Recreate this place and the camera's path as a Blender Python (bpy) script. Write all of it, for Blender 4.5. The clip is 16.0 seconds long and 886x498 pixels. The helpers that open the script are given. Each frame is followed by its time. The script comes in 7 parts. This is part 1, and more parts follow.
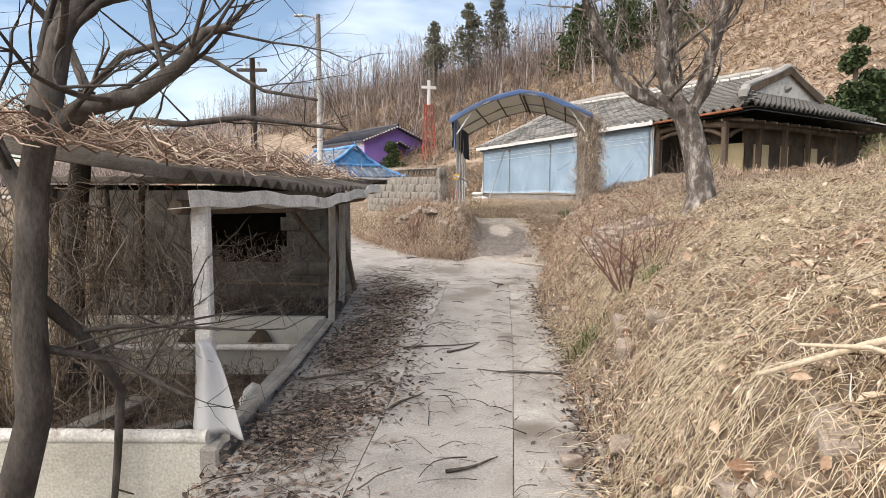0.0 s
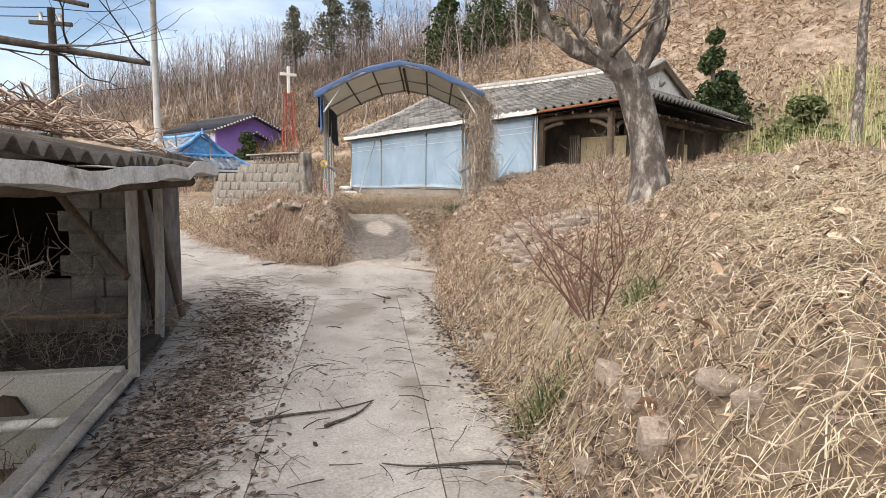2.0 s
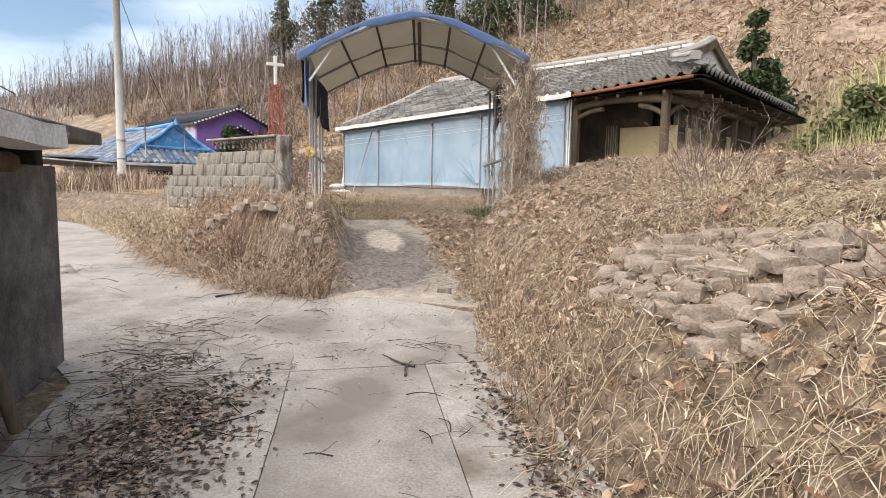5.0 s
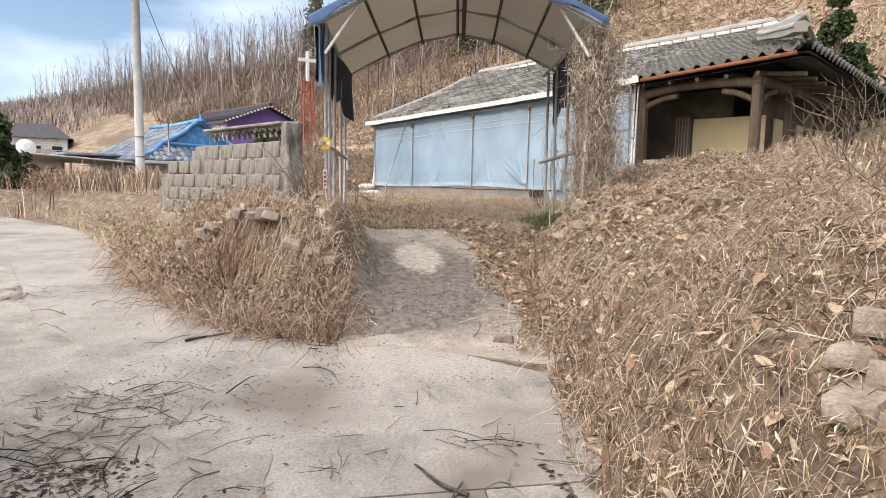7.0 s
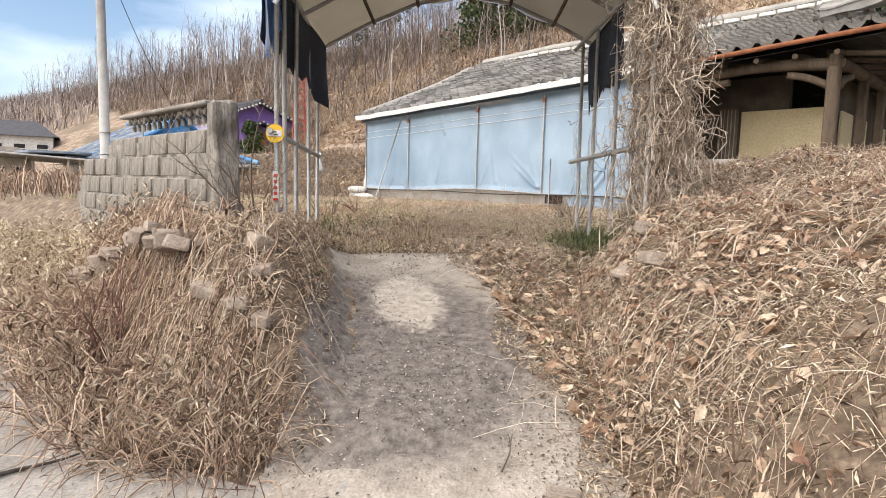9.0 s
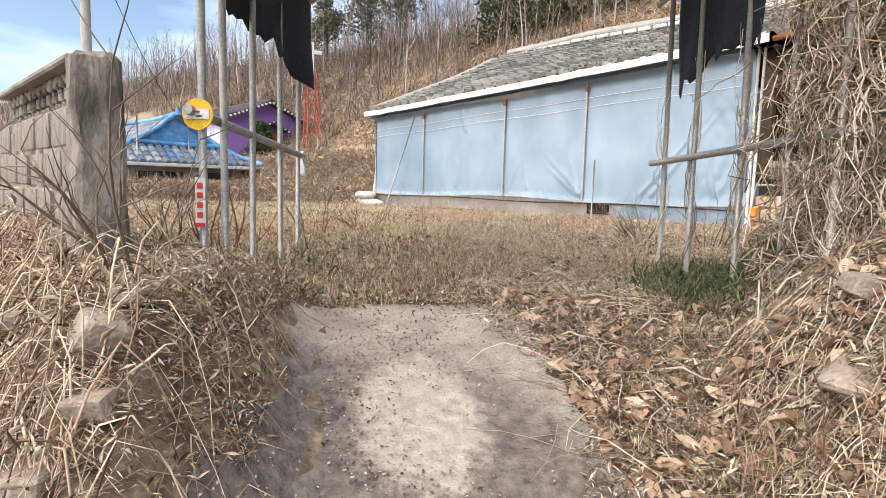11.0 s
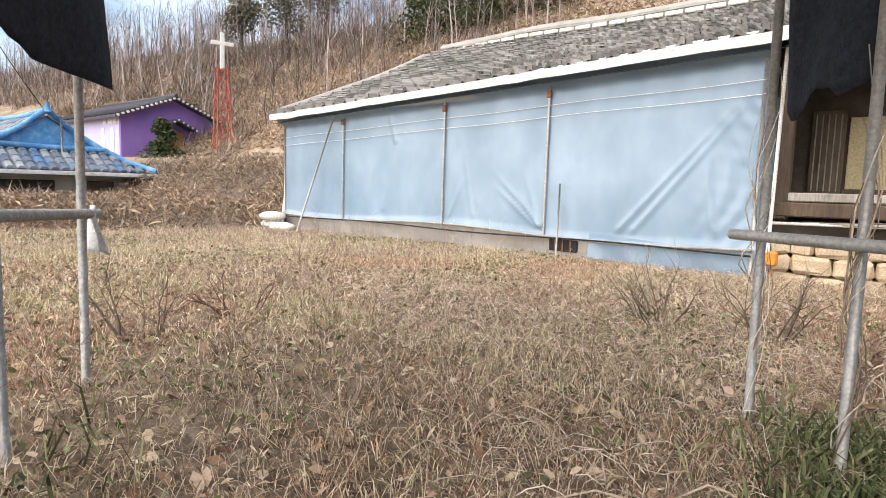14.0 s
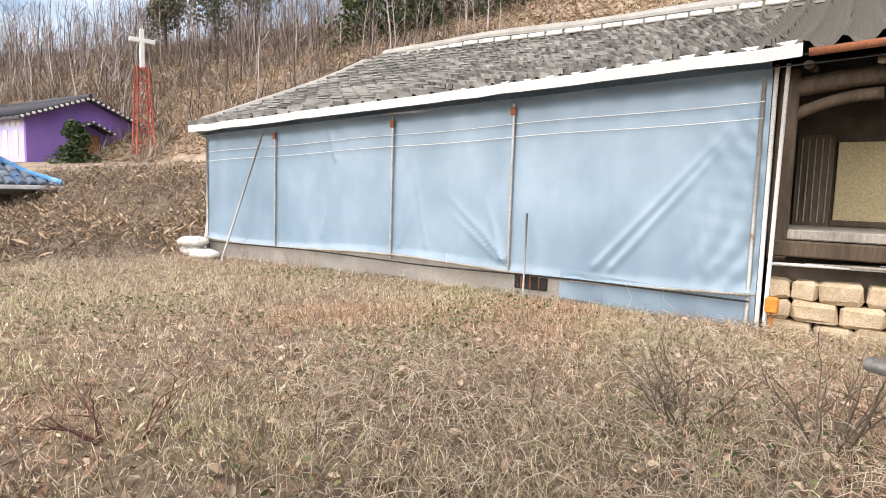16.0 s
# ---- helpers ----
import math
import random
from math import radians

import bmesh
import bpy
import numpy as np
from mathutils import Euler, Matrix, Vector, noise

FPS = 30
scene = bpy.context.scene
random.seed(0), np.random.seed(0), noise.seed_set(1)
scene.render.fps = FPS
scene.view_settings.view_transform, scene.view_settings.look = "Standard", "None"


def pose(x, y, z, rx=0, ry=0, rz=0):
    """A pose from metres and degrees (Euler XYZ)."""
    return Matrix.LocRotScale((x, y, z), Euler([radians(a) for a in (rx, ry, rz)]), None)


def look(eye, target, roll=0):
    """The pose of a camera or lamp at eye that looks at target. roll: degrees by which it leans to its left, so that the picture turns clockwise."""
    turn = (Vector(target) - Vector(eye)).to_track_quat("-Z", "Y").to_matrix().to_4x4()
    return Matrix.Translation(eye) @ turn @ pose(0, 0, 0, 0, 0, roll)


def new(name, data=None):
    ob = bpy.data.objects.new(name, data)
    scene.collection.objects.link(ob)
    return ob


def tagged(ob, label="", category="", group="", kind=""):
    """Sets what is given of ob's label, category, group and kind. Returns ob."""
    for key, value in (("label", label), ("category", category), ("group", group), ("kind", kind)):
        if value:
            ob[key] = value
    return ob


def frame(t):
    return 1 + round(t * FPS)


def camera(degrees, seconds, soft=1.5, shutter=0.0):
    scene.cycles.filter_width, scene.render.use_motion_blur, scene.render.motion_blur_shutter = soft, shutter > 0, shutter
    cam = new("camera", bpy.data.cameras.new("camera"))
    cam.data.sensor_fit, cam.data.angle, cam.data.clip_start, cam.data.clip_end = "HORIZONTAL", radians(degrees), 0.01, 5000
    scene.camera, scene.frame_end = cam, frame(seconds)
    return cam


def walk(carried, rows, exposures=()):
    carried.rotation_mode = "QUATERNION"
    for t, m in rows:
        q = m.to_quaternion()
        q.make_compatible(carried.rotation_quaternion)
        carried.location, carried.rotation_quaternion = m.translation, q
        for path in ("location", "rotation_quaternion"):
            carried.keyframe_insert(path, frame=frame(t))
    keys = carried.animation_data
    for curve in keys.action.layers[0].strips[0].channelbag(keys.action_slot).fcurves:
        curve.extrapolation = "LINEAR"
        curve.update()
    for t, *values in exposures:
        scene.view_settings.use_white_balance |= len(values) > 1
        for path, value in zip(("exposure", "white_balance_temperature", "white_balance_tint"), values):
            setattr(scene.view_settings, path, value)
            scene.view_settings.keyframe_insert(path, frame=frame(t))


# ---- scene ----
EXPO = 0.50
cam = camera(73.1, 16.0, soft=0.6)
METRES, EYE, TILT, LEAN, TURN = 16.0, 1.5, -6.0, -0.2, 0.0
ROWS = [
    (0.0, 0.0, 0.0, 0.0, -0.0, 0.0, 0.0),
    (0.5, 0.002, 0.0402, 0.0024, -5.03, -0.05, 0.64),
    (1.0, 0.0039, 0.0773, 0.0033, -11.1, -0.26, 1.21),
    (1.5, -0.0008, 0.1157, 0.0046, -11.98, -0.29, 0.85),
    (2.0, -0.0034, 0.1499, 0.0049, -12.9, -0.31, 0.87),
    (2.5, -0.0076, 0.187, 0.0063, -13.31, -0.31, 0.63),
    (3.0, -0.0072, 0.2223, 0.0097, -13.47, -0.26, 0.87),
    (3.5, -0.0049, 0.2566, 0.013, -13.76, -0.24, 0.63),
    (6.0, 0.0154, 0.4215, 0.029, -13.79, -0.33, 0.39),
    (6.5, 0.0193, 0.4525, 0.0343, -11.02, -0.25, 0.17),
    (7.0, 0.0253, 0.4831, 0.0365, -10.67, -0.3, 0.03),
    (7.5, 0.0294, 0.5188, 0.0399, -10.71, -0.36, -0.1),
    (8.0, 0.0342, 0.5502, 0.045, -10.72, -0.31, -0.12),
    (8.5, 0.042, 0.5845, 0.0505, -10.74, -0.29, -0.14),
    (11.0, 0.0672, 0.7491, 0.073, -9.27, -0.07, -0.39),
    (11.5, 0.0697, 0.7782, 0.0794, -7.47, -0.15, -0.5),
    (12.0, 0.0816, 0.8046, 0.0846, -7.06, -0.16, -0.21),
    (12.5, 0.0868, 0.8276, 0.0904, -6.95, -0.07, -0.83),
    (13.0, 0.0877, 0.8519, 0.1018, -8.18, -0.01, -0.62),
    (13.5, 0.0928, 0.8777, 0.1097, -13.39, -0.12, 0.17),
    (14.0, 0.0938, 0.8999, 0.1158, -16.23, -0.14, 0.11),
    (14.5, 0.0933, 0.9204, 0.1245, -19.14, -0.09, 0.42),
    (15.0, 0.0981, 0.9414, 0.1314, -19.45, -0.13, 0.65),
    (15.5, 0.1017, 0.9576, 0.1363, -19.49, -0.11, 0.5),
    (16.0, 0.1045, 0.9717, 0.1442, -22.18, 0.05, 0.7),
]
walk(cam, [(t, pose(0, 0, EYE, TILT, LEAN, TURN) @ pose(METRES * x, METRES * y, METRES * z, 90 + pitch, roll, yaw)) for t, x, y, z, yaw, pitch, roll in ROWS],
     exposures=[(0.0, EXPO), (6.0, EXPO), (11.0, EXPO + 0.2), (14.0, EXPO + 0.24), (16.0, EXPO + 0.22)])

# ---- light ----
SUN = Vector((-0.58, -0.26, 0.77)).normalized()
world = bpy.data.worlds.new("sky")
scene.world = world
world.use_nodes = True
wt = world.node_tree
sky = wt.nodes.new("ShaderNodeTexSky")
sky.sky_type = "NISHITA"
sky.sun_disc = False
sky.sun_elevation = math.asin(SUN.z)
sky.sun_rotation = math.atan2(SUN.x, SUN.y)
# thin white cloud over the blue
tc = wt.nodes.new("ShaderNodeTexCoord")
cn = wt.nodes.new("ShaderNodeTexNoise")
cn.inputs["Scale"].default_value = 2.2
cn.inputs["Detail"].default_value = 6
stretch = wt.nodes.new("ShaderNodeMapping")
stretch.inputs["Scale"].default_value = (1, 1, 3.5)
cr = wt.nodes.new("ShaderNodeValToRGB")
cr.color_ramp.elements[0].position, cr.color_ramp.elements[1].position = 0.45, 0.76
cmix = wt.nodes.new("ShaderNodeMix")
cmix.data_type = "RGBA"
cmix.inputs[7].default_value = (7.8, 8.5, 9.6, 1)
wt.links.new(tc.outputs["Generated"], stretch.inputs[0])
wt.links.new(stretch.outputs[0], cn.inputs["Vector"])
wt.links.new(cn.outputs["Fac"], cr.inputs[0])
wt.links.new(cr.outputs[0], cmix.inputs[0])
wt.links.new(sky.outputs[0], cmix.inputs[6])
wt.links.new(cmix.outputs[2], wt.nodes["Background"].inputs[0])
wt.nodes["Background"].inputs[1].default_value = 0.12
sun = new("sun", bpy.data.lights.new("sun", "SUN"))
sun.data.energy, sun.data.angle, sun.data.color = 4.7, radians(110), (1.0, 0.895, 0.77)
sun.matrix_world = look(SUN * 50, (0, 0, 0))


# ---- materials ----
def mat(name, colors, scale=4.0, rough=0.85, bump=0.3, detail=8, metal=0.0, island=0.0, fine=60.0, coords="Object", spec=0.3, stain=None, warp=(1, 1, 1)):
    """Noise between the colours, a finer grain on top, relief, and a random tone for each island or piece."""
    m = bpy.data.materials.new(name)
    m.use_nodes = True
    t = m.node_tree
    b = t.nodes["Principled BSDF"]
    co = t.nodes.new("ShaderNodeTexCoord")
    mp = t.nodes.new("ShaderNodeMapping")
    mp.inputs["Scale"].default_value = warp
    t.links.new(co.outputs[coords], mp.inputs[0])
    n1 = t.nodes.new("ShaderNodeTexNoise")
    n1.inputs["Scale"].default_value, n1.inputs["Detail"].default_value, n1.inputs["Roughness"].default_value = scale, detail, 0.65
    n2 = t.nodes.new("ShaderNodeTexNoise")
    n2.inputs["Scale"].default_value, n2.inputs["Detail"].default_value = fine, 4
    for n in (n1, n2):
        t.links.new(mp.outputs[0], n.inputs["Vector"])
    ramp = t.nodes.new("ShaderNodeValToRGB")
    els = ramp.color_ramp.elements
    while len(els) < len(colors):
        els.new(0.5)
    for k, c in enumerate(colors):
        els[k].position = 0.28 + 0.44 * k / max(1, len(colors) - 1)
        els[k].color = (*c, 1)
    src = n1.outputs["Fac"]
    if island:
        geo = t.nodes.new("ShaderNodeNewGeometry")
        mx = t.nodes.new("ShaderNodeMix")
        mx.inputs[0].default_value = island
        t.links.new(src, mx.inputs[2])
        rr = t.nodes.new("ShaderNodeMapRange")
        rr.inputs[3].default_value, rr.inputs[4].default_value = 0.10, 0.92
        t.links.new(geo.outputs["Random Per Island"], rr.inputs[0])
        t.links.new(rr.outputs[0], mx.inputs[3])
        src = mx.outputs[0]
    t.links.new(src, ramp.inputs[0])
    grain = t.nodes.new("ShaderNodeMix")
    grain.data_type, grain.blend_type = "RGBA", "MULTIPLY"
    gr = t.nodes.new("ShaderNodeMapRange")
    gr.inputs[1].default_value, gr.inputs[2].default_value, gr.inputs[3].default_value, gr.inputs[4].default_value = 0.3, 0.7, 0.72, 1.12
    t.links.new(n2.outputs["Fac"], gr.inputs[0])
    grain.inputs[0].default_value = 1.0
    t.links.new(ramp.outputs[0], grain.inputs[6])
    t.links.new(gr.outputs[0], grain.inputs[7])
    out = grain.outputs[2]
    if stain:
        n3 = t.nodes.new("ShaderNodeTexNoise")
        n3.inputs["Scale"].default_value, n3.inputs["Detail"].default_value = stain[1], 5
        t.links.new(mp.outputs[0], n3.inputs["Vector"])
        r3 = t.nodes.new("ShaderNodeValToRGB")
        r3.color_ramp.elements[0].position, r3.color_ramp.elements[1].position = stain[2], stain[2] + 0.12
        t.links.new(n3.outputs["Fac"], r3.inputs[0])
        sm = t.nodes.new("ShaderNodeMix")
        sm.data_type = "RGBA"
        sm.inputs[7].default_value = (*stain[0], 1)
        t.links.new(r3.outputs[0], sm.inputs[0])
        t.links.new(out, sm.inputs[6])
        out = sm.outputs[2]
    t.links.new(out, b.inputs["Base Color"])
    b.inputs["Roughness"].default_value, b.inputs["Metallic"].default_value = rough, metal
    b.inputs["Specular IOR Level"].default_value = spec
    if bump:
        add = t.nodes.new("ShaderNodeMath")
        add.operation = "MULTIPLY_ADD"
        add.inputs[1].default_value = 0.35
        t.links.new(n2.outputs["Fac"], add.inputs[0])
        t.links.new(n1.outputs["Fac"], add.inputs[2])
        bp = t.nodes.new("ShaderNodeBump")
        bp.inputs["Strength"].default_value, bp.inputs["Distance"].default_value = bump, 0.03
        t.links.new(add.outputs[0], bp.inputs["Height"])
        t.links.new(bp.outputs[0], b.inputs["Normal"])
    return m


M = {}
M["soil"] = mat("soil", [(0.07, 0.050, 0.036), (0.18, 0.135, 0.097), (0.38, 0.30, 0.22)], 7.5, 0.95, 1.0, fine=38, stain=((0.11, 0.075, 0.05), 0.9, 0.60))
M["leaf_litter"] = mat("leaf_litter", [(0.12, 0.09, 0.066), (0.27, 0.205, 0.15), (0.44, 0.35, 0.265)], 1.6, 0.95, 1.0, fine=9.0, stain=((0.16, 0.125, 0.09), 0.22, 0.55))
M["concrete"] = mat("concrete", [(0.22, 0.203, 0.186), (0.35, 0.325, 0.297), (0.43, 0.403, 0.372)], 1.6, 0.9, 0.35, stain=((0.19, 0.168, 0.146), 0.8, 0.52))
M["old_concrete"] = mat("old_concrete", [(0.20, 0.18, 0.16), (0.33, 0.305, 0.275), (0.44, 0.415, 0.38)], 2.4, 0.95, 0.5, stain=((0.17, 0.145, 0.12), 1.3, 0.58))
M["ramp_concrete"] = mat("ramp_concrete", [(0.26, 0.228, 0.195), (0.39, 0.347, 0.297), (0.50, 0.45, 0.39)], 3.6, 0.95, 0.9, fine=70, stain=((0.27, 0.235, 0.20), 1.6, 0.60))
M["block"] = mat("block", [(0.12, 0.107, 0.093), (0.27, 0.247, 0.217), (0.44, 0.405, 0.36)], 4.6, 0.95, 1.0, stain=((0.10, 0.087, 0.073), 4.0, 0.50), warp=(1, 1, 0.5))
M["plaster"] = mat("plaster", [(0.42, 0.39, 0.33), (0.60, 0.57, 0.49), (0.68, 0.65, 0.57)], 1.2, 0.9, 0.25, stain=((0.22, 0.19, 0.15), 1.2, 0.60))
M["beige_wall"] = mat("beige_wall", [(0.52, 0.42, 0.25), (0.64, 0.53, 0.33)], 1.2, 0.9, 0.12)
# mud wall, darkened so that its colour carries the porch's deep shade
M["shaded_mud_wall"] = mat("shaded_mud_wall", [(0.055, 0.043, 0.034), (0.10, 0.08, 0.063), (0.165, 0.135, 0.105)], 1.8, 0.95, 0.4)
M["dark_wood"] = mat("dark_wood", [(0.05, 0.035, 0.025), (0.11, 0.08, 0.055), (0.17, 0.13, 0.095)], 3.0, 0.85, 0.4, warp=(1, 1, 0.15), fine=40)
M["grey_wood"] = mat("grey_wood", [(0.20, 0.18, 0.155), (0.34, 0.31, 0.27), (0.45, 0.42, 0.37)], 4.0, 0.9, 0.4, warp=(1, 1, 0.2))
M["roof_tile"] = mat("roof_tile", [(0.10, 0.096, 0.088), (0.22, 0.21, 0.193), (0.36, 0.345, 0.32)], 2.2, 0.9, 0.5, island=0.5, stain=((0.30, 0.30, 0.27), 3.0, 0.62))
M["dark_tile"] = mat("dark_tile", [(0.035, 0.035, 0.045), (0.075, 0.075, 0.09)], 3, 0.6, 0.3)
M["blue_tile"] = mat("blue_tile", [(0.06, 0.09, 0.15), (0.16, 0.19, 0.235), (0.33, 0.355, 0.37)], 2.6, 0.7, 0.4, island=0.4, stain=((0.06, 0.17, 0.37), 1.4, 0.58))
M["purple"] = mat("purple", [(0.22, 0.125, 0.39), (0.29, 0.175, 0.48)], 0.6, 0.8, 0.1, stain=((0.20, 0.12, 0.34), 0.7, 0.6))
M["lilac"] = mat("lilac", [(0.46, 0.42, 0.66), (0.57, 0.54, 0.74)], 0.7, 0.8, 0.1)
M["white_paint"] = mat("white_paint", [(0.62, 0.61, 0.59), (0.78, 0.77, 0.75)], 2.0, 0.6, 0.1)
M["white_old"] = mat("white_old", [(0.40, 0.38, 0.35), (0.66, 0.64, 0.60), (0.74, 0.72, 0.68)], 5.0, 0.7, 0.25, stain=((0.22, 0.18, 0.14), 4, 0.62))
M["steel"] = mat("steel", [(0.30, 0.29, 0.28), (0.48, 0.47, 0.45)], 6.0, 0.5, 0.15, metal=0.55, stain=((0.20, 0.11, 0.06), 5, 0.64))
M["rust"] = mat("rust", [(0.16, 0.06, 0.03), (0.34, 0.13, 0.06)], 9, 0.85, 0.3)
M["red_iron"] = mat("red_iron", [(0.34, 0.07, 0.05), (0.48, 0.13, 0.09)], 6, 0.7, 0.2)
M["blue_tarp"] = mat("blue_tarp", [(0.03, 0.10, 0.30), (0.06, 0.18, 0.46), (0.18, 0.32, 0.55)], 4, 0.55, 0.4)
M["white_tarp"] = mat("white_tarp", [(0.46, 0.42, 0.355), (0.66, 0.615, 0.53)], 2.5, 0.7, 0.35)
M["asbestos"] = mat("asbestos", [(0.07, 0.06, 0.05), (0.15, 0.13, 0.11), (0.24, 0.215, 0.19)], 3.0, 0.95, 0.5)
M["bark"] = mat("bark", [(0.04, 0.033, 0.028), (0.12, 0.10, 0.086), (0.50, 0.46, 0.41)], 10, 0.95, 1.0, warp=(1, 1, 0.45), fine=50)
M["dark_bark"] = mat("dark_bark", [(0.035, 0.03, 0.026), (0.08, 0.068, 0.058), (0.15, 0.13, 0.115)], 9, 0.95, 0.8, warp=(1, 1, 0.4))
M["twig"] = mat("twig", [(0.10, 0.075, 0.055), (0.21, 0.165, 0.13), (0.30, 0.25, 0.20)], 3, 0.9, 0.0, island=0.7)
M["far_twig"] = mat("far_twig", [(0.11, 0.085, 0.078), (0.25, 0.205, 0.19), (0.44, 0.385, 0.36)], 0.3, 0.95, 0.0, island=0.8)
M["hill_shrub"] = mat("hill_shrub", [(0.10, 0.075, 0.058), (0.24, 0.185, 0.145), (0.42, 0.335, 0.265)], 0.25, 0.95, 0.0, island=0.7)
M["straw"] = mat("straw", [(0.29, 0.21, 0.13), (0.60, 0.465, 0.315), (0.85, 0.735, 0.54)], 0.9, 0.9, 0.0, island=0.6)
M["pale_straw"] = mat("pale_straw", [(0.54, 0.44, 0.28), (0.68, 0.58, 0.41), (0.78, 0.70, 0.53)], 0.9, 0.9, 0.0, island=0.6)
M["russet"] = mat("russet", [(0.14, 0.085, 0.062), (0.38, 0.265, 0.195), (0.65, 0.515, 0.395)], 0.7, 0.9, 0.0, island=0.65)
M["vine"] = mat("vine", [(0.19, 0.135, 0.10), (0.49, 0.39, 0.30), (0.78, 0.68, 0.56)], 0.9, 0.9, 0.0, island=0.65)
M["dead_leaf"] = mat("dead_leaf", [(0.26, 0.155, 0.10), (0.45, 0.31, 0.21), (0.64, 0.51, 0.38)], 0.7, 0.85, 0.0, island=0.75)
M["green"] = mat("green", [(0.06, 0.08, 0.03), (0.15, 0.175, 0.07), (0.29, 0.295, 0.15)], 0.8, 0.8, 0.0, island=0.6)
M["needles"] = mat("needles", [(0.025, 0.045, 0.018), (0.055, 0.08, 0.032), (0.10, 0.12, 0.05)], 0.6, 0.85, 0.0, island=0.6)
M["stone"] = mat("stone", [(0.21, 0.165, 0.13), (0.33, 0.27, 0.22), (0.45, 0.39, 0.33)], 5, 0.95, 0.9, stain=((0.16, 0.14, 0.11), 3, 0.6))
M["tan_stone"] = mat("tan_stone", [(0.36, 0.27, 0.18), (0.50, 0.39, 0.26), (0.60, 0.50, 0.37)], 3, 0.95, 0.6)
M["dark_net"] = mat("dark_net", [(0.012, 0.014, 0.02), (0.035, 0.04, 0.055)], 25, 0.9, 0.5)
M["yellow"] = mat("yellow", [(0.72, 0.42, 0.02), (0.82, 0.52, 0.05)], 5, 0.5, 0.05)
M["orange"] = mat("orange", [(0.70, 0.22, 0.03), (0.80, 0.30, 0.06)], 5, 0.6, 0.1)
M["red"] = mat("red", [(0.50, 0.04, 0.03), (0.60, 0.06, 0.05)], 5, 0.5, 0.05)
M["black"] = mat("black", [(0.012, 0.012, 0.012), (0.03, 0.03, 0.03)], 5, 0.7, 0.1)
M["fleck"] = mat("fleck", [(0.10, 0.062, 0.042), (0.49, 0.36, 0.255), (0.88, 0.775, 0.61)], 1.1, 0.9, 0.0, island=0.62)
M["hill_fleck"] = mat("hill_fleck", [(0.23, 0.15, 0.10), (0.44, 0.31, 0.205), (0.62, 0.49, 0.355)], 0.3, 0.95, 0.0, island=0.8)
# near-black: the shed interior's shade put into its wall and floor colour
M["shed_gloom"] = mat("shed_gloom", [(0.03, 0.026, 0.022), (0.07, 0.06, 0.05)], 3, 0.95, 0.4)
M["pale_wood"] = mat("pale_wood", [(0.42, 0.34, 0.24), (0.60, 0.51, 0.39)], 6, 0.85, 0.3)
M["green_straw"] = mat("green_straw", [(0.20, 0.23, 0.085), (0.41, 0.40, 0.18), (0.60, 0.56, 0.32)], 0.6, 0.9, 0.0, island=0.7)
M["shed_block"] = mat("shed_block", [(0.065, 0.058, 0.051), (0.15, 0.137, 0.12), (0.27, 0.25, 0.222)], 2.6, 0.95, 0.6)
M["rust_grass"] = mat("rust_grass", [(0.28, 0.14, 0.085), (0.52, 0.31, 0.20), (0.68, 0.46, 0.32)], 0.7, 0.9, 0.0, island=0.6)
M["brick"] = mat("brick", [(0.25, 0.11, 0.08), (0.36, 0.17, 0.12)], 2, 0.9, 0.2)
M["red_twig"] = mat("red_twig", [(0.14, 0.07, 0.055), (0.26, 0.15, 0.12)], 3, 0.9, 0.0, island=0.6)
M["lane_leaf"] = mat("lane_leaf", [(0.045, 0.034, 0.03), (0.14, 0.105, 0.086), (0.34, 0.26, 0.205)], 1, 0.9, 0.0, island=0.75)
M["grit"] = mat("grit", [(0.07, 0.055, 0.045), (0.19, 0.16, 0.135), (0.48, 0.43, 0.37)], 2, 0.95, 0.0, island=0.8)
M["hill_straw"] = mat("hill_straw", [(0.32, 0.235, 0.16), (0.48, 0.375, 0.265), (0.63, 0.53, 0.40)], 0.25, 0.95, 0.0, island=0.5)
M["far_needles"] = mat("far_needles", [(0.10, 0.105, 0.075), (0.20, 0.19, 0.14)], 0.6, 0.9, 0.0, island=0.6)
M["blue_board"] = mat("blue_board", [(0.16, 0.27, 0.36), (0.24, 0.36, 0.44)], 1.2, 0.8, 0.1)
M["door_brown"] = mat("door_brown", [(0.30, 0.15, 0.05), (0.42, 0.22, 0.08)], 3, 0.6, 0.1)
M["blue_ridge"] = mat("blue_ridge", [(0.04, 0.17, 0.42), (0.10, 0.30, 0.58), (0.30, 0.45, 0.62)], 4, 0.6, 0.2)
M["pole_concrete"] = mat("pole_concrete", [(0.36, 0.35, 0.33), (0.52, 0.51, 0.49)], 3, 0.9, 0.2)


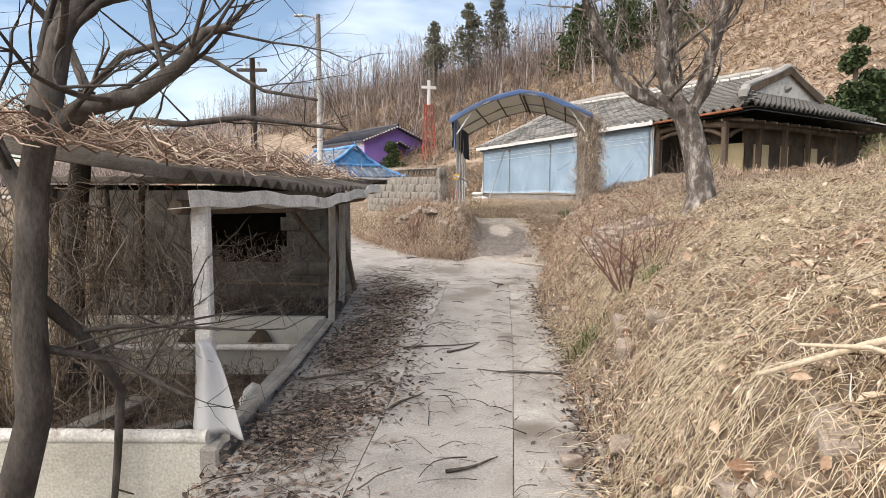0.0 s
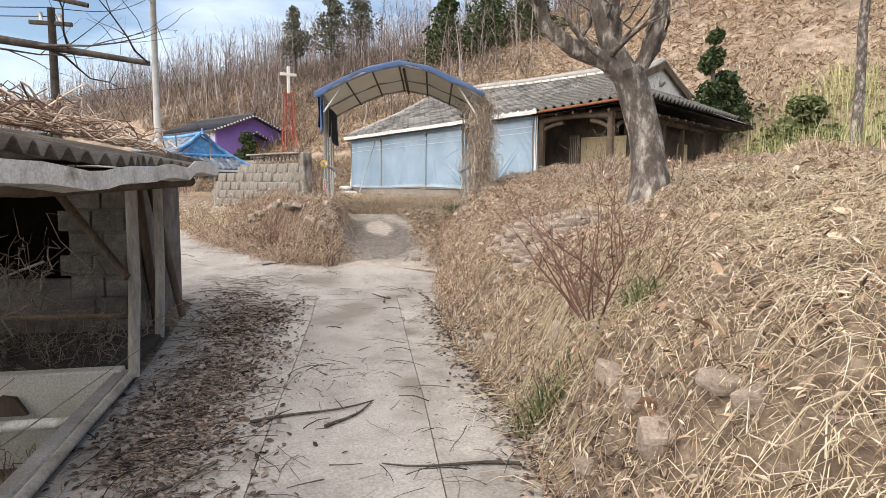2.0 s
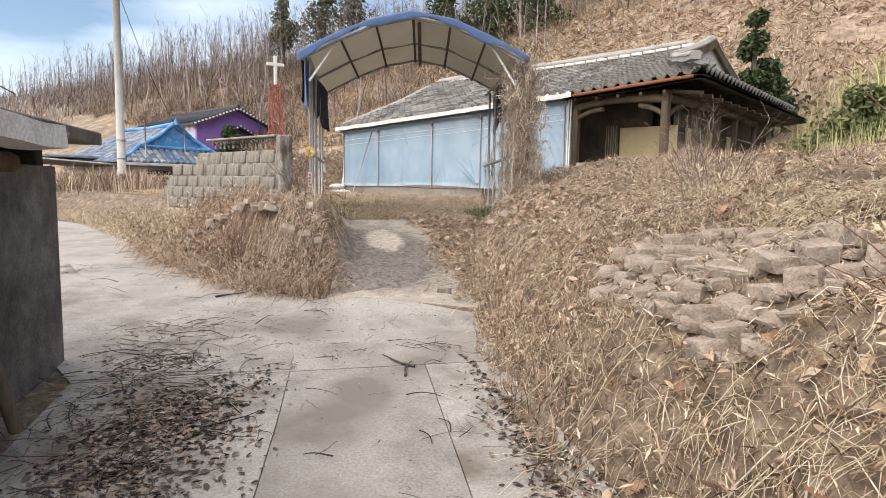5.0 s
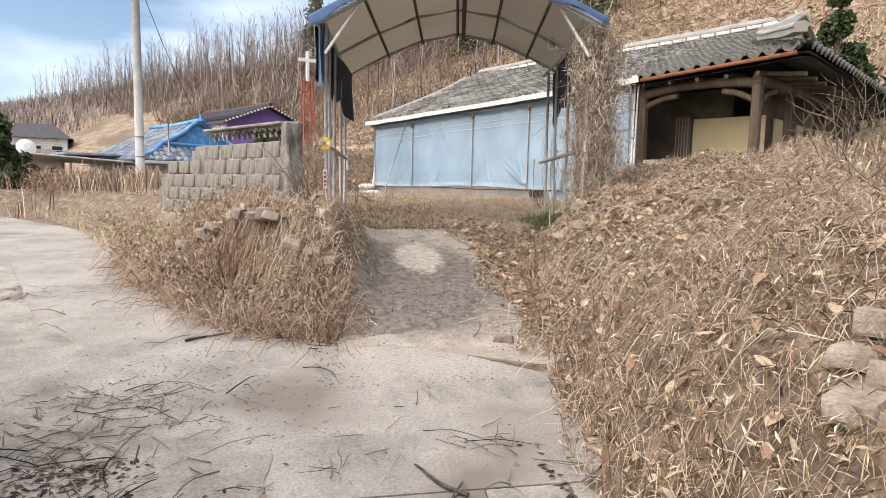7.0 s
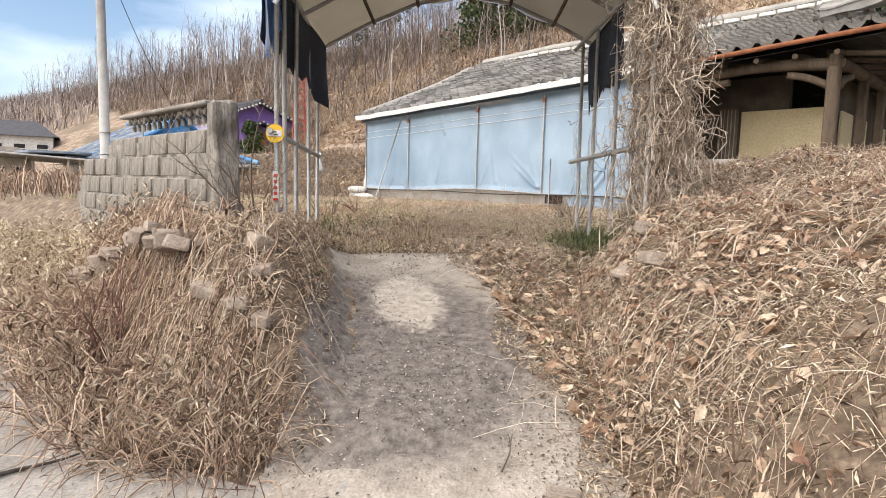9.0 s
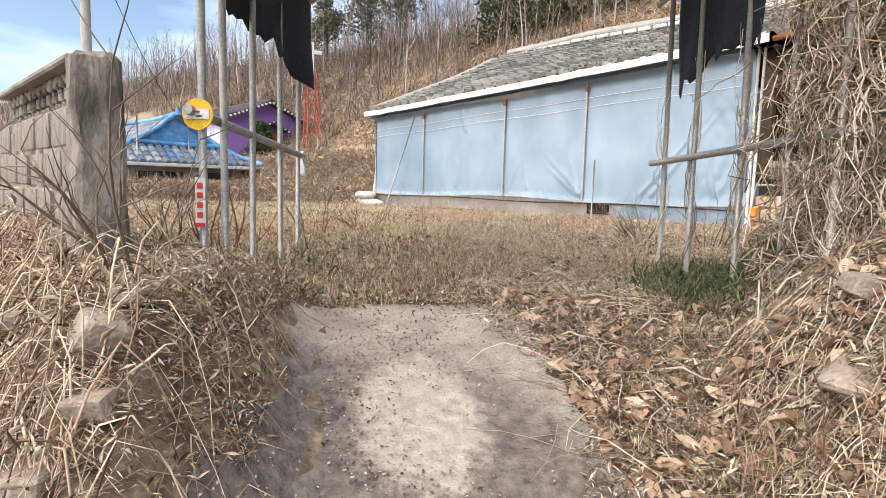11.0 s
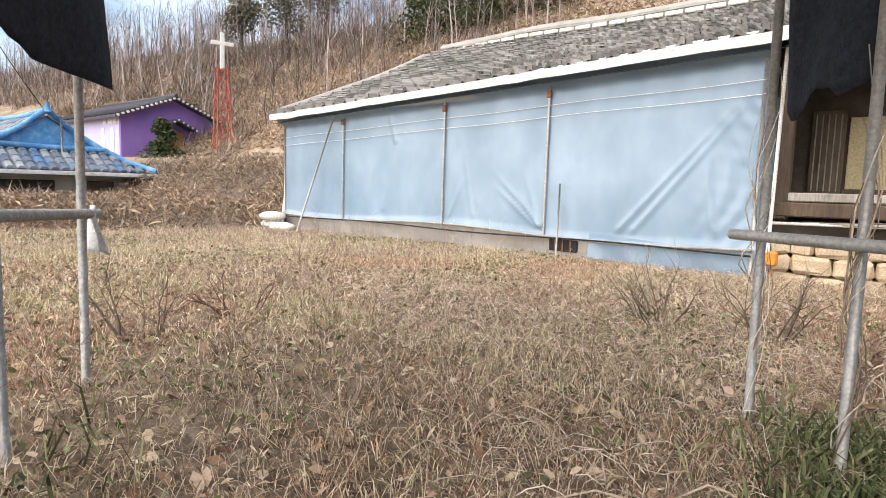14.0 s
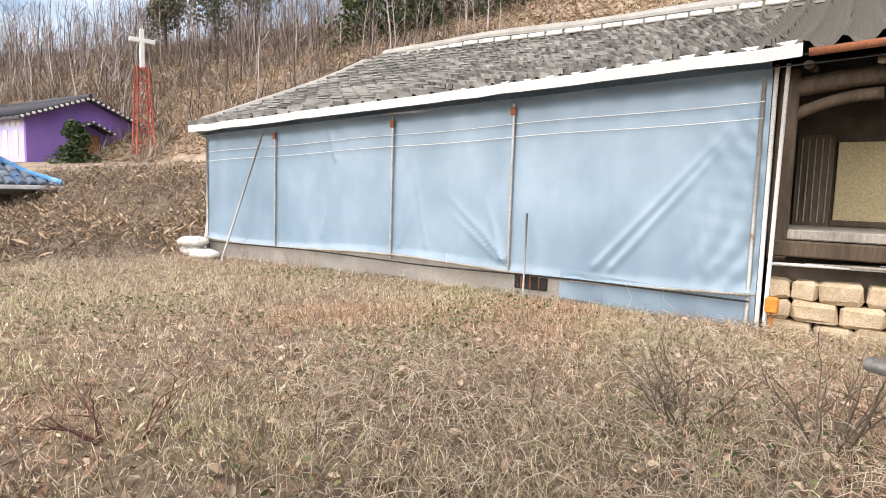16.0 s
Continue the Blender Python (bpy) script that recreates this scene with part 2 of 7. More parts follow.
def sheet_material(name, color, alpha, rough, streak):
    """Thin polythene: part see-through, part milky, with streaks of dirt."""
    m = bpy.data.materials.new(name)
    m.use_nodes = True
    t = m.node_tree
    b = t.nodes["Principled BSDF"]
    co = t.nodes.new("ShaderNodeTexCoord")
    mp = t.nodes.new("ShaderNodeMapping")
    mp.inputs["Scale"].default_value = streak
    n = t.nodes.new("ShaderNodeTexNoise")
    n.inputs["Scale"].default_value, n.inputs["Detail"].default_value = 1.3, 7
    r = t.nodes.new("ShaderNodeMapRange")
    r.inputs[1].default_value, r.inputs[2].default_value = 0.3, 0.7
    r.inputs[3].default_value, r.inputs[4].default_value = alpha[0], alpha[1]
    c = t.nodes.new("ShaderNodeValToRGB")
    c.color_ramp.elements[0].position, c.color_ramp.elements[1].position = 0.3, 0.72
    c.color_ramp.elements[0].color, c.color_ramp.elements[1].color = (*color[0], 1), (*color[1], 1)
    t.links.new(co.outputs["Object"], mp.inputs[0])
    t.links.new(mp.outputs[0], n.inputs["Vector"])
    t.links.new(n.outputs["Fac"], r.inputs[0])
    t.links.new(n.outputs["Fac"], c.inputs[0])
    t.links.new(c.outputs[0], b.inputs["Base Color"])
    t.links.new(r.outputs[0], b.inputs["Alpha"])
    b.inputs["Roughness"].default_value = rough
    return m


M["polythene"] = sheet_material("polythene", ((0.235, 0.335, 0.44), (0.31, 0.41, 0.52)), (0.70, 0.86), 0.2, (1, 1, 0.6))
M["white_film"] = sheet_material("white_film", ((0.60, 0.60, 0.60), (0.75, 0.75, 0.75)), (0.75, 0.95), 0.4, (1, 1, 0.5))


def thin_cloth(name, share=0.45, through_color=None):
    """Lets part of the light through from the far side."""
    t = M[name].node_tree
    p, out = t.nodes["Principled BSDF"], t.nodes["Material Output"]
    tr = t.nodes.new("ShaderNodeBsdfTranslucent")
    mx = t.nodes.new("ShaderNodeMixShader")
    mx.inputs[0].default_value = share
    if through_color:
        tr.inputs["Color"].default_value = (*through_color, 1)
    else:
        t.links.new(p.inputs["Base Color"].links[0].from_socket, tr.inputs["Color"])
    t.links.new(p.outputs[0], mx.inputs[1])
    t.links.new(tr.outputs[0], mx.inputs[2])
    t.links.new(mx.outputs[0], out.inputs[0])


thin_cloth("white_tarp", 0.72, (0.80, 0.735, 0.61))
thin_cloth("blue_tarp", 0.65, (0.68, 0.69, 0.72))
for leafy in ("straw", "pale_straw", "dead_leaf", "fleck", "green"):
    thin_cloth(leafy, 0.15)


def worn_patch(name, colors, cx, cy, rx, ry, uneven):
    """A worn patch of another tone on a slab, round (cx, cy), with a ragged, speckled border."""
    t = M[name].node_tree
    b = t.nodes["Principled BSDF"]
    under = b.inputs["Base Color"].links[0].from_socket
    co = t.nodes.new("ShaderNodeTexCoord")
    mp = t.nodes.new("ShaderNodeMapping")
    mp.inputs["Location"].default_value, mp.inputs["Scale"].default_value = (-cx / rx, -cy / ry, 0), (1 / rx, 1 / ry, 0)
    far = t.nodes.new("ShaderNodeVectorMath")
    far.operation = "LENGTH"
    edge = t.nodes.new("ShaderNodeTexNoise")
    edge.inputs["Scale"].default_value, edge.inputs["Detail"].default_value, edge.inputs["Roughness"].default_value = 6.0, 12, 0.8
    add = t.nodes.new("ShaderNodeMath")
    add.operation = "MULTIPLY_ADD"
    add.inputs[1].default_value = uneven
    mask = t.nodes.new("ShaderNodeMapRange")
    mask.inputs[1].default_value, mask.inputs[2].default_value = 1.0 + 0.5 * uneven + 0.16, 1.0 + 0.5 * uneven - 0.16
    tone = t.nodes.new("ShaderNodeTexNoise")
    tone.inputs["Scale"].default_value, tone.inputs["Detail"].default_value, tone.inputs["Roughness"].default_value = 14, 8, 0.7
    ramp = t.nodes.new("ShaderNodeValToRGB")
    ramp.color_ramp.elements[0].position, ramp.color_ramp.elements[1].position = 0.34, 0.68
    ramp.color_ramp.elements[0].color, ramp.color_ramp.elements[1].color = (*colors[0], 1), (*colors[1], 1)
    mix = t.nodes.new("ShaderNodeMix")
    mix.data_type = "RGBA"
    for a, c in ((co.outputs["Object"], mp.inputs[0]), (mp.outputs[0], far.inputs[0]), (co.outputs["Object"], edge.inputs["Vector"]), (edge.outputs["Fac"], add.inputs[0]),
                 (far.outputs["Value"], add.inputs[2]), (add.outputs[0], mask.inputs[0]), (co.outputs["Object"], tone.inputs["Vector"]), (tone.outputs["Fac"], ramp.inputs[0]),
                 (mask.outputs[0], mix.inputs[0]), (under, mix.inputs[6]), (ramp.outputs[0], mix.inputs[7]), (mix.outputs[2], b.inputs["Base Color"])):
        t.links.new(a, c)


worn_patch("ramp_concrete", ((0.08, 0.069, 0.062), (0.25, 0.22, 0.197)), 1.22, 13.80, 0.92, 1.22, 0.9)
worn_patch("ramp_concrete", ((0.30, 0.265, 0.225), (0.50, 0.45, 0.39)), 1.40, 14.50, 0.27, 0.46, 1.8)


# ---- mesh helpers ----
def part(name, bm, material, parent=None, label=""):
    """Links a bmesh as one mesh object under a thing or a part."""
    me = bpy.data.meshes.new(name)
    bm.to_mesh(me)
    bm.free()
    me.materials.append(M[material])
    ob = new(name, me)
    if parent:
        ob.parent = parent
    if label:
        ob["label"] = label
    return ob


def raw(name, verts, faces, material, parent=None, smooth=False):
    me = bpy.data.meshes.new(name)
    me.from_pydata([tuple(v) for v in verts], [], [tuple(f) for f in faces])
    me.materials.append(M[material])
    if smooth:
        me.shade_smooth()
    ob = new(name, me)
    if parent:
        ob.parent = parent
    return ob


def fast_mesh(name, verts, tris, material):
    """A mesh from arrays of places and triangles."""
    me = bpy.data.meshes.new(name)
    verts, tris = np.asarray(verts, np.float32), np.asarray(tris, np.int32)
    me.vertices.add(len(verts))
    me.vertices.foreach_set("co", verts.ravel())
    me.loops.add(tris.size)
    me.loops.foreach_set("vertex_index", tris.ravel())
    me.polygons.add(len(tris))
    me.polygons.foreach_set("loop_start", np.arange(0, tris.size, 3, dtype=np.int32))
    me.update(calc_edges=True)
    me.materials.append(M[material])
    return new(name, me)


def empty(name, m, label, category, group=""):
    ob = new(name)
    ob.matrix_world = m
    return tagged(ob, label, category, group)


def add_box(bm, c, s, bevel=0.0, m=None):
    """A box with centre c and size s, bevelled."""
    made = bmesh.ops.create_cube(bm, size=1.0)["verts"]
    bmesh.ops.scale(bm, vec=s, verts=made)
    if bevel:
        edges = list({e for v in made for e in v.link_edges})
        out = bmesh.ops.bevel(bm, geom=edges, offset=bevel, segments=1, affect="EDGES", profile=0.5)
        made = list({v for f in out["faces"] for v in f.verts} | {v for v in made if v.is_valid})
    bmesh.ops.translate(bm, vec=c, verts=made)
    if m:
        bmesh.ops.transform(bm, matrix=m, verts=made)
    return made


def box(name, c, s, material, parent=None, bevel=0.008, label="", m=None):
    bm = bmesh.new()
    add_box(bm, c, s, bevel, m)
    return part(name, bm, material, parent, label)


def add_tube(bm, pts, radii, sides=8, cap=True):
    """A tapered tube along the points."""
    rings = []
    pts = [Vector(p) for p in pts]
    for k, p in enumerate(pts):
        way = (pts[min(k + 1, len(pts) - 1)] - pts[max(k - 1, 0)]).normalized()
        side = way.cross(Vector((0.31, 0.17, 0.93)) if abs(way.z) < 0.9 else Vector((1, 0.2, 0))).normalized()
        up = side.cross(way)
        r = float(radii[k] if hasattr(radii, "__len__") else radii)
        rings.append([bm.verts.new(p + r * (math.cos(a) * side + math.sin(a) * up)) for a in (2 * math.pi * j / sides for j in range(sides))])
    for a, b in zip(rings, rings[1:]):
        for j in range(sides):
            f = bm.faces.new((a[j], a[(j + 1) % sides], b[(j + 1) % sides], b[j]))
            f.smooth = True
    if cap:
        bm.faces.new(rings[0])
        bm.faces.new(rings[-1][::-1])


def tube(name, pts, radii, material, parent=None, sides=8, label=""):
    bm = bmesh.new()
    add_tube(bm, pts, radii, sides)
    return part(name, bm, material, parent, label)


def prism(name, poly, depth, material, parent=None, axis="y", label=""):
    """A flat polygon in x and z, made thick along y (or a polygon in x and y along z)."""
    bm = bmesh.new()
    if axis == "y":
        a = [bm.verts.new((x, 0, z)) for x, z in poly]
        b = [bm.verts.new((x, depth, z)) for x, z in poly]
    elif axis == "x":
        a = [bm.verts.new((0, y, z)) for y, z in poly]
        b = [bm.verts.new((depth, y, z)) for y, z in poly]
    else:
        a = [bm.verts.new((x, y, 0)) for x, y in poly]
        b = [bm.verts.new((x, y, depth)) for x, y in poly]
    bm.faces.new(a)
    bm.faces.new(b[::-1])
    for k in range(len(a)):
        j = (k + 1) % len(a)
        bm.faces.new((a[j], a[k], b[k], b[j]))
    bmesh.ops.recalc_face_normals(bm, faces=bm.faces)
    return part(name, bm, material, parent, label)


# ---- the lie of the land ----
def smooth(a, b, x):
    x = np.clip((np.asarray(x, float) - a) / (b - a), 0, 1)
    return x * x * (3 - 2 * x)


def wave(x, y, s, seed):
    """Cheap smooth noise from sines, about -1 to 1."""
    x, y = np.asarray(x, float) / s + seed * 7.13, np.asarray(y, float) / s - seed * 3.71
    return (np.sin(x + 1.7 * np.sin(0.9 * y)) + np.sin(1.31 * y + 1.3 * np.sin(1.17 * x + 2)) + 0.7 * np.sin(2.3 * x - 1.9 * y + seed) + 0.5 * np.sin(3.7 * x + 2.9 * y)) / 2.6


FRONT = np.array((0.563, -0.826))
INTO = np.array((0.826, 0.563))
HOUSE = np.array((1.85, 27.5))


def lane_z(y):
    return np.interp(y, [-30, 0, 5, 8, 11, 13, 15, 17, 20, 30, 60], [0.5, -0.2, -0.3, -0.33, -0.24, -0.08, 0.04, 0.10, 0.2, 0.42, 1.2])


def bank_x(y):
    """The foot of the bank on the east of the lane."""
    return np.interp(y, [-20, 3, 6.4, 8.4, 10.8, 12.2, 13.5, 14.5, 16, 17, 17.6, 18.4, 20], [0.75, 0.95, 1.42, 1.5, 1.8, 2.2, 2.45, 2.75, 3.85, 4.5, 6.0, 9.0, 14.0])


def wall_x(y):
    """The foot of the small bank under the block wall, on the lane's side."""
    return np.interp(y, [12.7, 13.1, 14.9, 16, 20.3, 25, 31, 50], [0.6, -0.25, -1.45, -1.85, -4.1, -7.0, -12.0, -30.0])


def ground_z(x, y):
    x, y = np.asarray(x, float), np.asarray(y, float)
    base = lane_z(y)
    # west of the lane the plot lies lower, with the shed's pit
    low = smooth(-1.45, -1.6, x) * smooth(7.75, 7.55, y)
    base = base - low * 0.72
    base = base + smooth(-1.6, -2.2, x) * smooth(7.4, 7.8, y) * smooth(11.5, 10, y) * 0.08
    # the yard with its ramp
    yard = 0.70 + 0.20 * smooth(15.0, 20.5, y) + 0.02 * wave(x, y, 1.1, 3)
    ramp_y = np.interp(y, [11.6, 12.4, 14.0, 14.8, 15.4, 16.5], [0, 0.10, 0.45, 0.70, 0.92, 1.0])
    ramp = base + (yard - base) * ramp_y
    left = wall_x(y)
    inside = smooth(-0.05, 0.95, (x - left) * 0.83)
    high = np.where(y > 12.7, inside, 0)
    bank_l = base + (1.0 - base) * high * smooth(12.7, 14.2, y)
    in_ramp = smooth(0.15, 0.7, x - 0.02 * y)
    beyond = smooth(15.0, 16.4, y - 0.9 * (0.6 - x) * (x < 0.6))
    plot = ramp * np.maximum(in_ramp, beyond) + bank_l * (1 - np.maximum(in_ramp, beyond))
    plot = np.where((y > 12.7) & (x > left), np.where(inside < 1, base + (plot - base) * inside, plot), np.where(y > 11.6, np.where(x > -0.6, base + (ramp - base) * in_ramp, base), base))
    # the bank and mound east of the lane
    d = x - bank_x(y)
    rise = np.interp(d, [0, 0.25, 0.55, 1.0, 2.0, 3.5, 6, 12, 40], [0, 0.36, 0.78, 1.12, 1.52, 1.78, 2.12, 2.4, 3.4])
    rise = rise * (1 + 0.10 * wave(x, y, 0.55, 1) * smooth(0, 0.5, d)) + 0.07 * wave(x, y, 0.23, 2) * smooth(0.05, 0.4, d)
    far = -((x - HOUSE[0]) * INTO[0] + (y - HOUSE[1]) * INTO[1])
    rise = rise * np.where(x > 11, 1, smooth(0.9, 2.6, far)) * np.interp(y, [-20, 9.5, 11.5, 13, 15, 17], [1, 1, 0.9, 0.78, 0.7, 0.6])
    z = np.where(d > 0, np.maximum(plot, plot * 0 + np.where(y > 11.6, np.maximum(base, np.minimum(plot, 0.9)), base) + rise), plot)
    # the hill behind
    u = (x - 15.0) * INTO[0] + (y - 27.5) * INTO[1]
    v = -(x - 15.0) * FRONT[0] - (y - 27.5) * FRONT[1]
    u = u + np.maximum(0, v - 38) * 0.30 + 1.0 * wave(x, y, 6.0, 4)
    top = np.interp(v, [-60, 0, 40, 80, 120, 200], [70, 60, 34, 22, 14, 9])
    hill = 0.66 * np.maximum(u, 0) + 0.10 * np.minimum(np.maximum(u + 8, 0), 8) * smooth(26, 40, y)
    hill = top * (1 - np.exp(-hill / top)) + 0.22 * wave(x, y, 3.1, 5) * smooth(0, 5, u)
    # the shelf on which the church stands
    shelf = smooth(-2, 1, (x - 3.0) * INTO[0] + (y - 40.5) * INTO[1] + 6) * smooth(28.1, 29.5, y - 0.2 * x) * smooth(0.0, 3.0, -((x - 1.0) * FRONT[0] + (y - 28.6) * FRONT[1]) + 1.5)
    z = np.maximum(z, 0.85 + (1.0 + 0.03 * np.clip(y - 30, 0, 25)) * shelf * (y > 26))* (y > 26) + z * (y <= 26)
    return z + hill * smooth(22, 27, y + 0.5 * np.maximum(x - 8, 0))


def spaced(*spans):
    out = []
    for a, b, step in spans:
        out += list(np.arange(a, b, step))
    return np.array(out)


gx = spaced((-420, -120, 30), (-120, -24, 4), (-24, -6, 0.8), (-6, 7.5, 0.16), (7.5, 24, 0.6), (24, 120, 4), (120, 421, 30))
gy = spaced((-420, -60, 40), (-60, -6, 4), (-6, 21, 0.16), (21, 60, 0.7), (60, 160, 3), (160, 421, 26))
XX, YY = np.meshgrid(gx, gy)
ZZ = ground_z(XX, YY)
nx = len(gx)
gv = np.stack([XX, YY, ZZ], -1).reshape(-1, 3)
ii = (np.arange(len(gy) - 1)[:, None] * nx + np.arange(nx - 1)[None]).ravel()
gt = np.concatenate([np.stack([ii, ii + 1, ii + nx + 1], -1), np.stack([ii, ii + nx + 1, ii + nx], -1)])
ground = fast_mesh("ground", gv, gt, "soil")
ground.data.materials.append(M["leaf_litter"])
mid = gv[gt].mean(1)
uu = (mid[:, 0] - 15) * INTO[0] + (mid[:, 1] - 27.5) * INTO[1]
ground.data.polygons.foreach_set("material_index", ((uu > -3.5) & (mid[:, 1] > 18) | (mid[:, 1] > 45)).astype(np.int32))
ground.data.shade_smooth()
tagged(ground, "brown winter soil and leaf-strewn hillside", "ground", kind="structure")


def loft(name, lefts, rights, material, across=8, lift=0.015, label="", category="road", thick=0.05):
    """A slab between two edge lines, laid on the ground, with a rim."""
    bm = bmesh.new()
    rows = []
    for (lx, ly), (rx, ry) in zip(lefts, rights):
        w = np.linspace(0, 1, across + 1)
        xs, ys = lx + (rx - lx) * w, ly + (ry - ly) * w
        zs = ground_z(xs, ys) + lift
        rows.append([bm.verts.new((a, b, c)) for a, b, c in zip(xs, ys, zs)])
    for a, b in zip(rows, rows[1:]):
        for k in range(across):
            bm.faces.new((a[k], a[k + 1], b[k + 1], b[k]))
    rim = [v for v in rows[0]] + [r[-1] for r in rows[1:]] + rows[-1][-2::-1] + [r[0] for r in rows[-2:0:-1]]
    low = [bm.verts.new(v.co - Vector((0, 0, thick))) for v in rim]
    for k in range(len(rim)):
        j = (k + 1) % len(rim)
        bm.faces.new((rim[j], rim[k], low[k], low[j]))
    return tagged(part(name, bm, material), label, category, kind="structure")


def along(knots, ys):
    return [(float(np.interp(y, [k[1] for k in knots], [k[0] for k in knots])), float(y)) for y in ys]


ys = np.arange(-8, 10.75, 0.25)
slab_l = [(-0.85, -8), (-0.56, 3.2), (-0.28, 6.7), (0.01, 9.65), (0.10, 10.9)]
slab_r = [(0.0, -8), (0.40, 3.2), (0.81, 6.75), (1.14, 10.2), (1.2, 10.9)]
loft("road_slab_middle", along(slab_l, ys), along(slab_r, ys), "concrete", label="pale poured concrete lane slab with thin cracks")
loft("road_slab_west", along([(-1.62, -8), (-1.5, 3.2), (-1.44, 7.5), (-1.5, 10.9)], ys), [(x - 0.007, y) for x, y in along(slab_l, ys)], "old_concrete", label="stained old concrete shoulder under dead leaves")
loft("road_slab_east", [(x + 0.007, y) for x, y in along(slab_r, ys)], along([(0.9, -8), (1.0, 3.2), (1.5, 6.4), (1.6, 8.4), (1.82, 10.9)], ys), "old_concrete", label="stained concrete verge along the bank")
RIGHT = [(1.84, 10.72), (1.98, 11.4), (2.0, 11.9), (1.2, 12.4), (0.4, 12.75), (-0.25, 13.1), (-0.85, 14.0), (-1.42, 14.9), (-1.8, 16), (-2.95, 18.1), (-4.1, 20.3), (-8.0, 24.4), (-16, 29), (-36, 40)]
LEFT = [(-1.5, 10.72), (-1.9, 11.2), (-2.3, 11.8), (-2.9, 12.5), (-3.3, 13.0), (-3.8, 13.6), (-4.4, 14.4), (-4.8, 15.3), (-5.1, 16.3), (-5.5, 18.2), (-7.2, 20.1), (-10.2, 22.4), (-17, 26), (-38, 36)]


def finer(line, k, shake=0.0):
    out = []
    for (x0, y0), (x1, y1) in zip(line, line[1:]):
        out += [(x0 + (x1 - x0) * j / k + random.uniform(-shake, shake), y0 + (y1 - y0) * j / k) for j in range(k)]
    return out + [line[-1]]


LEFT[0], RIGHT[0] = (-1.5, 10.515), (1.84, 10.515)
loft("road_junction", finer(LEFT, 5), finer(RIGHT, 5), "concrete", across=22, label="pale weathered concrete of the lane's turning")
RL = [(0.42, 12.6), (0.55, 13.0), (0.68, 13.6), (0.76, 14.2), (0.82, 14.8), (0.80, 15.3), (0.95, 15.6), (1.2, 15.75)]
RR = [(2.15, 12.0), (2.22, 12.7), (2.22, 13.4), (2.15, 14.1), (2.1, 14.7), (2.2, 15.1), (2.3, 15.4), (2.15, 15.65)]
loft("road_ramp", finer(RL, 5, 0.05), finer(RR, 5, 0.07), "ramp_concrete", across=16, lift=0.016, label="rough dark concrete ramp up to the yard")
# thin darker layer over the west part of the turning
DARK_L = [(-1.52, 10.55), (-1.9, 11.2), (-2.3, 11.8), (-2.9, 12.5), (-3.3, 13.0), (-3.8, 13.6), (-4.4, 14.4), (-4.8, 15.3), (-5.05, 16.3)]
DARK_R = [(0.08, 10.55), (0.10, 11.0), (-0.3, 11.53), (-0.70, 11.95), (-1.03, 12.33), (-1.64, 12.96), (-2.22, 13.63), (-2.9, 14.9), (-3.7, 16.4)]
loft("road_dark_part", finer(DARK_L, 5), finer(DARK_R, 5, 0.012), "old_concrete", across=10, lift=0.022, label="darker concrete on the west side of the turning", thick=0.02)


# ---- the tiled house with its polythene screen ----
HM = Matrix.Translation((HOUSE[0], HOUSE[1], 0)) @ Matrix.Rotation(math.atan2(FRONT[1], FRONT[0]), 4, "Z")


def house_roof_z(x, y):
    """Height of the tiled roof in the house's own x (along the front) and y (inwards)."""
    sag = 0.16 * (2 * (x - 5.2) / 12.5) ** 2
    eave = 3.16 + 0.045 * x + 0.06 * max(0, (x - 9) / 3) ** 2
    up = max(0.0, min(1.0, (y + 0.30) / 5.35))
    front = eave + (5.38 + sag - eave) * (0.82 * up + 0.18 * up * up)
    right = eave + 0.05 + max(0.0, (12.35 - x)) * 0.50
    back = eave + max(0.0, (10.7 - y)) * 0.37
    return min(front, back), right, 99.0


def roof_z(x, y):
    front, right, left = house_roof_z(x, y)
    return min(front, left, right if x > 10.7 else 99)


tiled_house = empty("tiled_house", HM, "old Korean house with grey clay tiled hip-and-gable roof", "house")
# roof deck under the tiles
deck_x, deck_y = list(np.linspace(-0.12, 12.3, 40)), list(np.linspace(-0.27, 10.6, 24))
verts, faces = [], []
for y in deck_y:
    for x in deck_x:
        verts.append((x, y, roof_z(x, y) - 0.05))
n = len(deck_x)
for j in range(len(deck_y) - 1):
    for i in range(n - 1):
        a = j * n + i
        faces.append((a, a + 1, a + n + 1, a + n))
k0 = len(verts)
verts += [(x, y, z - 0.09) for x, y, z in verts]
faces += [tuple(k0 + v for v in f[::-1]) for f in faces]
roof_deck = raw("roof", verts, faces, "roof_tile", tiled_house)
roof_deck["label"] = "weathered grey clay tile roof"


def tile_mesh():
    """One curved pan tile with its rounded cover at the side, thick at the lower lip."""
    bm = bmesh.new()
    prof = [(-0.15, 0.075), (-0.105, 0.02), (-0.04, -0.005), (0.03, 0.0), (0.075, 0.05), (0.105, 0.095), (0.15, 0.08)]
    a = [bm.verts.new((x, 0, z + 0.055)) for x, z in prof]
    b = [bm.verts.new((x, 0.36, z + 0.0)) for x, z in prof]
    c = [bm.verts.new((x, 0.004, z - 0.01)) for x, z in prof]
    for k in range(len(prof) - 1):
        bm.faces.new((a[k], a[k + 1], b[k + 1], b[k])).smooth = True
        bm.faces.new((c[k], c[k + 1], a[k + 1], a[k]))
    me = bpy.data.meshes.new("roof_tile")
    bm.to_mesh(me)
    bm.free()
    me.materials.append(M["roof_tile"])
    return me


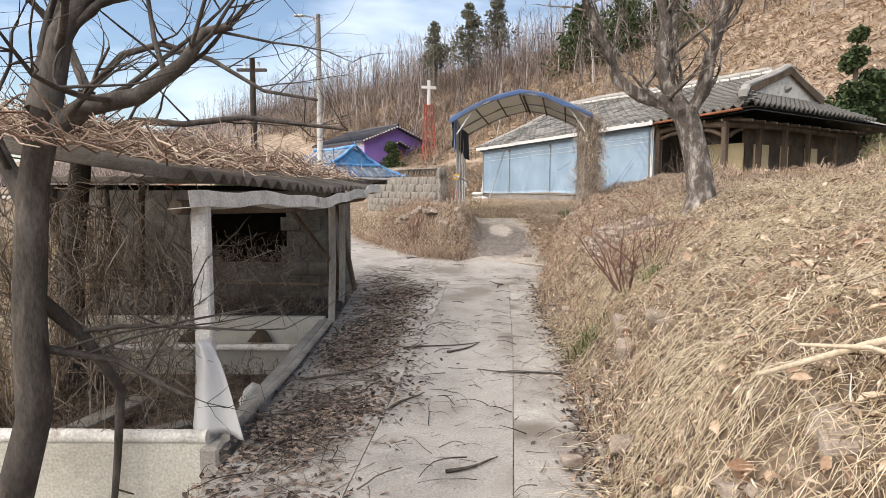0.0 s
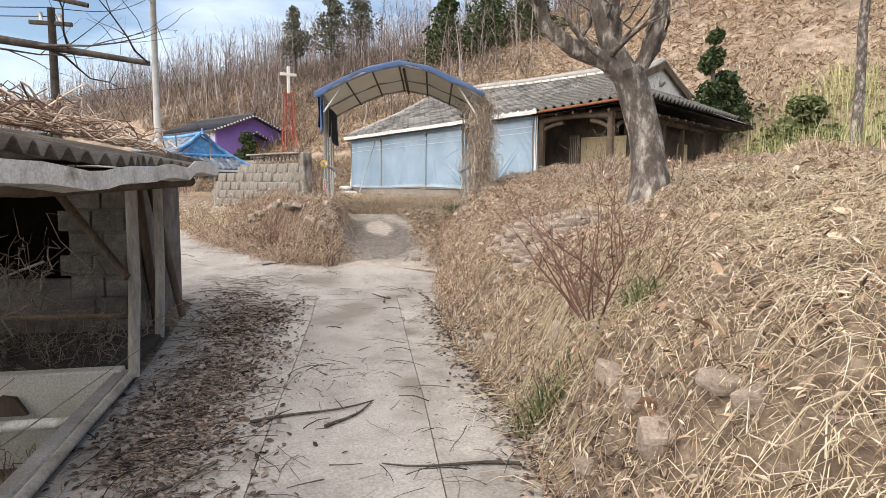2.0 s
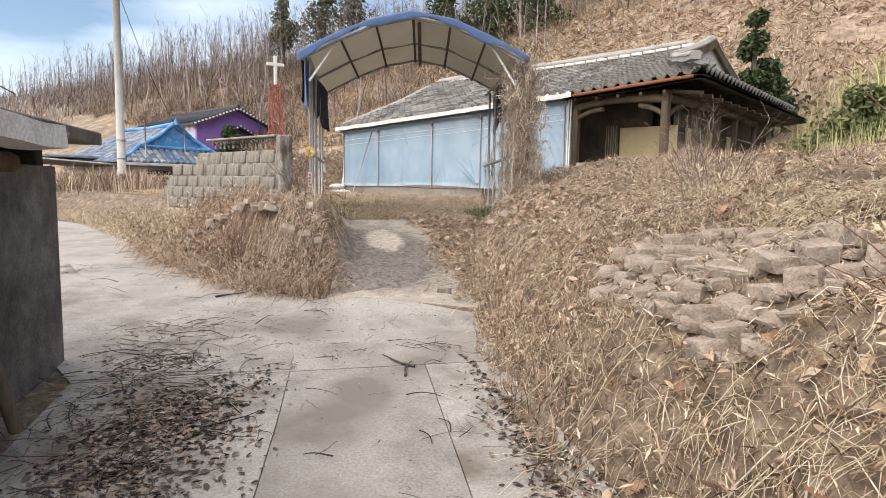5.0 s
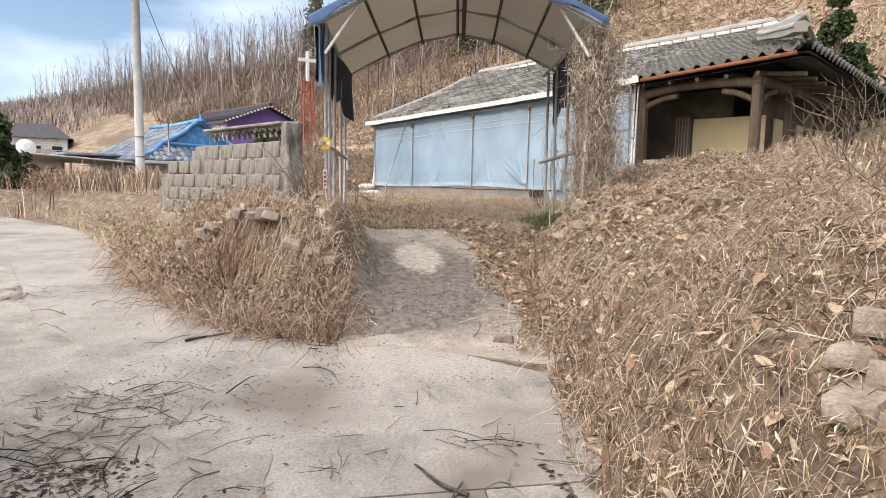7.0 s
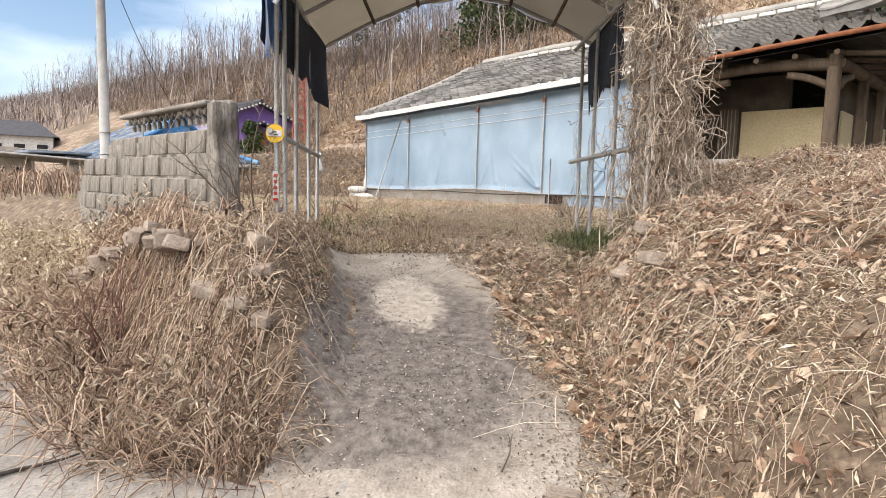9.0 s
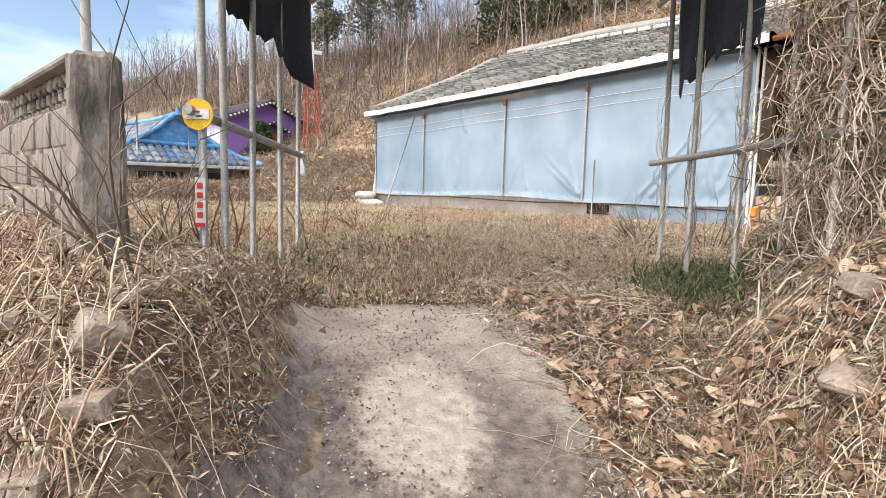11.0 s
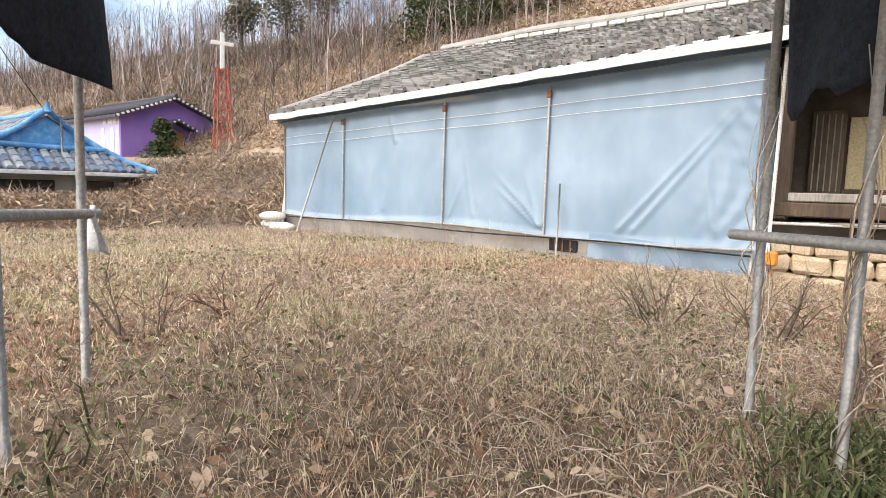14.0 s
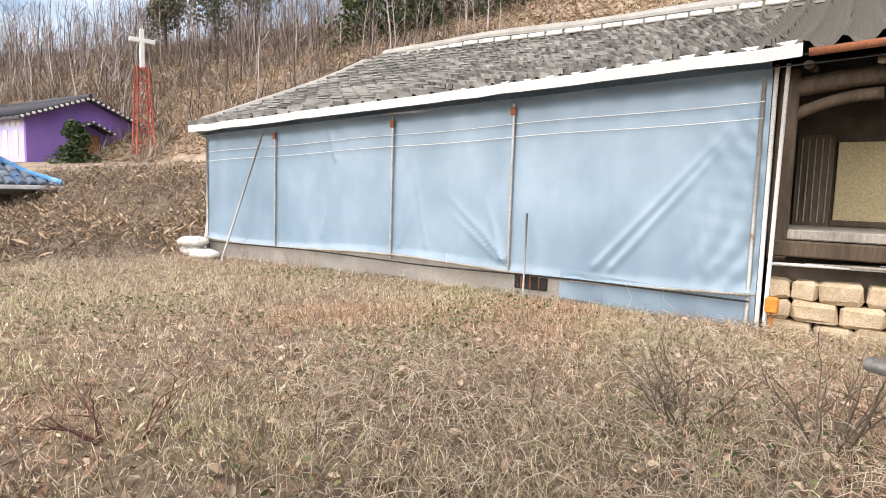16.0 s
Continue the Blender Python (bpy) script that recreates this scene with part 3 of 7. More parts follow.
def slope_frame(x, y, toward):
    """A tile's pose on the roof; toward: the way uphill in the plan."""
    t = Vector((*toward, 0)).normalized()
    e = 0.1
    z0, z1 = roof_z(x, y), roof_z(x + t.x * e, y + t.y * e)
    up = Vector((t.x * e, t.y * e, min(z1 - z0, 0.09))).normalized()
    side = Vector((t.y, -t.x, 0))
    nrm = side.cross(up)
    m = Matrix((side, up, nrm)).transposed().to_4x4()
    return Matrix.Translation((x, y, z0)) @ m


TILE_SPOTS = []
for r in range(18):
    y = -0.32 + r * 0.295
    for c in range(43):
        x = 0.0 + c * 0.295 + random.uniform(-0.012, 0.012)
        f, rt, lf = house_roof_z(x, y)
        if y < 4.95 and f <= lf and (x < 10.7 or f <= rt) and x < 12.3:
            TILE_SPOTS.append((x, y, (0, 1)))
for r in range(6):
    x = 12.32 - r * 0.30
    for c in range(30):
        y = -0.4 + c * 0.295
        f, rt, lf = house_roof_z(x, y)
        if rt <= f and y < 10.4:
            TILE_SPOTS.append((x, y, (-1, 0)))

# plinth, walls, posts
box("plinth", (4.5, 0.10, 0.92), (9.0, 0.20, 0.66), "concrete", tiled_house, 0.015, "grey concrete plinth")
bm = bmesh.new()
add_box(bm, (6.50, -0.012, 1.10), (0.44, 0.04, 0.20), 0.01)
part("vent", bm, "black", tiled_house, "black vent hole")
for dx in (-0.12, 0.0, 0.12):
    box("vent_bar", (6.50 + dx, -0.036, 1.10), (0.02, 0.012, 0.2), "rust", tiled_house, 0.003)
box("wall_back_porch", (4.8, 1.9, 2.1), (11.2, 0.14, 2.9), "shaded_mud_wall", tiled_house, 0.01)
box("wall_side", (11.0, 6.0, 2.2), (0.14, 8.0, 2.7), "shaded_mud_wall", tiled_house, 0.01)
box("wall_far", (-0.1, 5.2, 2.1), (0.14, 10.2, 2.7), "shaded_mud_wall", tiled_house, 0.01)
box("wall_rear", (5.5, 10.2, 2.2), (11.2, 0.14, 2.7), "shaded_mud_wall", tiled_house, 0.01)
# open porch: stone base, plank floor, posts, beams
box("porch_floor", (10.35, 0.95, 1.86), (2.55, 1.7, 0.10), "grey_wood", tiled_house, 0.012, "worn grey plank porch floor")
box("porch_beam", (10.35, 0.12, 1.72), (2.55, 0.12, 0.16), "dark_wood", tiled_house, 0.015)
for x in (9.14, 11.45):
    box("post", (x, 0.16, 2.55), (0.17, 0.17, 1.9), "dark_wood", tiled_house, 0.02, "dark squared timber post")
for y in (2.0, 3.6, 5.2, 7.2):
    box("post", (11.5, y, 2.35), (0.15, 0.15, 2.4), "dark_wood", tiled_house, 0.02, "dark squared timber post")
box("panel", (10.35, 1.80, 2.42), (1.55, 0.05, 0.98), "beige_wall", tiled_house, 0.008, "beige papered wall panel")
box("panel_sill", (10.35, 1.76, 1.95), (1.6, 0.06, 0.07), "dark_wood", tiled_house, 0.008)
box("door_leaf", (9.35, 1.74, 2.45), (0.38, 0.05, 1.1), "dark_wood", tiled_house, 0.008, "dark lattice door")
for k in range(5):
    box("lattice_bar", (9.21 + k * 0.07, 1.705, 2.45), (0.014, 0.02, 1.0), "grey_wood", tiled_house, 0.003)
for y0, w in ((2.9, 0.9), (4.4, 0.5), (6.3, 0.9)):
    box("side_panel", (11.10, y0, 2.35), (0.05, w, 1.1), "beige_wall", tiled_house, 0.008, "beige plastered side wall panel")
box("side_door", (11.10, 5.0, 2.2), (0.05, 0.55, 1.5), "dark_wood", tiled_house, 0.01)


def bent_beam(a, b, drop, r):
    pts = []
    for k in range(9):
        w = k / 8
        p = Vector(a).lerp(Vector(b), w)
        pts.append((p.x, p.y, p.z + drop * math.sin(math.pi * w)))
    return tube("beam", pts, r, "dark_wood", tiled_house, 8, "naturally bent dark timber beam")


bent_beam((9.1, 0.16, 3.30), (11.5, 0.16, 3.34), 0.10, 0.10)
bent_beam((9.14, 0.16, 3.02), (9.9, 0.16, 3.22), 0.05, 0.06)
bent_beam((11.45, 0.16, 2.98), (10.8, 0.16, 3.24), 0.05, 0.06)
bent_beam((11.5, 0.16, 3.36), (11.5, 7.4, 3.36), 0.08, 0.10)
bent_beam((11.5, 0.3, 3.02), (11.5, 1.0, 3.26), 0.05, 0.06)
for k in range(12):
    tube("rafter", [(11.3, 0.3 + k * 0.66, 3.55), (12.25, 0.2 + k * 0.68, 3.42)], 0.045, "dark_wood", tiled_house, 6)
for k in range(5):
    tube("rafter", [(9.3 + k * 0.55, 0.9, 3.62), (9.3 + k * 0.56, -0.2, 3.46)], 0.045, "dark_wood", tiled_house, 6)
# dry stones under the porch floor
for r in range(3):
    x = 9.08
    while x < 11.7:
        w = random.uniform(0.18, 0.44)
        bm = bmesh.new()
        add_box(bm, (0, 0, 0), (w, 0.3, 0.20), 0.035)
        for v in bm.verts:
            v.co += Vector((random.uniform(-0.018, 0.018), random.uniform(-0.03, 0.02), random.uniform(-0.018, 0.018)))
        st = part("stone", bm, "tan_stone", tiled_house)
        st.location = (x + w / 2, 0.14 + 0.03 * r, 0.90 + r * 0.205)
        x += w + 0.012
box("base_fill", (10.4, 1.05, 1.15), (2.7, 1.5, 0.8), "shaded_mud_wall", tiled_house, 0.01)
# side base beyond the corner
box("side_base", (11.3, 4.9, 1.15), (0.5, 6.4, 0.9), "stone", tiled_house, 0.03)
# ridges
def ridge(pts, w, h, label="ridge of stacked tiles with white lime"):
    """A ridge swept along the points: stacked courses with a rounded cap."""
    prof = [(-0.5, -0.5), (-0.5, 0.1), (-0.62, 0.12), (-0.62, 0.3), (-0.3, 0.62), (0.3, 0.62), (0.62, 0.3), (0.62, 0.12), (0.5, 0.1), (0.5, -0.5)]
    bm = bmesh.new()
    rows = []
    pts = [Vector(p) for p in pts]
    for k, p in enumerate(pts):
        way = (pts[min(k + 1, len(pts) - 1)] - pts[max(k - 1, 0)]).normalized()
        side = way.cross(Vector((0, 0, 1))).normalized()
        up = side.cross(way)
        rows.append([bm.verts.new(p + side * (x * w) + up * (z * h + 0.012 * math.sin(5 * k + 3 * z))) for x, z in prof])
    for r0_, r1_ in zip(rows, rows[1:]):
        for j in range(len(prof)):
            jj = (j + 1) % len(prof)
            bm.faces.new((r0_[j], r0_[jj], r1_[jj], r1_[j]))
    bm.faces.new(rows[0])
    bm.faces.new(rows[-1][::-1])
    bmesh.ops.recalc_face_normals(bm, faces=bm.faces)
    return part("ridge", bm, "roof_tile", tiled_house, label)


ridge([(x, 5.05, roof_z(x, 5.0) + 0.16 + (0.16 if x > 10.3 else 0.0)) for x in np.linspace(-0.05, 10.75, 16)], 0.22, 0.30)
for k in range(26):
    x = 0.1 + k * 0.40
    box("lime_patch", (x, 4.90, roof_z(x, 5.0) + 0.13), (0.36, 0.05, 0.09), "white_old", tiled_house, 0.015)
ridge([(-0.02, 5.0 - 5.1 * w, roof_z(0.0, 5.0 - 5.1 * w) + 0.07) for w in np.linspace(0, 1, 8)], 0.2, 0.14)
# gable at the near end
gable_z = roof_z(10.6, 5.05)
ridge([(10.72, 5.05 - 2.6 * w, gable_z + 0.16 - 1.02 * w + 0.14 * w * w) for w in np.linspace(0, 1, 6)], 0.24, 0.22)
ridge([(10.72, 5.05 + 2.6 * w, gable_z + 0.16 - 1.02 * w + 0.14 * w * w) for w in np.linspace(0, 1, 6)], 0.24, 0.22)
ridge([(10.72 + 1.55 * w, 2.45 - 2.9 * w, gable_z - 0.75 - 0.75 * w + 0.12 * w * w) for w in np.linspace(0, 1, 8)], 0.22, 0.18)
gb = prism("gable", [(2.7, gable_z - 0.85), (7.4, gable_z - 0.85), (5.05, gable_z + 0.02)], 0.10, "white_old", tiled_house, "x", "dirty white plastered gable")
gb.location = (10.62, 0, 0)
for sgn in (-1, 1):
    bm = bmesh.new()
    add_box(bm, (0, 0, 0), (0.08, 2.75, 0.24), 0.015, Matrix.Translation((10.82, 5.05 + sgn * 1.28, gable_z - 0.40)) @ Matrix.Rotation(-sgn * radians(19.5), 4, "X"))
    part("bargeboard", bm, "dark_wood", tiled_house)
# white flashing sheet over the eave
bm = bmesh.new()
prev = None
for k in range(31):
    x = -0.1 + k * 9.35 / 30
    z = roof_z(max(x, 0.0), -0.27) - 0.02 + random.uniform(-0.008, 0.008)
    w = 0.02 + 0.17 * max(0, (x - 5.0) / 4.4)
    row = [bm.verts.new((x, -0.34, z - 0.06)), bm.verts.new((x, -0.36, z + 0.05)), bm.verts.new((x, -0.27 + w, z + 0.075 + w * 0.45))]
    if prev:
        for j in range(2):
            bm.faces.new((prev[j], row[j], row[j + 1], prev[j + 1]))
    prev = row
part("eave_flashing", bm, "white_paint", tiled_house, "white sheet flashing along the eave")
tube("gutter", [(9.3, -0.34, 3.54), (12.2, -0.32, 3.72)], 0.04, "rust", tiled_house, 8, "rusty eave gutter")
# the screen's own frame
screen = empty("polythene_screen", HM, "blue-tinted polythene sheet nailed over a timber frame", "plastic screen")
XS = [0.0, 1.85, 4.30, 6.20, 8.95]


def screen_top(x):
    return 3.06 + 0.40 * x / 9.0


rng = np.random.default_rng(5)
nxs, nzs = 260, 50
verts, faces = [], []
folds = [(6.18, 1.30, -0.9, 0.9, 0.8), (6.16, 1.3, -2.3, 0.9, 0.7), (2.9, 1.4, 4.0, 1.3, 0.5), (7.5, 1.35, 1.25, 1.9, 0.8), (8.5, 1.4, -6.0, 0.8, 0.9), (4.9, 1.4, -5.0, 1.2, 0.4), (6.17, 1.30, -1.1, 0.55, 1.2), (6.1, 1.30, -0.75, 0.6, 1.3), (6.18, 1.30, -1.6, 0.5, 1.0), (7.3, 1.35, 1.15, 2.0, 0.9), (3.2, 2.6, -2.8, 1.2, 0.6), (4.4, 1.35, 2.2, 0.7, 0.5)]
for j in range(nzs + 1):
    for i in range(nxs + 1):
        x = 9.0 * i / nxs
        z0, z1 = 1.22 - 0.04 * math.sin(x * 1.1), screen_top(x) + 0.07
        z = z0 + (z1 - z0) * j / nzs
        y = -0.035 - 0.004 * math.sin(3.1 * x + 2 * z) * math.sin(1.7 * z + x) + 0.0015 * math.sin(17 * x + 3 * math.sin(4 * z))
        for fx, fz, sl, ln, amp in folds:
            t = (z - fz)
            off = (x - fx) - t / sl
            if 0 <= t <= ln:
                y -= 0.05 * amp * math.exp(-(off / 0.03) ** 2) * (1 - t / ln)
        edge = max(0, (x - 8.1) / 0.9)
        y -= 0.010 * edge * math.sin(26 * x + 9 * math.sin(2.3 * z)) + 0.003 * edge * math.sin(31 * z + 5 * x)
        tops = max(0, (z - z1 + 0.30) / 0.30)
        y -= 0.015 * tops * math.sin(13 * x + 7 * z)
        y -= 0.03 * math.exp(-((z - z0) / 0.05) ** 2)
        y -= 0.27 * max(0, (z - z1 + 0.16) / 0.16) ** 1.5
        verts.append((x, y, z))
m1 = nxs + 1
for j in range(nzs):
    for i in range(nxs):
        a = j * m1 + i
        faces.append((a, a + 1, a + m1 + 1, a + m1))
film = raw("film", verts, faces, "polythene", screen, True)
film.visible_shadow = False
# the flap at the far end and the loose skirt at the near end
verts, faces = [], []
for j in range(9):
    for i in range(5):
        w, h = i / 4, j / 8
        verts.append((-0.02 - 0.35 * w * (1 - h) ** 1.5, -0.03 + 0.12 * w + 0.02 * math.sin(9 * h), 1.0 + 2.0 * h))
for j in range(8):
    for i in range(4):
        a = j * 5 + i
        faces.append((a, a + 1, a + 6, a + 5))
raw("flap", verts, faces, "white_film", screen, True)
verts, faces = [], []
for j in range(7):
    for i in range(25):
        x, h = 6.9 + 2.1 * i / 24, j / 6
        verts.append((x, -0.05 - 0.02 * math.sin(11 * x + 3 * h) * (1 - h), 0.88 + 0.34 * h + 0.06 * max(0, (8.2 - x))))
for j in range(6):
    for i in range(24):
        a = j * 25 + i
        faces.append((a, a + 1, a + 26, a + 25))
raw("skirt", verts, faces, "polythene", screen, True)
for x in XS[1:4]:
    box("batten", (x, -0.065, (1.2 + screen_top(x)) / 2), (0.035, 0.03, screen_top(x) - 1.2), "steel", screen, 0.006)
    box("bracket", (x, -0.085, screen_top(x) - 0.14), (0.07, 0.03, 0.10), "rust", screen, 0.006)
for x in (0.02, 8.93, 9.03):
    tube("edge_pole", [(x, -0.05, 0.85), (x, -0.05, screen_top(x) + (0.05 if x > 9 else 0))], 0.022, "white_paint" if x > 9 else "steel", screen, 8)
tube("edge_pole", [(9.10, -0.10, 0.85), (9.13, -0.10, 3.50)], 0.02, "white_paint", screen, 8)
tube("brace", [(1.62, -0.10, screen_top(1.6)), (0.95, -0.45, 0.88)], 0.018, "steel", screen, 8, "leaning pipe brace")
tube("prop_pipe", [(6.47, -0.16, 0.90), (6.46, -0.12, 1.95)], 0.014, "steel", screen, 8)
for h, mt in ((-0.30, "white_paint"), (-0.46, "white_paint")):
    tube("cord", [(x, -0.075 - 0.005 * math.sin(x * 3), screen_top(x) + h + 0.008 * math.sin(x * 2.1)) for x in np.linspace(0.05, 8.95, 30)], 0.0045, mt, screen, 5)
tube("bottom_rail", [(x, -0.085, 1.22 - 0.04 * math.sin(x * 1.1)) for x in np.linspace(0.0, 8.95, 30)], 0.016, "grey_wood", screen, 6)
tube("bottom_rope", [(x, -0.10, 1.18 - 0.015 * math.sin(x * 1.4 + 1)) for x in np.linspace(0.0, 8.95, 40)], 0.012, "black", screen, 6)
# inner boards behind the film
for z in (1.6, 2.0, 2.45, 2.9):
    box("inner_rail", (4.5, 0.30, z), (8.9, 0.03, 0.035), "grey_wood", screen, 0.004)
box("inner_band", (4.6, 0.22, 2.86), (8.6, 0.03, 0.10), "dark_wood", screen, 0.004)
box("inner_board", (4.5, 0.62, 2.0), (8.9, 0.03, 2.1), "blue_board", screen, 0.004, "blue sheathing behind the film")
# sandbags at the far foot of the screen
for k, (x, y, z) in enumerate(((-0.15, -0.25, 0.98), (0.35, -0.35, 0.95), (-0.05, -0.30, 1.15))):
    bm = bmesh.new()
    bmesh.ops.create_uvsphere(bm, u_segments=14, v_segments=9, radius=0.5)
    for v in bm.verts:
        v.co = Vector((math.copysign(abs(v.co.x * 2) ** 0.7, v.co.x) * 0.28, v.co.y * 0.36, v.co.z * 0.20 + 0.01 * math.sin(20 * v.co.x)))
    for f in bm.faces:
        f.smooth = True
    bag = part("sandbag", bm, "white_old")
    bag.matrix_world = HM @ pose(x, y, z, 0, 0, 20 * k)
    tagged(bag, "grubby white woven sandbag at the foot of the screen", "sandbag", "sandbags by the screen")
# orange meter box on the near corner pole
mb = empty("meter_box", HM @ pose(9.16, -0.16, 1.12), "small orange plastic box on the corner pole", "box")
box("case", (0, 0, 0.05), (0.12, 0.10, 0.16), "orange", mb, 0.02)
box("lid", (0, -0.055, 0.05), (0.10, 0.012, 0.13), "orange", mb, 0.004)
tube("pipe", [(0, 0, -0.02), (0.01, 0, -0.30)], 0.014, "orange", mb, 6)
# planks and pipes stacked under the porch
for k in range(6):
    x = 9.6 + 0.3 * k
    st = tube("scrap_pipe", [(x - 0.5, 0.05 + 0.03 * k, 1.56 + 0.012 * k), (x + 0.7, 0.12 - 0.02 * k, 1.575 + 0.015 * k)], 0.018, ("white_paint", "grey_wood", "dark_wood")[k % 3], None, 7)
    st.matrix_world = HM
    tagged(st, "length of old pipe lying on the porch stones", "pipe", "scrap under the porch")


# ---- block wall by the ramp ----
WM = Matrix.Translation((0.02, 14.9, 0)) @ Matrix.Rotation(math.atan2(0.826, -0.563), 4, "Z")
wall_block = tagged(new("wall_block"), "weathered grey concrete block wall with pierced coping", "wall", kind="structure")
wall_block.matrix_world = WM
BLOCKS = []
for r in range(5):
    for c in range(14):
        x = 0.24 + c * 0.405 + (0.2 if r % 2 else 0)
        if x < (2.75, 3.75, 3.55, 3.3, 2.5)[r] + (1.0 if r == 0 else 0.0):
            BLOCKS.append((x + 0.195, r))
def block_mesh():
    bm = bmesh.new()
    add_box(bm, (0, 0, 0), (0.388, 0.15, 0.188), 0.012)
    me = bpy.data.meshes.new("block")
    bm.to_mesh(me)
    bm.free()
    me.materials.append(M["block"])
    return me


bmesh_block = block_mesh()
for x, r in BLOCKS:
    ob = new("block", bmesh_block)
    ob.parent = wall_block
    ob.location = (x, 0.0 + random.uniform(-0.008, 0.008), 0.86 + r * 0.196)
    ob.rotation_euler = (0, random.uniform(-0.01, 0.01), random.uniform(-0.012, 0.012))
box("mortar", (1.45, 0, 1.22), (2.6, 0.136, 0.92), "block", wall_block, 0.006)
box("mortar", (3.35, 0, 1.02), (1.2, 0.136, 0.50), "block", wall_block, 0.006)
bm = bmesh.new()
add_box(bm, (0.10, 0, 1.33), (0.17, 0.20, 1.24), 0.02)
bmesh.ops.subdivide_edges(bm, edges=bm.edges[:], cuts=5, use_grid_fill=True)
for v in bm.verts:
    v.co += 0.022 * noise.noise_vector(v.co * 9) + 0.008 * noise.noise_vector(v.co * 31)
part("pillar", bm, "block", wall_block, "rough crumbling concrete end pillar")
# curved coping tiles along the top
for k in range(15):
    x = 0.22 + 0.14 * k
    bm = bmesh.new()
    pts = [(x + 0.065 * math.cos(a), 0, 1.83 + 0.10 * math.sin(a)) for a in np.linspace(math.pi * 0.15, math.pi * 1.1, 7)]
    add_tube(bm, pts, 0.022, 6)
    part("coping_tile", bm, "block", wall_block)
box("coping_slab", (1.28, 0, 1.95), (2.1, 0.17, 0.035), "old_concrete", wall_block, 0.01)
# its lower run further along
box("footing", (1.45, 0.01, 0.55), (2.9, 0.22, 0.46), "stone", wall_block, 0.03)
box("footing", (3.45, 0.01, 0.55), (1.05, 0.22, 0.40), "stone", wall_block, 0.03)


# ---- pipe gate with its tarpaulin ----
GM = pose(0.35, 15.30, 0, 0, 0, -12)
gate = empty("pipe_gate", GM, "scaffold pipe carport gate with blue tarpaulin arch", "gate")
ARCH = [(-0.10, 3.14), (0.45, 3.43), (1.0, 3.66), (1.57, 3.78), (2.15, 3.68), (2.70, 3.45), (3.27, 3.16)]


def arch(w):
    k = w * 6
    return np.interp(k, range(7), [a for a, _ in ARCH]), np.interp(k, range(7), [b for _, b in ARCH])


for side, xs in ((0, 0.0), (1, 3.15)):
    for k, y in enumerate((0.0, 0.32, 0.95, 1.70, 2.45) if side == 0 else (-0.02, 0.40, 0.92, 1.60, 2.18)):
        lean = (0.0, 0.008, -0.01, 0.006, -0.008)[k] if side == 0 else (0.0, 0.02, 0.03, 0.01, 0.03)[k]
        wob = -(0.09 if side == 0 else 0.07) * y
        if k == 0:
            lean, wob = 0.0, 0.0
        tube("post", [(xs + lean + wob, y + lean * 0.5, 0.45), (xs + wob, y, 3.16 - 0.06 * y)], 0.021, "steel", gate, 8)
    rail_y = (-0.1, 2.6) if side == 0 else (-0.1, 2.3)
    tube("side_rail", [(xs - 0.03, rail_y[0], 1.76 - 0.04 * side), (xs - 0.22, rail_y[1], 1.66)], 0.026, "steel", gate, 8)
    tube("top_rail", [(xs, -0.15, 3.17), (xs - 0.2, 2.4, 3.02)], 0.024, "steel", gate, 8)
for y, dz in ((-0.12, 0.0), (1.25, -0.05), (2.35, -0.12)):
    tube("arch_pipe", [(x, y, z + dz - 0.03) for x, z in (arch(w) for w in np.linspace(0, 1, 19))], 0.022, "steel", gate, 8)
for w in (0.18, 0.34, 0.5, 0.66, 0.82):
    x, z = arch(w)
    tube("purlin", [(x, -0.12, z - 0.06), (x, 2.35, z - 0.18)], 0.02, "dark_wood", gate, 7)
tube("purlin", [(1.66, -0.1, 3.68), (1.66, 2.35, 3.56)], 0.03, "dark_wood", gate, 7)
tube("corner_brace", [(0.0, -0.05, 2.80), (0.42, -0.08, 3.38)], 0.02, "white_paint", gate, 8)
tube("corner_brace", [(3.15, -0.05, 2.82), (2.78, -0.08, 3.36)], 0.02, "white_paint", gate, 8)
for nm, mt, lift, over in (("tarpaulin", "blue_tarp", 0.035, 0.22), ("lining", "white_tarp", 0.0, 0.10)):
    verts, faces = [], []
    for j in range(15):
        for i in range(41):
            w = i / 40
            x, z = arch(w)
            y = -over + (2.4 + 2 * over) * j / 14
            sag = 0.035 * abs(math.sin(math.pi * w * 6)) * (0.6 + 0.4 * math.sin(5 * y)) + (0.09 * math.exp(-((y - 1.9) / 0.4) ** 2) * math.exp(-((w - 0.40) / 0.09) ** 2) if nm == "lining" else 0)
            drop = 0.05 * (1 + math.sin(9 * w + 1)) if j == 0 and nm == "tarpaulin" else 0
            verts.append((x + (w - 0.5) * 0.1, y, z + lift - sag - drop - 0.045 * y + 0.012 * math.sin(23 * w + 5 * y)))
    for j in range(14):
        for i in range(40):
            a = j * 41 + i
            faces.append((a, a + 1, a + 42, a + 41))
    ob = raw(nm, verts, faces, mt, gate, True)
    sol = ob.modifiers.new("thick", "SOLIDIFY")
    sol.thickness = 0.006


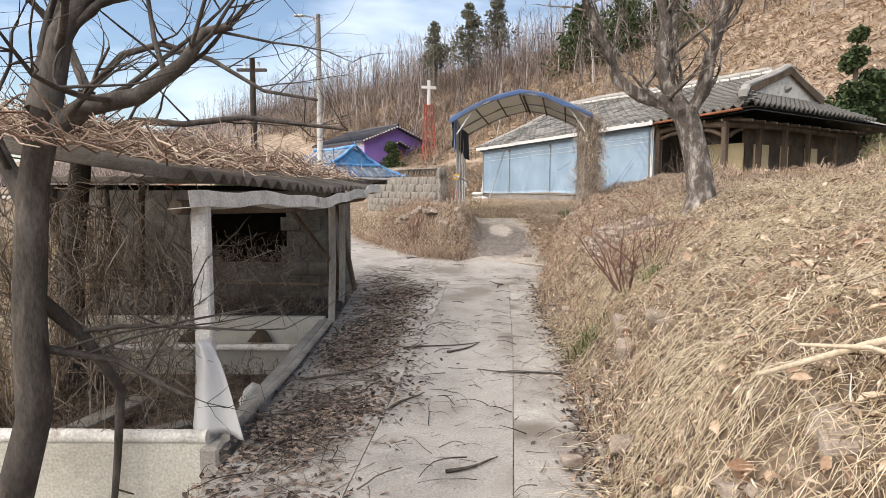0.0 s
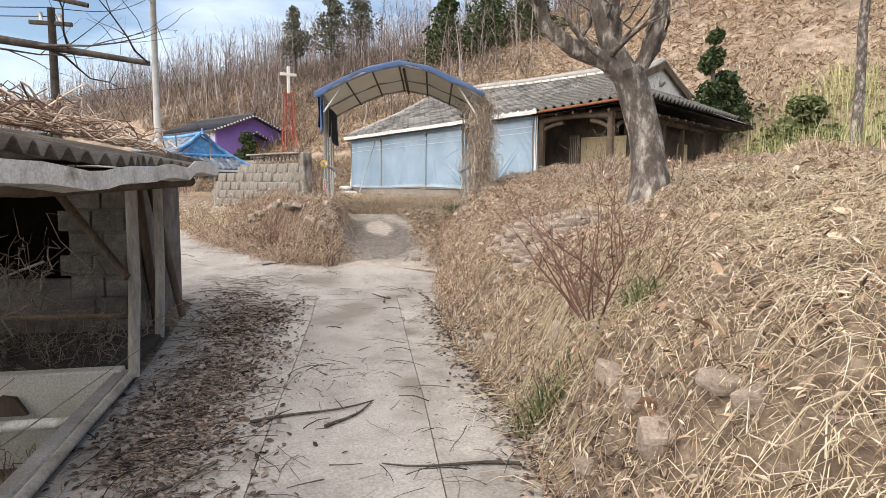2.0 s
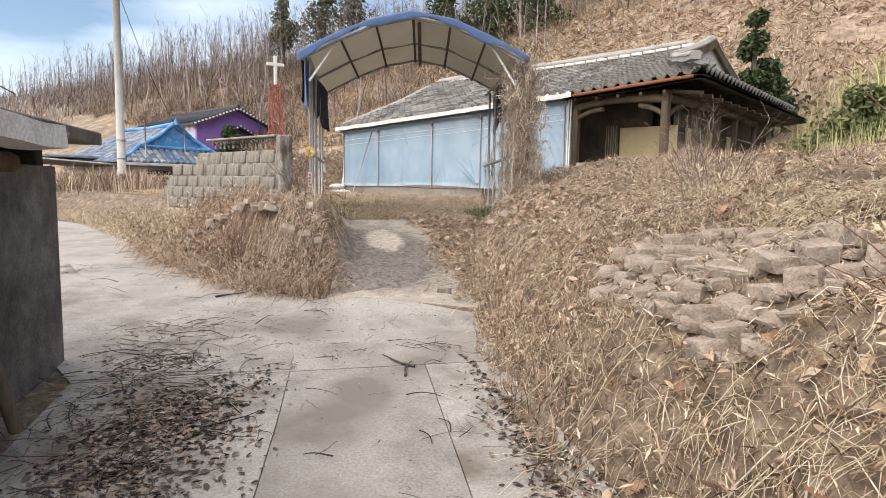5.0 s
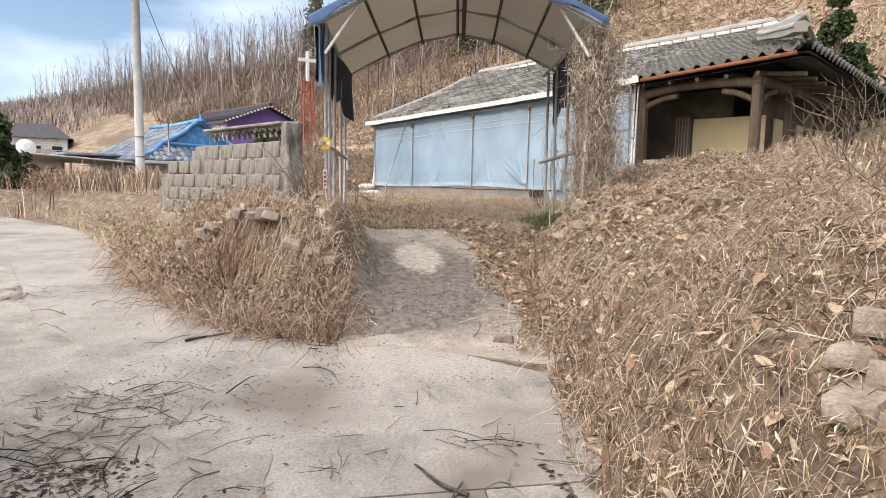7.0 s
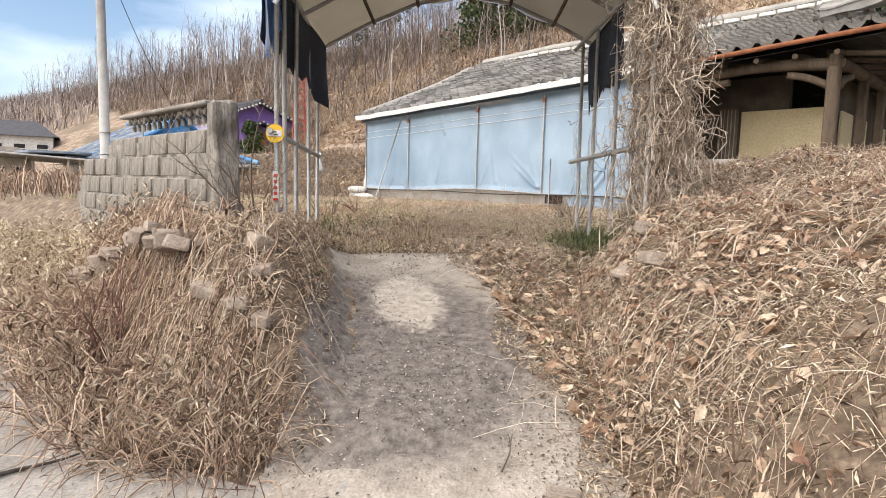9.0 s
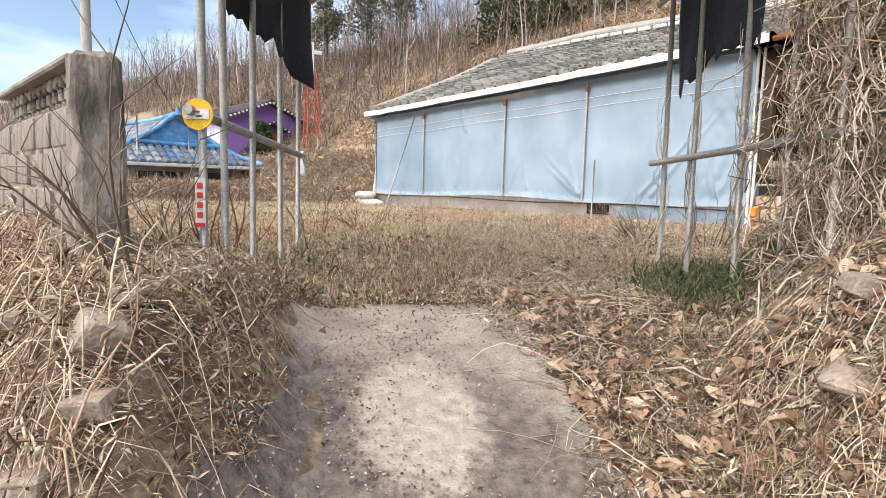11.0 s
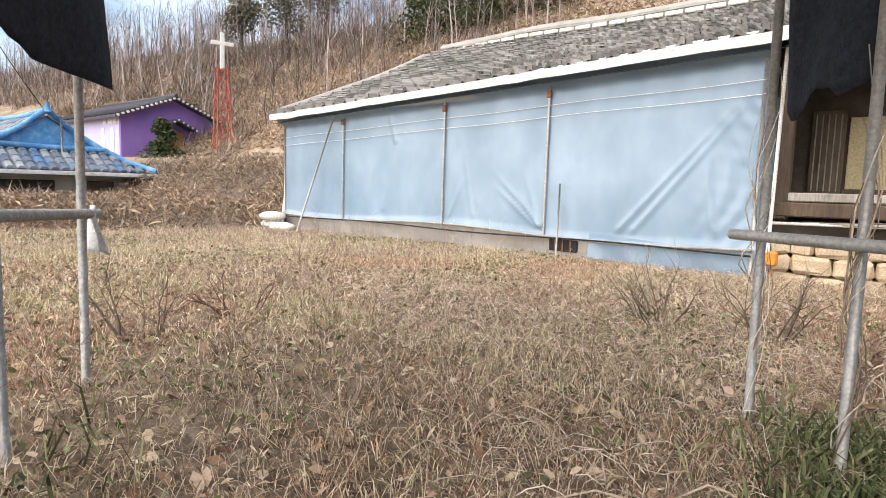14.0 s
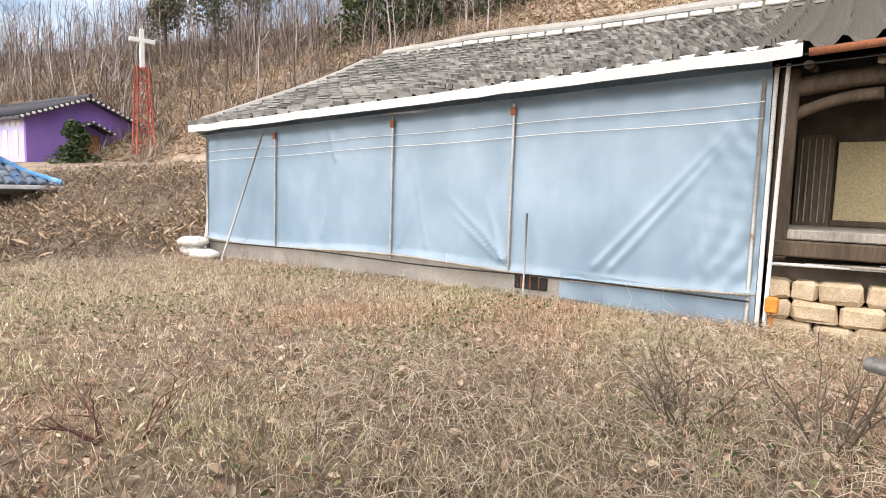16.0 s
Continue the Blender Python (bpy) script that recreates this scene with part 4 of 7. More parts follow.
verts, faces = [], []
for j in range(5):
    for i in range(61):
        w, h = i / 60, j / 4
        x, z = arch(w)
        drop = 0.10 + 0.035 * math.sin(17 * w + 1) + 0.02 * math.sin(41 * w)
        verts.append((x + (w - 0.5) * 0.1, -0.235 - 0.012 * math.sin(29 * w) * h, z + 0.055 - drop * h))
for j in range(4):
    for i in range(60):
        a = j * 61 + i
        faces.append((a, a + 1, a + 62, a + 61))
hem = raw("tarpaulin_hem", verts, faces, "blue_tarp", gate, True)
hem["label"] = "frayed blue hem of the tarpaulin"
hem.modifiers.new("thick", "SOLIDIFY").thickness = 0.004


def net_sheet(name, x, ys, zt, zb, seed, material="dark_net"):
    """Shade netting hung on the side: woven sheet with a torn lower edge and a ripple."""
    verts, faces = [], []
    n, m = 34, 14
    r = random.Random(seed)
    tear = [0.0]
    for _ in range(n):
        tear.append(max(-0.10, min(0.12, tear[-1] + r.uniform(-0.05, 0.05))))
    for j in range(m + 1):
        for i in range(n + 1):
            w, h = i / n, j / m
            y = ys[0] + (ys[1] - ys[0]) * w
            top, bot = zt[0] + (zt[1] - zt[0]) * w, zb[0] + (zb[1] - zb[0]) * w + tear[i]
            verts.append((x + 0.025 * math.sin(14 * w + 3 * h) * (1.2 - h), y, bot + (top - bot) * h))
    for j in range(m):
        for i in range(n):
            a = j * (n + 1) + i
            faces.append((a, a + 1, a + n + 2, a + n + 1))
    ob = raw(name, verts, faces, material, gate, True)
    ob.modifiers.new("thick", "SOLIDIFY").thickness = 0.004
    ob["label"] = "torn dark shade netting"
    return ob


net_sheet("netting", -0.12, (-0.05, 2.5), (3.16, 3.02), (2.52, 2.36), 1)
net_sheet("netting", 3.08, (0.75, 2.22), (3.12, 3.02), (2.30, 2.30), 2)
net_sheet("tarpaulin_end", -0.06, (-0.12, 0.30), (3.17, 3.16), (2.42, 2.56), 3, "blue_tarp")
# round sign and striped label on the first post
sign = empty("round_sign", GM @ pose(0.0, -0.05, 1.74, 0, 0, 0), "round yellow sign with a white band, wired to a gate post", "sign")
bm = bmesh.new()
bmesh.ops.create_cone(bm, cap_ends=True, segments=32, radius1=0.078, radius2=0.078, depth=0.010, matrix=Matrix.Rotation(radians(90), 4, "X"))
part("disc", bm, "yellow", sign)
box("band", (0, -0.0085, 0), (0.125, 0.006, 0.052), "white_paint", sign, 0.002, "white band")
for k, w in enumerate((0.05, 0.03)):
    box("writing", (-0.01 + 0.02 * k, -0.013, 0.012 - 0.022 * k), (w, 0.003, 0.009), "dark_wood", sign, 0.0)
lab = empty("post_label", GM @ pose(0.0, -0.035, 1.30), "white and red warning label round a gate post", "label")
box("strip", (0, 0, 0), (0.052, 0.008, 0.25), "white_paint", lab, 0.002)
for k in range(4):
    box("letter_bar", (0, -0.0065, 0.085 - 0.05 * k), (0.030, 0.004, 0.030), "red", lab, 0.001)
box("red_foot", (0, -0.0065, -0.115), (0.048, 0.004, 0.02), "red", lab, 0.0)


verts, faces = [], []
for j in range(11):
    for i in range(7):
        w, h = i / 6, j / 10
        verts.append((0.05 * math.sin(6 * w + 2 * h) * (0.5 + h), (w - 0.5) * (0.07 + 0.07 * h), -0.30 * h + 0.04 * math.sin(3 * w) - 0.03 * w * h))
for j in range(10):
    for i in range(6):
        a = j * 7 + i
        faces.append((a, a + 1, a + 8, a + 7))
cloth = tagged(raw("white_rag", verts, faces, "white_paint", None, True), "dirty white cloth knotted round the gate rail", "cloth")
cloth.matrix_world = GM @ pose(-0.21, 2.52, 1.68) @ Matrix.Scale(0.7, 4)
cloth.modifiers.new("thick", "SOLIDIFY").thickness = 0.006


# ---- purple church and its bell tower ----
CM = Matrix.Translation((-7.2, 55.7, 0)) @ Matrix.Rotation(math.atan2(0.563, 0.826), 4, "Z")
church = empty("church", CM, "purple painted hall with low dark tiled gable roof", "church")
g = prism("gable_wall", [(0, 2.4), (6.4, 2.4), (6.4, 5.75), (3.2, 7.0), (0, 5.75)], 0.25, "purple", church, "y", "bright purple painted gable")
box("side_wall", (0.12, 5.6, 4.1), (0.24, 10.7, 3.4), "lilac", church, 0.02, "pale lilac side wall")
box("side_wall", (6.28, 5.6, 4.1), (0.24, 10.7, 3.4), "lilac", church, 0.02)
box("side_window", (-0.02, 2.6, 4.2), (0.05, 0.5, 1.5), "white_paint", church, 0.01, "tall white window")
box("side_window", (-0.02, 1.2, 4.2), (0.05, 0.5, 1.5), "white_paint", church, 0.01, "tall white window")
for k, (y, w) in enumerate(((0.8, 0.5), (1.5, 0.6), (2.3, 0.5))):
    box("lettering", (-0.02, y, 5.35), (0.03, w, 0.3), "white_paint", church, 0.005)
for sgn in (0, 1):
    bm = bmesh.new()
    a = Vector((3.2, 0, 7.12))
    b = Vector((-0.55, 0, 5.62)) if sgn == 0 else Vector((6.95, 0, 5.62))
    vs = [bm.verts.new(v) for v in (a + Vector((0, -0.6, 0)), b + Vector((0, -0.6, 0)), b + Vector((0, 11.4, 0)), a + Vector((0, 11.4, 0)))]
    low = [bm.verts.new(v.co - Vector((0, 0, 0.16))) for v in vs]
    bm.faces.new(vs), bm.faces.new(low[::-1])
    for k in range(4):
        bm.faces.new((vs[(k + 1) % 4], vs[k], low[k], low[(k + 1) % 4]))
    bmesh.ops.recalc_face_normals(bm, faces=bm.faces)
    part("roof_slope", bm, "dark_tile", church)
    for k in range(13):
        w = (k + 0.5) / 13
        p = a.lerp(b, w)
        bm = bmesh.new()
        bmesh.ops.create_cone(bm, cap_ends=True, segments=10, radius1=0.075, radius2=0.075, depth=0.14, matrix=Matrix.Translation((p.x, -0.64, p.z - 0.06)) @ Matrix.Rotation(radians(90), 4, "X"))
        part("eave_tile_end", bm, "white_old", church)
    for k in range(16):
        tube("roof_rib", [tuple(a + Vector((0, -0.5 + k * 0.78, 0.03))), tuple(b + Vector((0, -0.5 + k * 0.78, 0.03)))], 0.07, "dark_tile", church, 6)
tube("roof_ridge", [(3.2, -0.65, 7.2), (3.2, 11.4, 7.2)], 0.13, "dark_tile", church, 8)
# little porch roof over the door
hood = prism("porch_roof", [(2.0, 5.0), (3.2, 5.55), (4.4, 5.0), (4.45, 5.12), (3.2, 5.72), (1.95, 5.12)], 0.9, "dark_tile", church, "y")
hood.location = (0, -0.9, 0)
for k in range(9):
    x = 2.0 + 0.3 * k
    bm = bmesh.new()
    bmesh.ops.create_cone(bm, cap_ends=True, segments=8, radius1=0.06, radius2=0.06, depth=0.1, matrix=Matrix.Translation((x, -0.92, 5.06 + 0.6 * (1 - abs(x - 3.2) / 1.2))) @ Matrix.Rotation(radians(90), 4, "X"))
    part("eave_tile_end", bm, "white_old", church)
box("door_frame", (3.2, -0.04, 3.75), (1.5, 0.10, 2.4), "brick", church, 0.02)
for x in (2.85, 3.55):
    box("door_leaf", (x, -0.10, 3.75), (0.62, 0.05, 2.2), "door_brown", church, 0.02)
box("foundation", (3.2, 5.5, 2.55), (6.8, 11.6, 0.5), "old_concrete", church, 0.03)
tower = empty("bell_tower", pose(-1.3, 55.2, 2.4, 0, 0, 20), "red lattice iron tower with a white cross", "tower")
for sx in (-1, 1):
    for sy in (-1, 1):
        tube("leg", [(0.55 * sx, 0.55 * sy, 0), (0.30 * sx, 0.30 * sy, 6.5)], 0.04, "red_iron", tower, 6)
for k in range(11):
    z = 0.3 + 0.6 * k
    w = 0.55 - 0.25 * z / 6.5
    w2 = 0.55 - 0.25 * (z + 0.6) / 6.5
    for a, b in (((-1, -1), (1, -1)), ((1, -1), (1, 1)), ((1, 1), (-1, 1)), ((-1, 1), (-1, -1))):
        tube("tie", [(a[0] * w, a[1] * w, z), (b[0] * w, b[1] * w, z)], 0.022, "red_iron", tower, 5)
        tube("tie", [(a[0] * w, a[1] * w, z), (b[0] * w2, b[1] * w2, min(z + 0.6, 6.5))], 0.018, "red_iron", tower, 5)
cross = box("cross", (0, 0, 7.5), (0.24, 0.2, 2.2), "white_paint", tower, 0.02, "white cross")
box("cross_arm", (0, 0, 7.95), (1.35, 0.21, 0.24), "white_paint", cross, 0.02)


# ---- blue-tiled house ----
BM_ = Matrix.Translation((-7.3, 34.5, 0)) @ Matrix.Rotation(math.atan2(0.563, 0.826), 4, "Z")
blue_house = empty("blue_roof_house", BM_, "low house with a faded blue tiled roof", "house")
box("wall", (3.0, 5.0, 1.1), (4.9, 8.6, 1.8), "plaster", blue_house, 0.03)
box("front_opening", (2.2, 0.62, 1.1), (1.6, 0.15, 1.2), "black", blue_house, 0.02)
box("front_opening", (4.4, 0.62, 1.1), (0.8, 0.15, 1.2), "dark_wood", blue_house, 0.02)
def blue_z(x, y):
    """Height of the blue roof: hips all round, a gable over the front hip."""
    side = min(x, 6.0 - x) / 3.0
    front = 99.0 if y > 1.25 else y / 1.25 * 0.42
    return 2.0 + 1.8 * min(max(0.82 * side + 0.18 * side * side, 0), front, max((10 - y) / 2.6, 0))


bxs, bys = np.linspace(0, 6, 25), np.concatenate([np.linspace(0, 1.25, 6), [1.252], np.linspace(1.5, 10, 22)])
verts = [(x, y, blue_z(x, y)) for y in bys for x in bxs]
faces = [(j * 25 + i, j * 25 + i + 1, j * 25 + i + 26, j * 25 + i + 25) for j in range(len(bys) - 1) for i in range(24)]
blue_roof = raw("roof", verts + [(0, 0, 1.84), (6, 0, 1.84), (6, 10, 1.84), (0, 10, 1.84)], faces + [(len(verts) + 3, len(verts) + 2, len(verts) + 1, len(verts)), (len(verts), len(verts) + 1, 24, 0)], "blue_tile", blue_house)
blue_roof.data.materials.append(M["blue_ridge"])
bvs, bfs = [], []


def add_shell(x, y, way):
    """One rounded cover tile lying up the slope."""
    e = 0.34
    x1, y1 = x + way[0] * e, y + way[1] * e
    a, b = Vector((x, y, blue_z(x, y) + 0.045)), Vector((x1, y1, blue_z(x1, y1) + 0.01))
    side = Vector((way[1], -way[0], 0)) * 0.125
    k = len(bvs)
    for p in (a, b):
        bvs.extend([tuple(p - side), tuple(p - side * 0.5 + Vector((0, 0, 0.07))), tuple(p + side * 0.5 + Vector((0, 0, 0.07))), tuple(p + side)])
    bfs.extend([(k, k + 1, k + 5, k + 4), (k + 1, k + 2, k + 6, k + 5), (k + 2, k + 3, k + 7, k + 6), (k, k + 3, k + 2, k + 1)])


for r in range(4):
    for c in range(20):
        x, y = 0.2 + c * 0.295, r * 0.30
        if min(x, 6 - x) / 3.0 * 0.9 > y / 1.25 * 0.42:
            add_shell(x, y, (0, 1))
for r in range(9):
    for c in range(33):
        x, y = r * 0.32, 0.2 + c * 0.295
        if y > 1.3 or x / 3.0 < y / 1.25 * 0.42:
            add_shell(x, y, (1, 0))
            add_shell(6.0 - x, y, (-1, 0))
bt = raw("tile_field", bvs, bfs, "blue_tile", blue_roof)
bt["kind"] = "stuff"
gbl = prism("gable", [(1.35, 2.72), (4.65, 2.72), (3.0, 3.72)], 0.06, "blue_ridge", blue_house, "y", "blue painted gable")
gbl.location = (0, 1.16, 0)
for pts in (([(0, 0, 2.1), (0.75, 0.62, 2.40), (1.35, 1.2, 2.83)]), ([(6, 0, 2.1), (5.25, 0.62, 2.40), (4.65, 1.2, 2.83)]), ([(1.30, 1.12, 2.78), (2.2, 1.10, 3.30), (3.0, 1.08, 3.98)]), ([(4.70, 1.12, 2.78), (3.8, 1.10, 3.30), (3.0, 1.08, 3.98)]), ([(3, 1.0, 3.95), (3, 4, 3.86), (3, 7.4, 3.93)]), ([(6, 10, 2.08), (4.5, 8.8, 2.85), (3, 7.4, 3.88)]), ([(1.3, 1.1, 2.80), (3, 1.05, 2.76), (4.7, 1.1, 2.80)])):
    tube("hip_ridge", pts, 0.10, "blue_ridge", blue_house, 8, "stacked blue ridge tiles")
tube("finial", [(3, 1.0, 3.9), (3, 0.98, 4.22)], [0.11, 0.05], "blue_ridge", blue_house, 8)
for x, y, h in ((1.35, 0.5, 1.5), (3.35, 0.9, 1.6)):
    tube("mast", [(x, y, 2.2), (x, y, 2.2 + h)], 0.03, "steel", blue_house, 6)
box("eave_board", (3.0, -0.03, 1.94), (6.1, 0.05, 0.12), "white_old", blue_house, 0.01)
# awning of thin sheet on posts, on the west side
bm = bmesh.new()
add_box(bm, (-2.1, 4.5, 1.92), (4.4, 7.0, 0.06), 0.01, Matrix.Rotation(radians(3), 4, "Y"))
part("awning", bm, "white_old", blue_house, "white sheet awning on thin posts")
for x, y in ((-4.0, 1.3), (-2.2, 1.3), (-4.0, 7.5), (-0.6, 1.3)):
    tube("awning_post", [(x, y, 0.0), (x, y, 1.85)], 0.04, "grey_wood", blue_house, 6)
box("upper_eave", (-0.9, 5.5, 2.25), (2.2, 5.0, 0.10), "blue_tile", blue_house, 0.02)
dish = empty("satellite_dish", BM_ @ pose(-3.6, 1.6, 2.05), "white satellite dish on the awning", "dish")
bm = bmesh.new()
bmesh.ops.create_cone(bm, cap_ends=True, segments=20, radius1=0.34, radius2=0.12, depth=0.12, matrix=Matrix.Translation((0, 0, 0.32)) @ Matrix.Rotation(radians(70), 4, "X"))
part("bowl", bm, "white_paint", dish)
tube("mast", [(0, 0, -0.1), (0, 0.02, 0.3)], 0.03, "steel", dish, 6)


# ---- shed by the lane ----
shed = empty("shed", pose(0, 0, 0), "derelict lane-side shed with sagging corrugated roof", "shed")


def shed_roof_z(x, y):
    ex = np.interp(y, [3.0, 6.0, 9.0], [-1.75, -1.25, -0.98])
    return 1.50 - 0.02 * (y - 6) + 0.17 * (ex - x) - 0.05 * math.exp(-((y - 6.3) / 0.8) ** 2) * math.exp(-((x - ex) / 1.2) ** 2)


verts, faces = [], []
ny, nxr = 240, 8
for i in range(nxr + 1):
    for j in range(ny + 1):
        y = 3.75 + 5.3 * j / ny
        ex = float(np.interp(y, [3.0, 6.0, 9.0], [-1.75, -1.25, -0.98]))
        x = ex - 4.2 * i / nxr + 0.03 * math.sin(5 * y) * (i == 0)
        verts.append((x, y, shed_roof_z(x, y) + 0.035 * math.sin(2 * math.pi * y / 0.18) + 0.012 * math.sin(2.1 * y + i)))
for i in range(nxr):
    for j in range(ny):
        a = i * (ny + 1) + j
        faces.append((a, a + ny + 1, a + ny + 2, a + 1))
rf = raw("roof_sheet", verts, faces, "asbestos", shed, True)
rf["label"] = "mossy corrugated cement roof sheet"
rf.modifiers.new("thick", "SOLIDIFY").thickness = 0.012
# facia of bent white sheet metal under the eave
bm = bmesh.new()
prev = None
for k in range(26):
    y = 3.7 + 5.2 * k / 25
    ex = float(np.interp(y, [3.0, 6.0, 9.0], [-1.75, -1.25, -0.98])) + 0.02
    z = 1.36 + 0.012 * math.sin(7 * y) - 0.07 * math.exp(-((y - 6.0) / 0.9) ** 2) + 0.05 * (y > 8)
    row = [bm.verts.new((ex + 0.04, y, z + 0.10)), bm.verts.new((ex + 0.05, y, z)), bm.verts.new((ex - 0.09, y, z - 0.012))]
    if prev:
        for j in range(2):
            bm.faces.new((prev[j], row[j], row[j + 1], prev[j + 1])).smooth = False
    prev = row
fc = part("facia", bm, "white_old", shed, "bent dirty white sheet-metal facia")
fc.modifiers.new("thick", "SOLIDIFY").thickness = 0.006
tube("eave_beam", [(-1.70, 3.8, 1.36), (-1.5, 6.0, 1.28), (-1.2, 9.0, 1.33)], 0.05, "dark_wood", shed, 7)
box("post", (-1.60, 3.95, 0.42), (0.11, 0.09, 2.1), "white_old", shed, 0.012, "white-painted timber post, peeling", Matrix.Rotation(0, 4, "X"))
for x, y, r in ((-1.43, 7.55, 0.045), (-1.52, 8.85, 0.045)):
    tube("post", [(x, y, -0.25), (x + 0.01, y + 0.1, 0.5), (x, y + 0.15, 1.36)], r, "grey_wood", shed, 8, "rough grey timber post")
tube("prop", [(-1.62, 9.25, -0.2), (-1.72, 9.0, 1.34)], 0.05, "dark_wood", shed, 7)
tube("prop", [(-1.40, 9.4, -0.15), (-1.62, 9.1, 1.34)], 0.04, "dark_wood", shed, 7)
tube("diagonal", [(-1.46, 7.62, 0.55), (-2.05, 7.9, 1.25)], 0.035, "dark_wood", shed, 7)
# pit walls: plastered back wall with pipe, front wall, kerb
for x in np.arange(-6.6, -1.5, 1.7):
    box("pit_back_wall", (x + 0.83 - (0.0 if x < -2 else 0.8), 7.62, -0.64), (1.69 if x < -3 else 1.62, 0.14, 0.90), "plaster", shed, 0.012)
tube("pit_pipe", [(-6.0, 7.40, -0.56), (-3.6, 7.38, -0.54), (-1.75, 7.38, -0.53)], 0.042, "white_old", shed, 8)
for x in (-3.25, -2.35):
    pr = prism("buttress", [(-0.16, -0.12), (0.16, -0.12), (0.08, 0.02), (-0.02, 0.04)], 0.05, "dark_wood", shed)
    pr.location = (x, 7.50, -0.38)
box("pit_front_wall", (-3.75, 3.85, -0.62), (4.4, 0.14, 0.86), "plaster", shed, 0.015)
tube("front_rail", [(-6.0, 3.80, -0.135), (-1.55, 3.80, -0.15)], 0.045, "white_old", shed, 8)
kb = box("kerb", (0, 0, 0), (0.13, 3.9, 0.30), "old_concrete", shed, 0.02)
kb.location = (-1.53, 5.7, -0.36)
tube("kerb_pole", [(-1.47, 3.9, -0.20), (-1.44, 5.6, -0.24), (-1.42, 7.5, -0.20)], 0.035, "grey_wood", shed, 7)
# the block back wall with its window hole
for nm, c, s in (("block_wall", (-2.05, 9.15, 0.55), (0.66, 0.16, 1.75)), ("block_wall", (-3.03, 9.15, -0.0), (1.3, 0.16, 0.65)), ("block_wall", (-4.85, 9.15, 0.55), (2.3, 0.16, 1.75)), ("lintel", (-3.03, 9.15, 1.32), (1.3, 0.16, 0.20))):
    box(nm, c, s, "shed_block", shed, 0.01)
for r in range(7):
    for c in range(2):
        box("block", (-1.905 - 0.31 * c - (0.1 if r % 2 else 0), 9.06, -0.2 + 0.225 * r), (0.29, 0.035, 0.205), "shed_block", shed, 0.008)
box("side_wall", (-1.78, 10.1, 0.5), (0.14, 1.9, 1.7), "shed_block", shed, 0.01)
box("inner_wall", (-4.0, 11.0, 0.6), (4.4, 0.14, 1.8), "shed_gloom", shed, 0.01)
box("west_wall", (-5.9, 9.9, 0.6), (0.14, 2.3, 1.8), "shed_block", shed, 0.01)
box("inner_floor", (-3.7, 8.45, -0.24), (4.4, 1.5, 0.06), "shed_gloom", shed, 0.01)
box("rear_roof", (-3.7, 10.05, 1.58), (4.6, 2.2, 0.10), "asbestos", shed, 0.01)
tube("window_stick", [(-3.2, 9.0, 0.28), (-2.6, 9.05, 0.52)], 0.014, "grey_wood", shed, 6)
for k in range(4):
    x = -5.3 + 0.42 * k
    tube("inner_post", [(x, 7.9 + 0.1 * (k % 3), -0.2), (x + 0.05 * (k % 2), 7.95, 1.45)], 0.03 + 0.012 * (k % 2), "dark_wood", shed, 6)
tube("inner_rail", [(-5.5, 7.85, 0.25), (-1.5, 7.8, 0.20)], 0.025, "dark_wood", shed, 6)
# feed trough, boards and rubble in the pit
box("trough", (-4.3, 8.1, -0.08), (0.9, 0.5, 0.28), "old_concrete", None, 0.05)
tagged(bpy.data.objects["trough"], "grey concrete feed trough inside the shed", "trough")
for k in range(4):
    bd = box("board", (0, 0, 0), (1.5, 0.22, 0.03), "grey_wood", None, 0.006)
    bd.matrix_world = pose(-2.6 - 0.45 * k, 4.9 + 0.5 * (k % 3), -0.92 + 0.03 * k, 6 * k - 8, 5, 25 + 30 * k)
    tagged(bd, "weathered board lying in the shed pit", "board", "boards in the pit")
# torn sheet of greyish film on the first post
verts, faces = [], []
for j in range(15):
    for i in range(9):
        w, h = i / 8, j / 14
        wide = 0.06 + 0.34 * h ** 0.7
        verts.append((-1.62 + wide * (w - 0.15) * 0.9, 3.86 + 0.04 * math.sin(8 * w + 3 * h), 0.48 - 0.62 * h - 0.05 * w * h))
for j in range(14):
    for i in range(8):
        a = j * 9 + i
        faces.append((a, a + 1, a + 10, a + 9))
rag = tagged(raw("plastic_rag", verts, faces, "white_film", None, True), "torn greyish plastic film hanging from the shed post", "plastic film")
rag.modifiers.new("thick", "SOLIDIFY").thickness = 0.003
bm = bmesh.new()
bmesh.ops.create_icosphere(bm, subdivisions=2, radius=0.17)
for v in bm.verts:
    v.co = Vector((v.co.x * 0.9, v.co.y * 0.7, v.co.z * 1.2)) + 0.05 * noise.noise_vector(v.co * 9)
bag = part("crumpled_bag", bm, "white_paint")
bag.location = (-2.05, 6.3, -0.85)
tagged(bag, "crumpled white bag thrown into the pit", "bag")


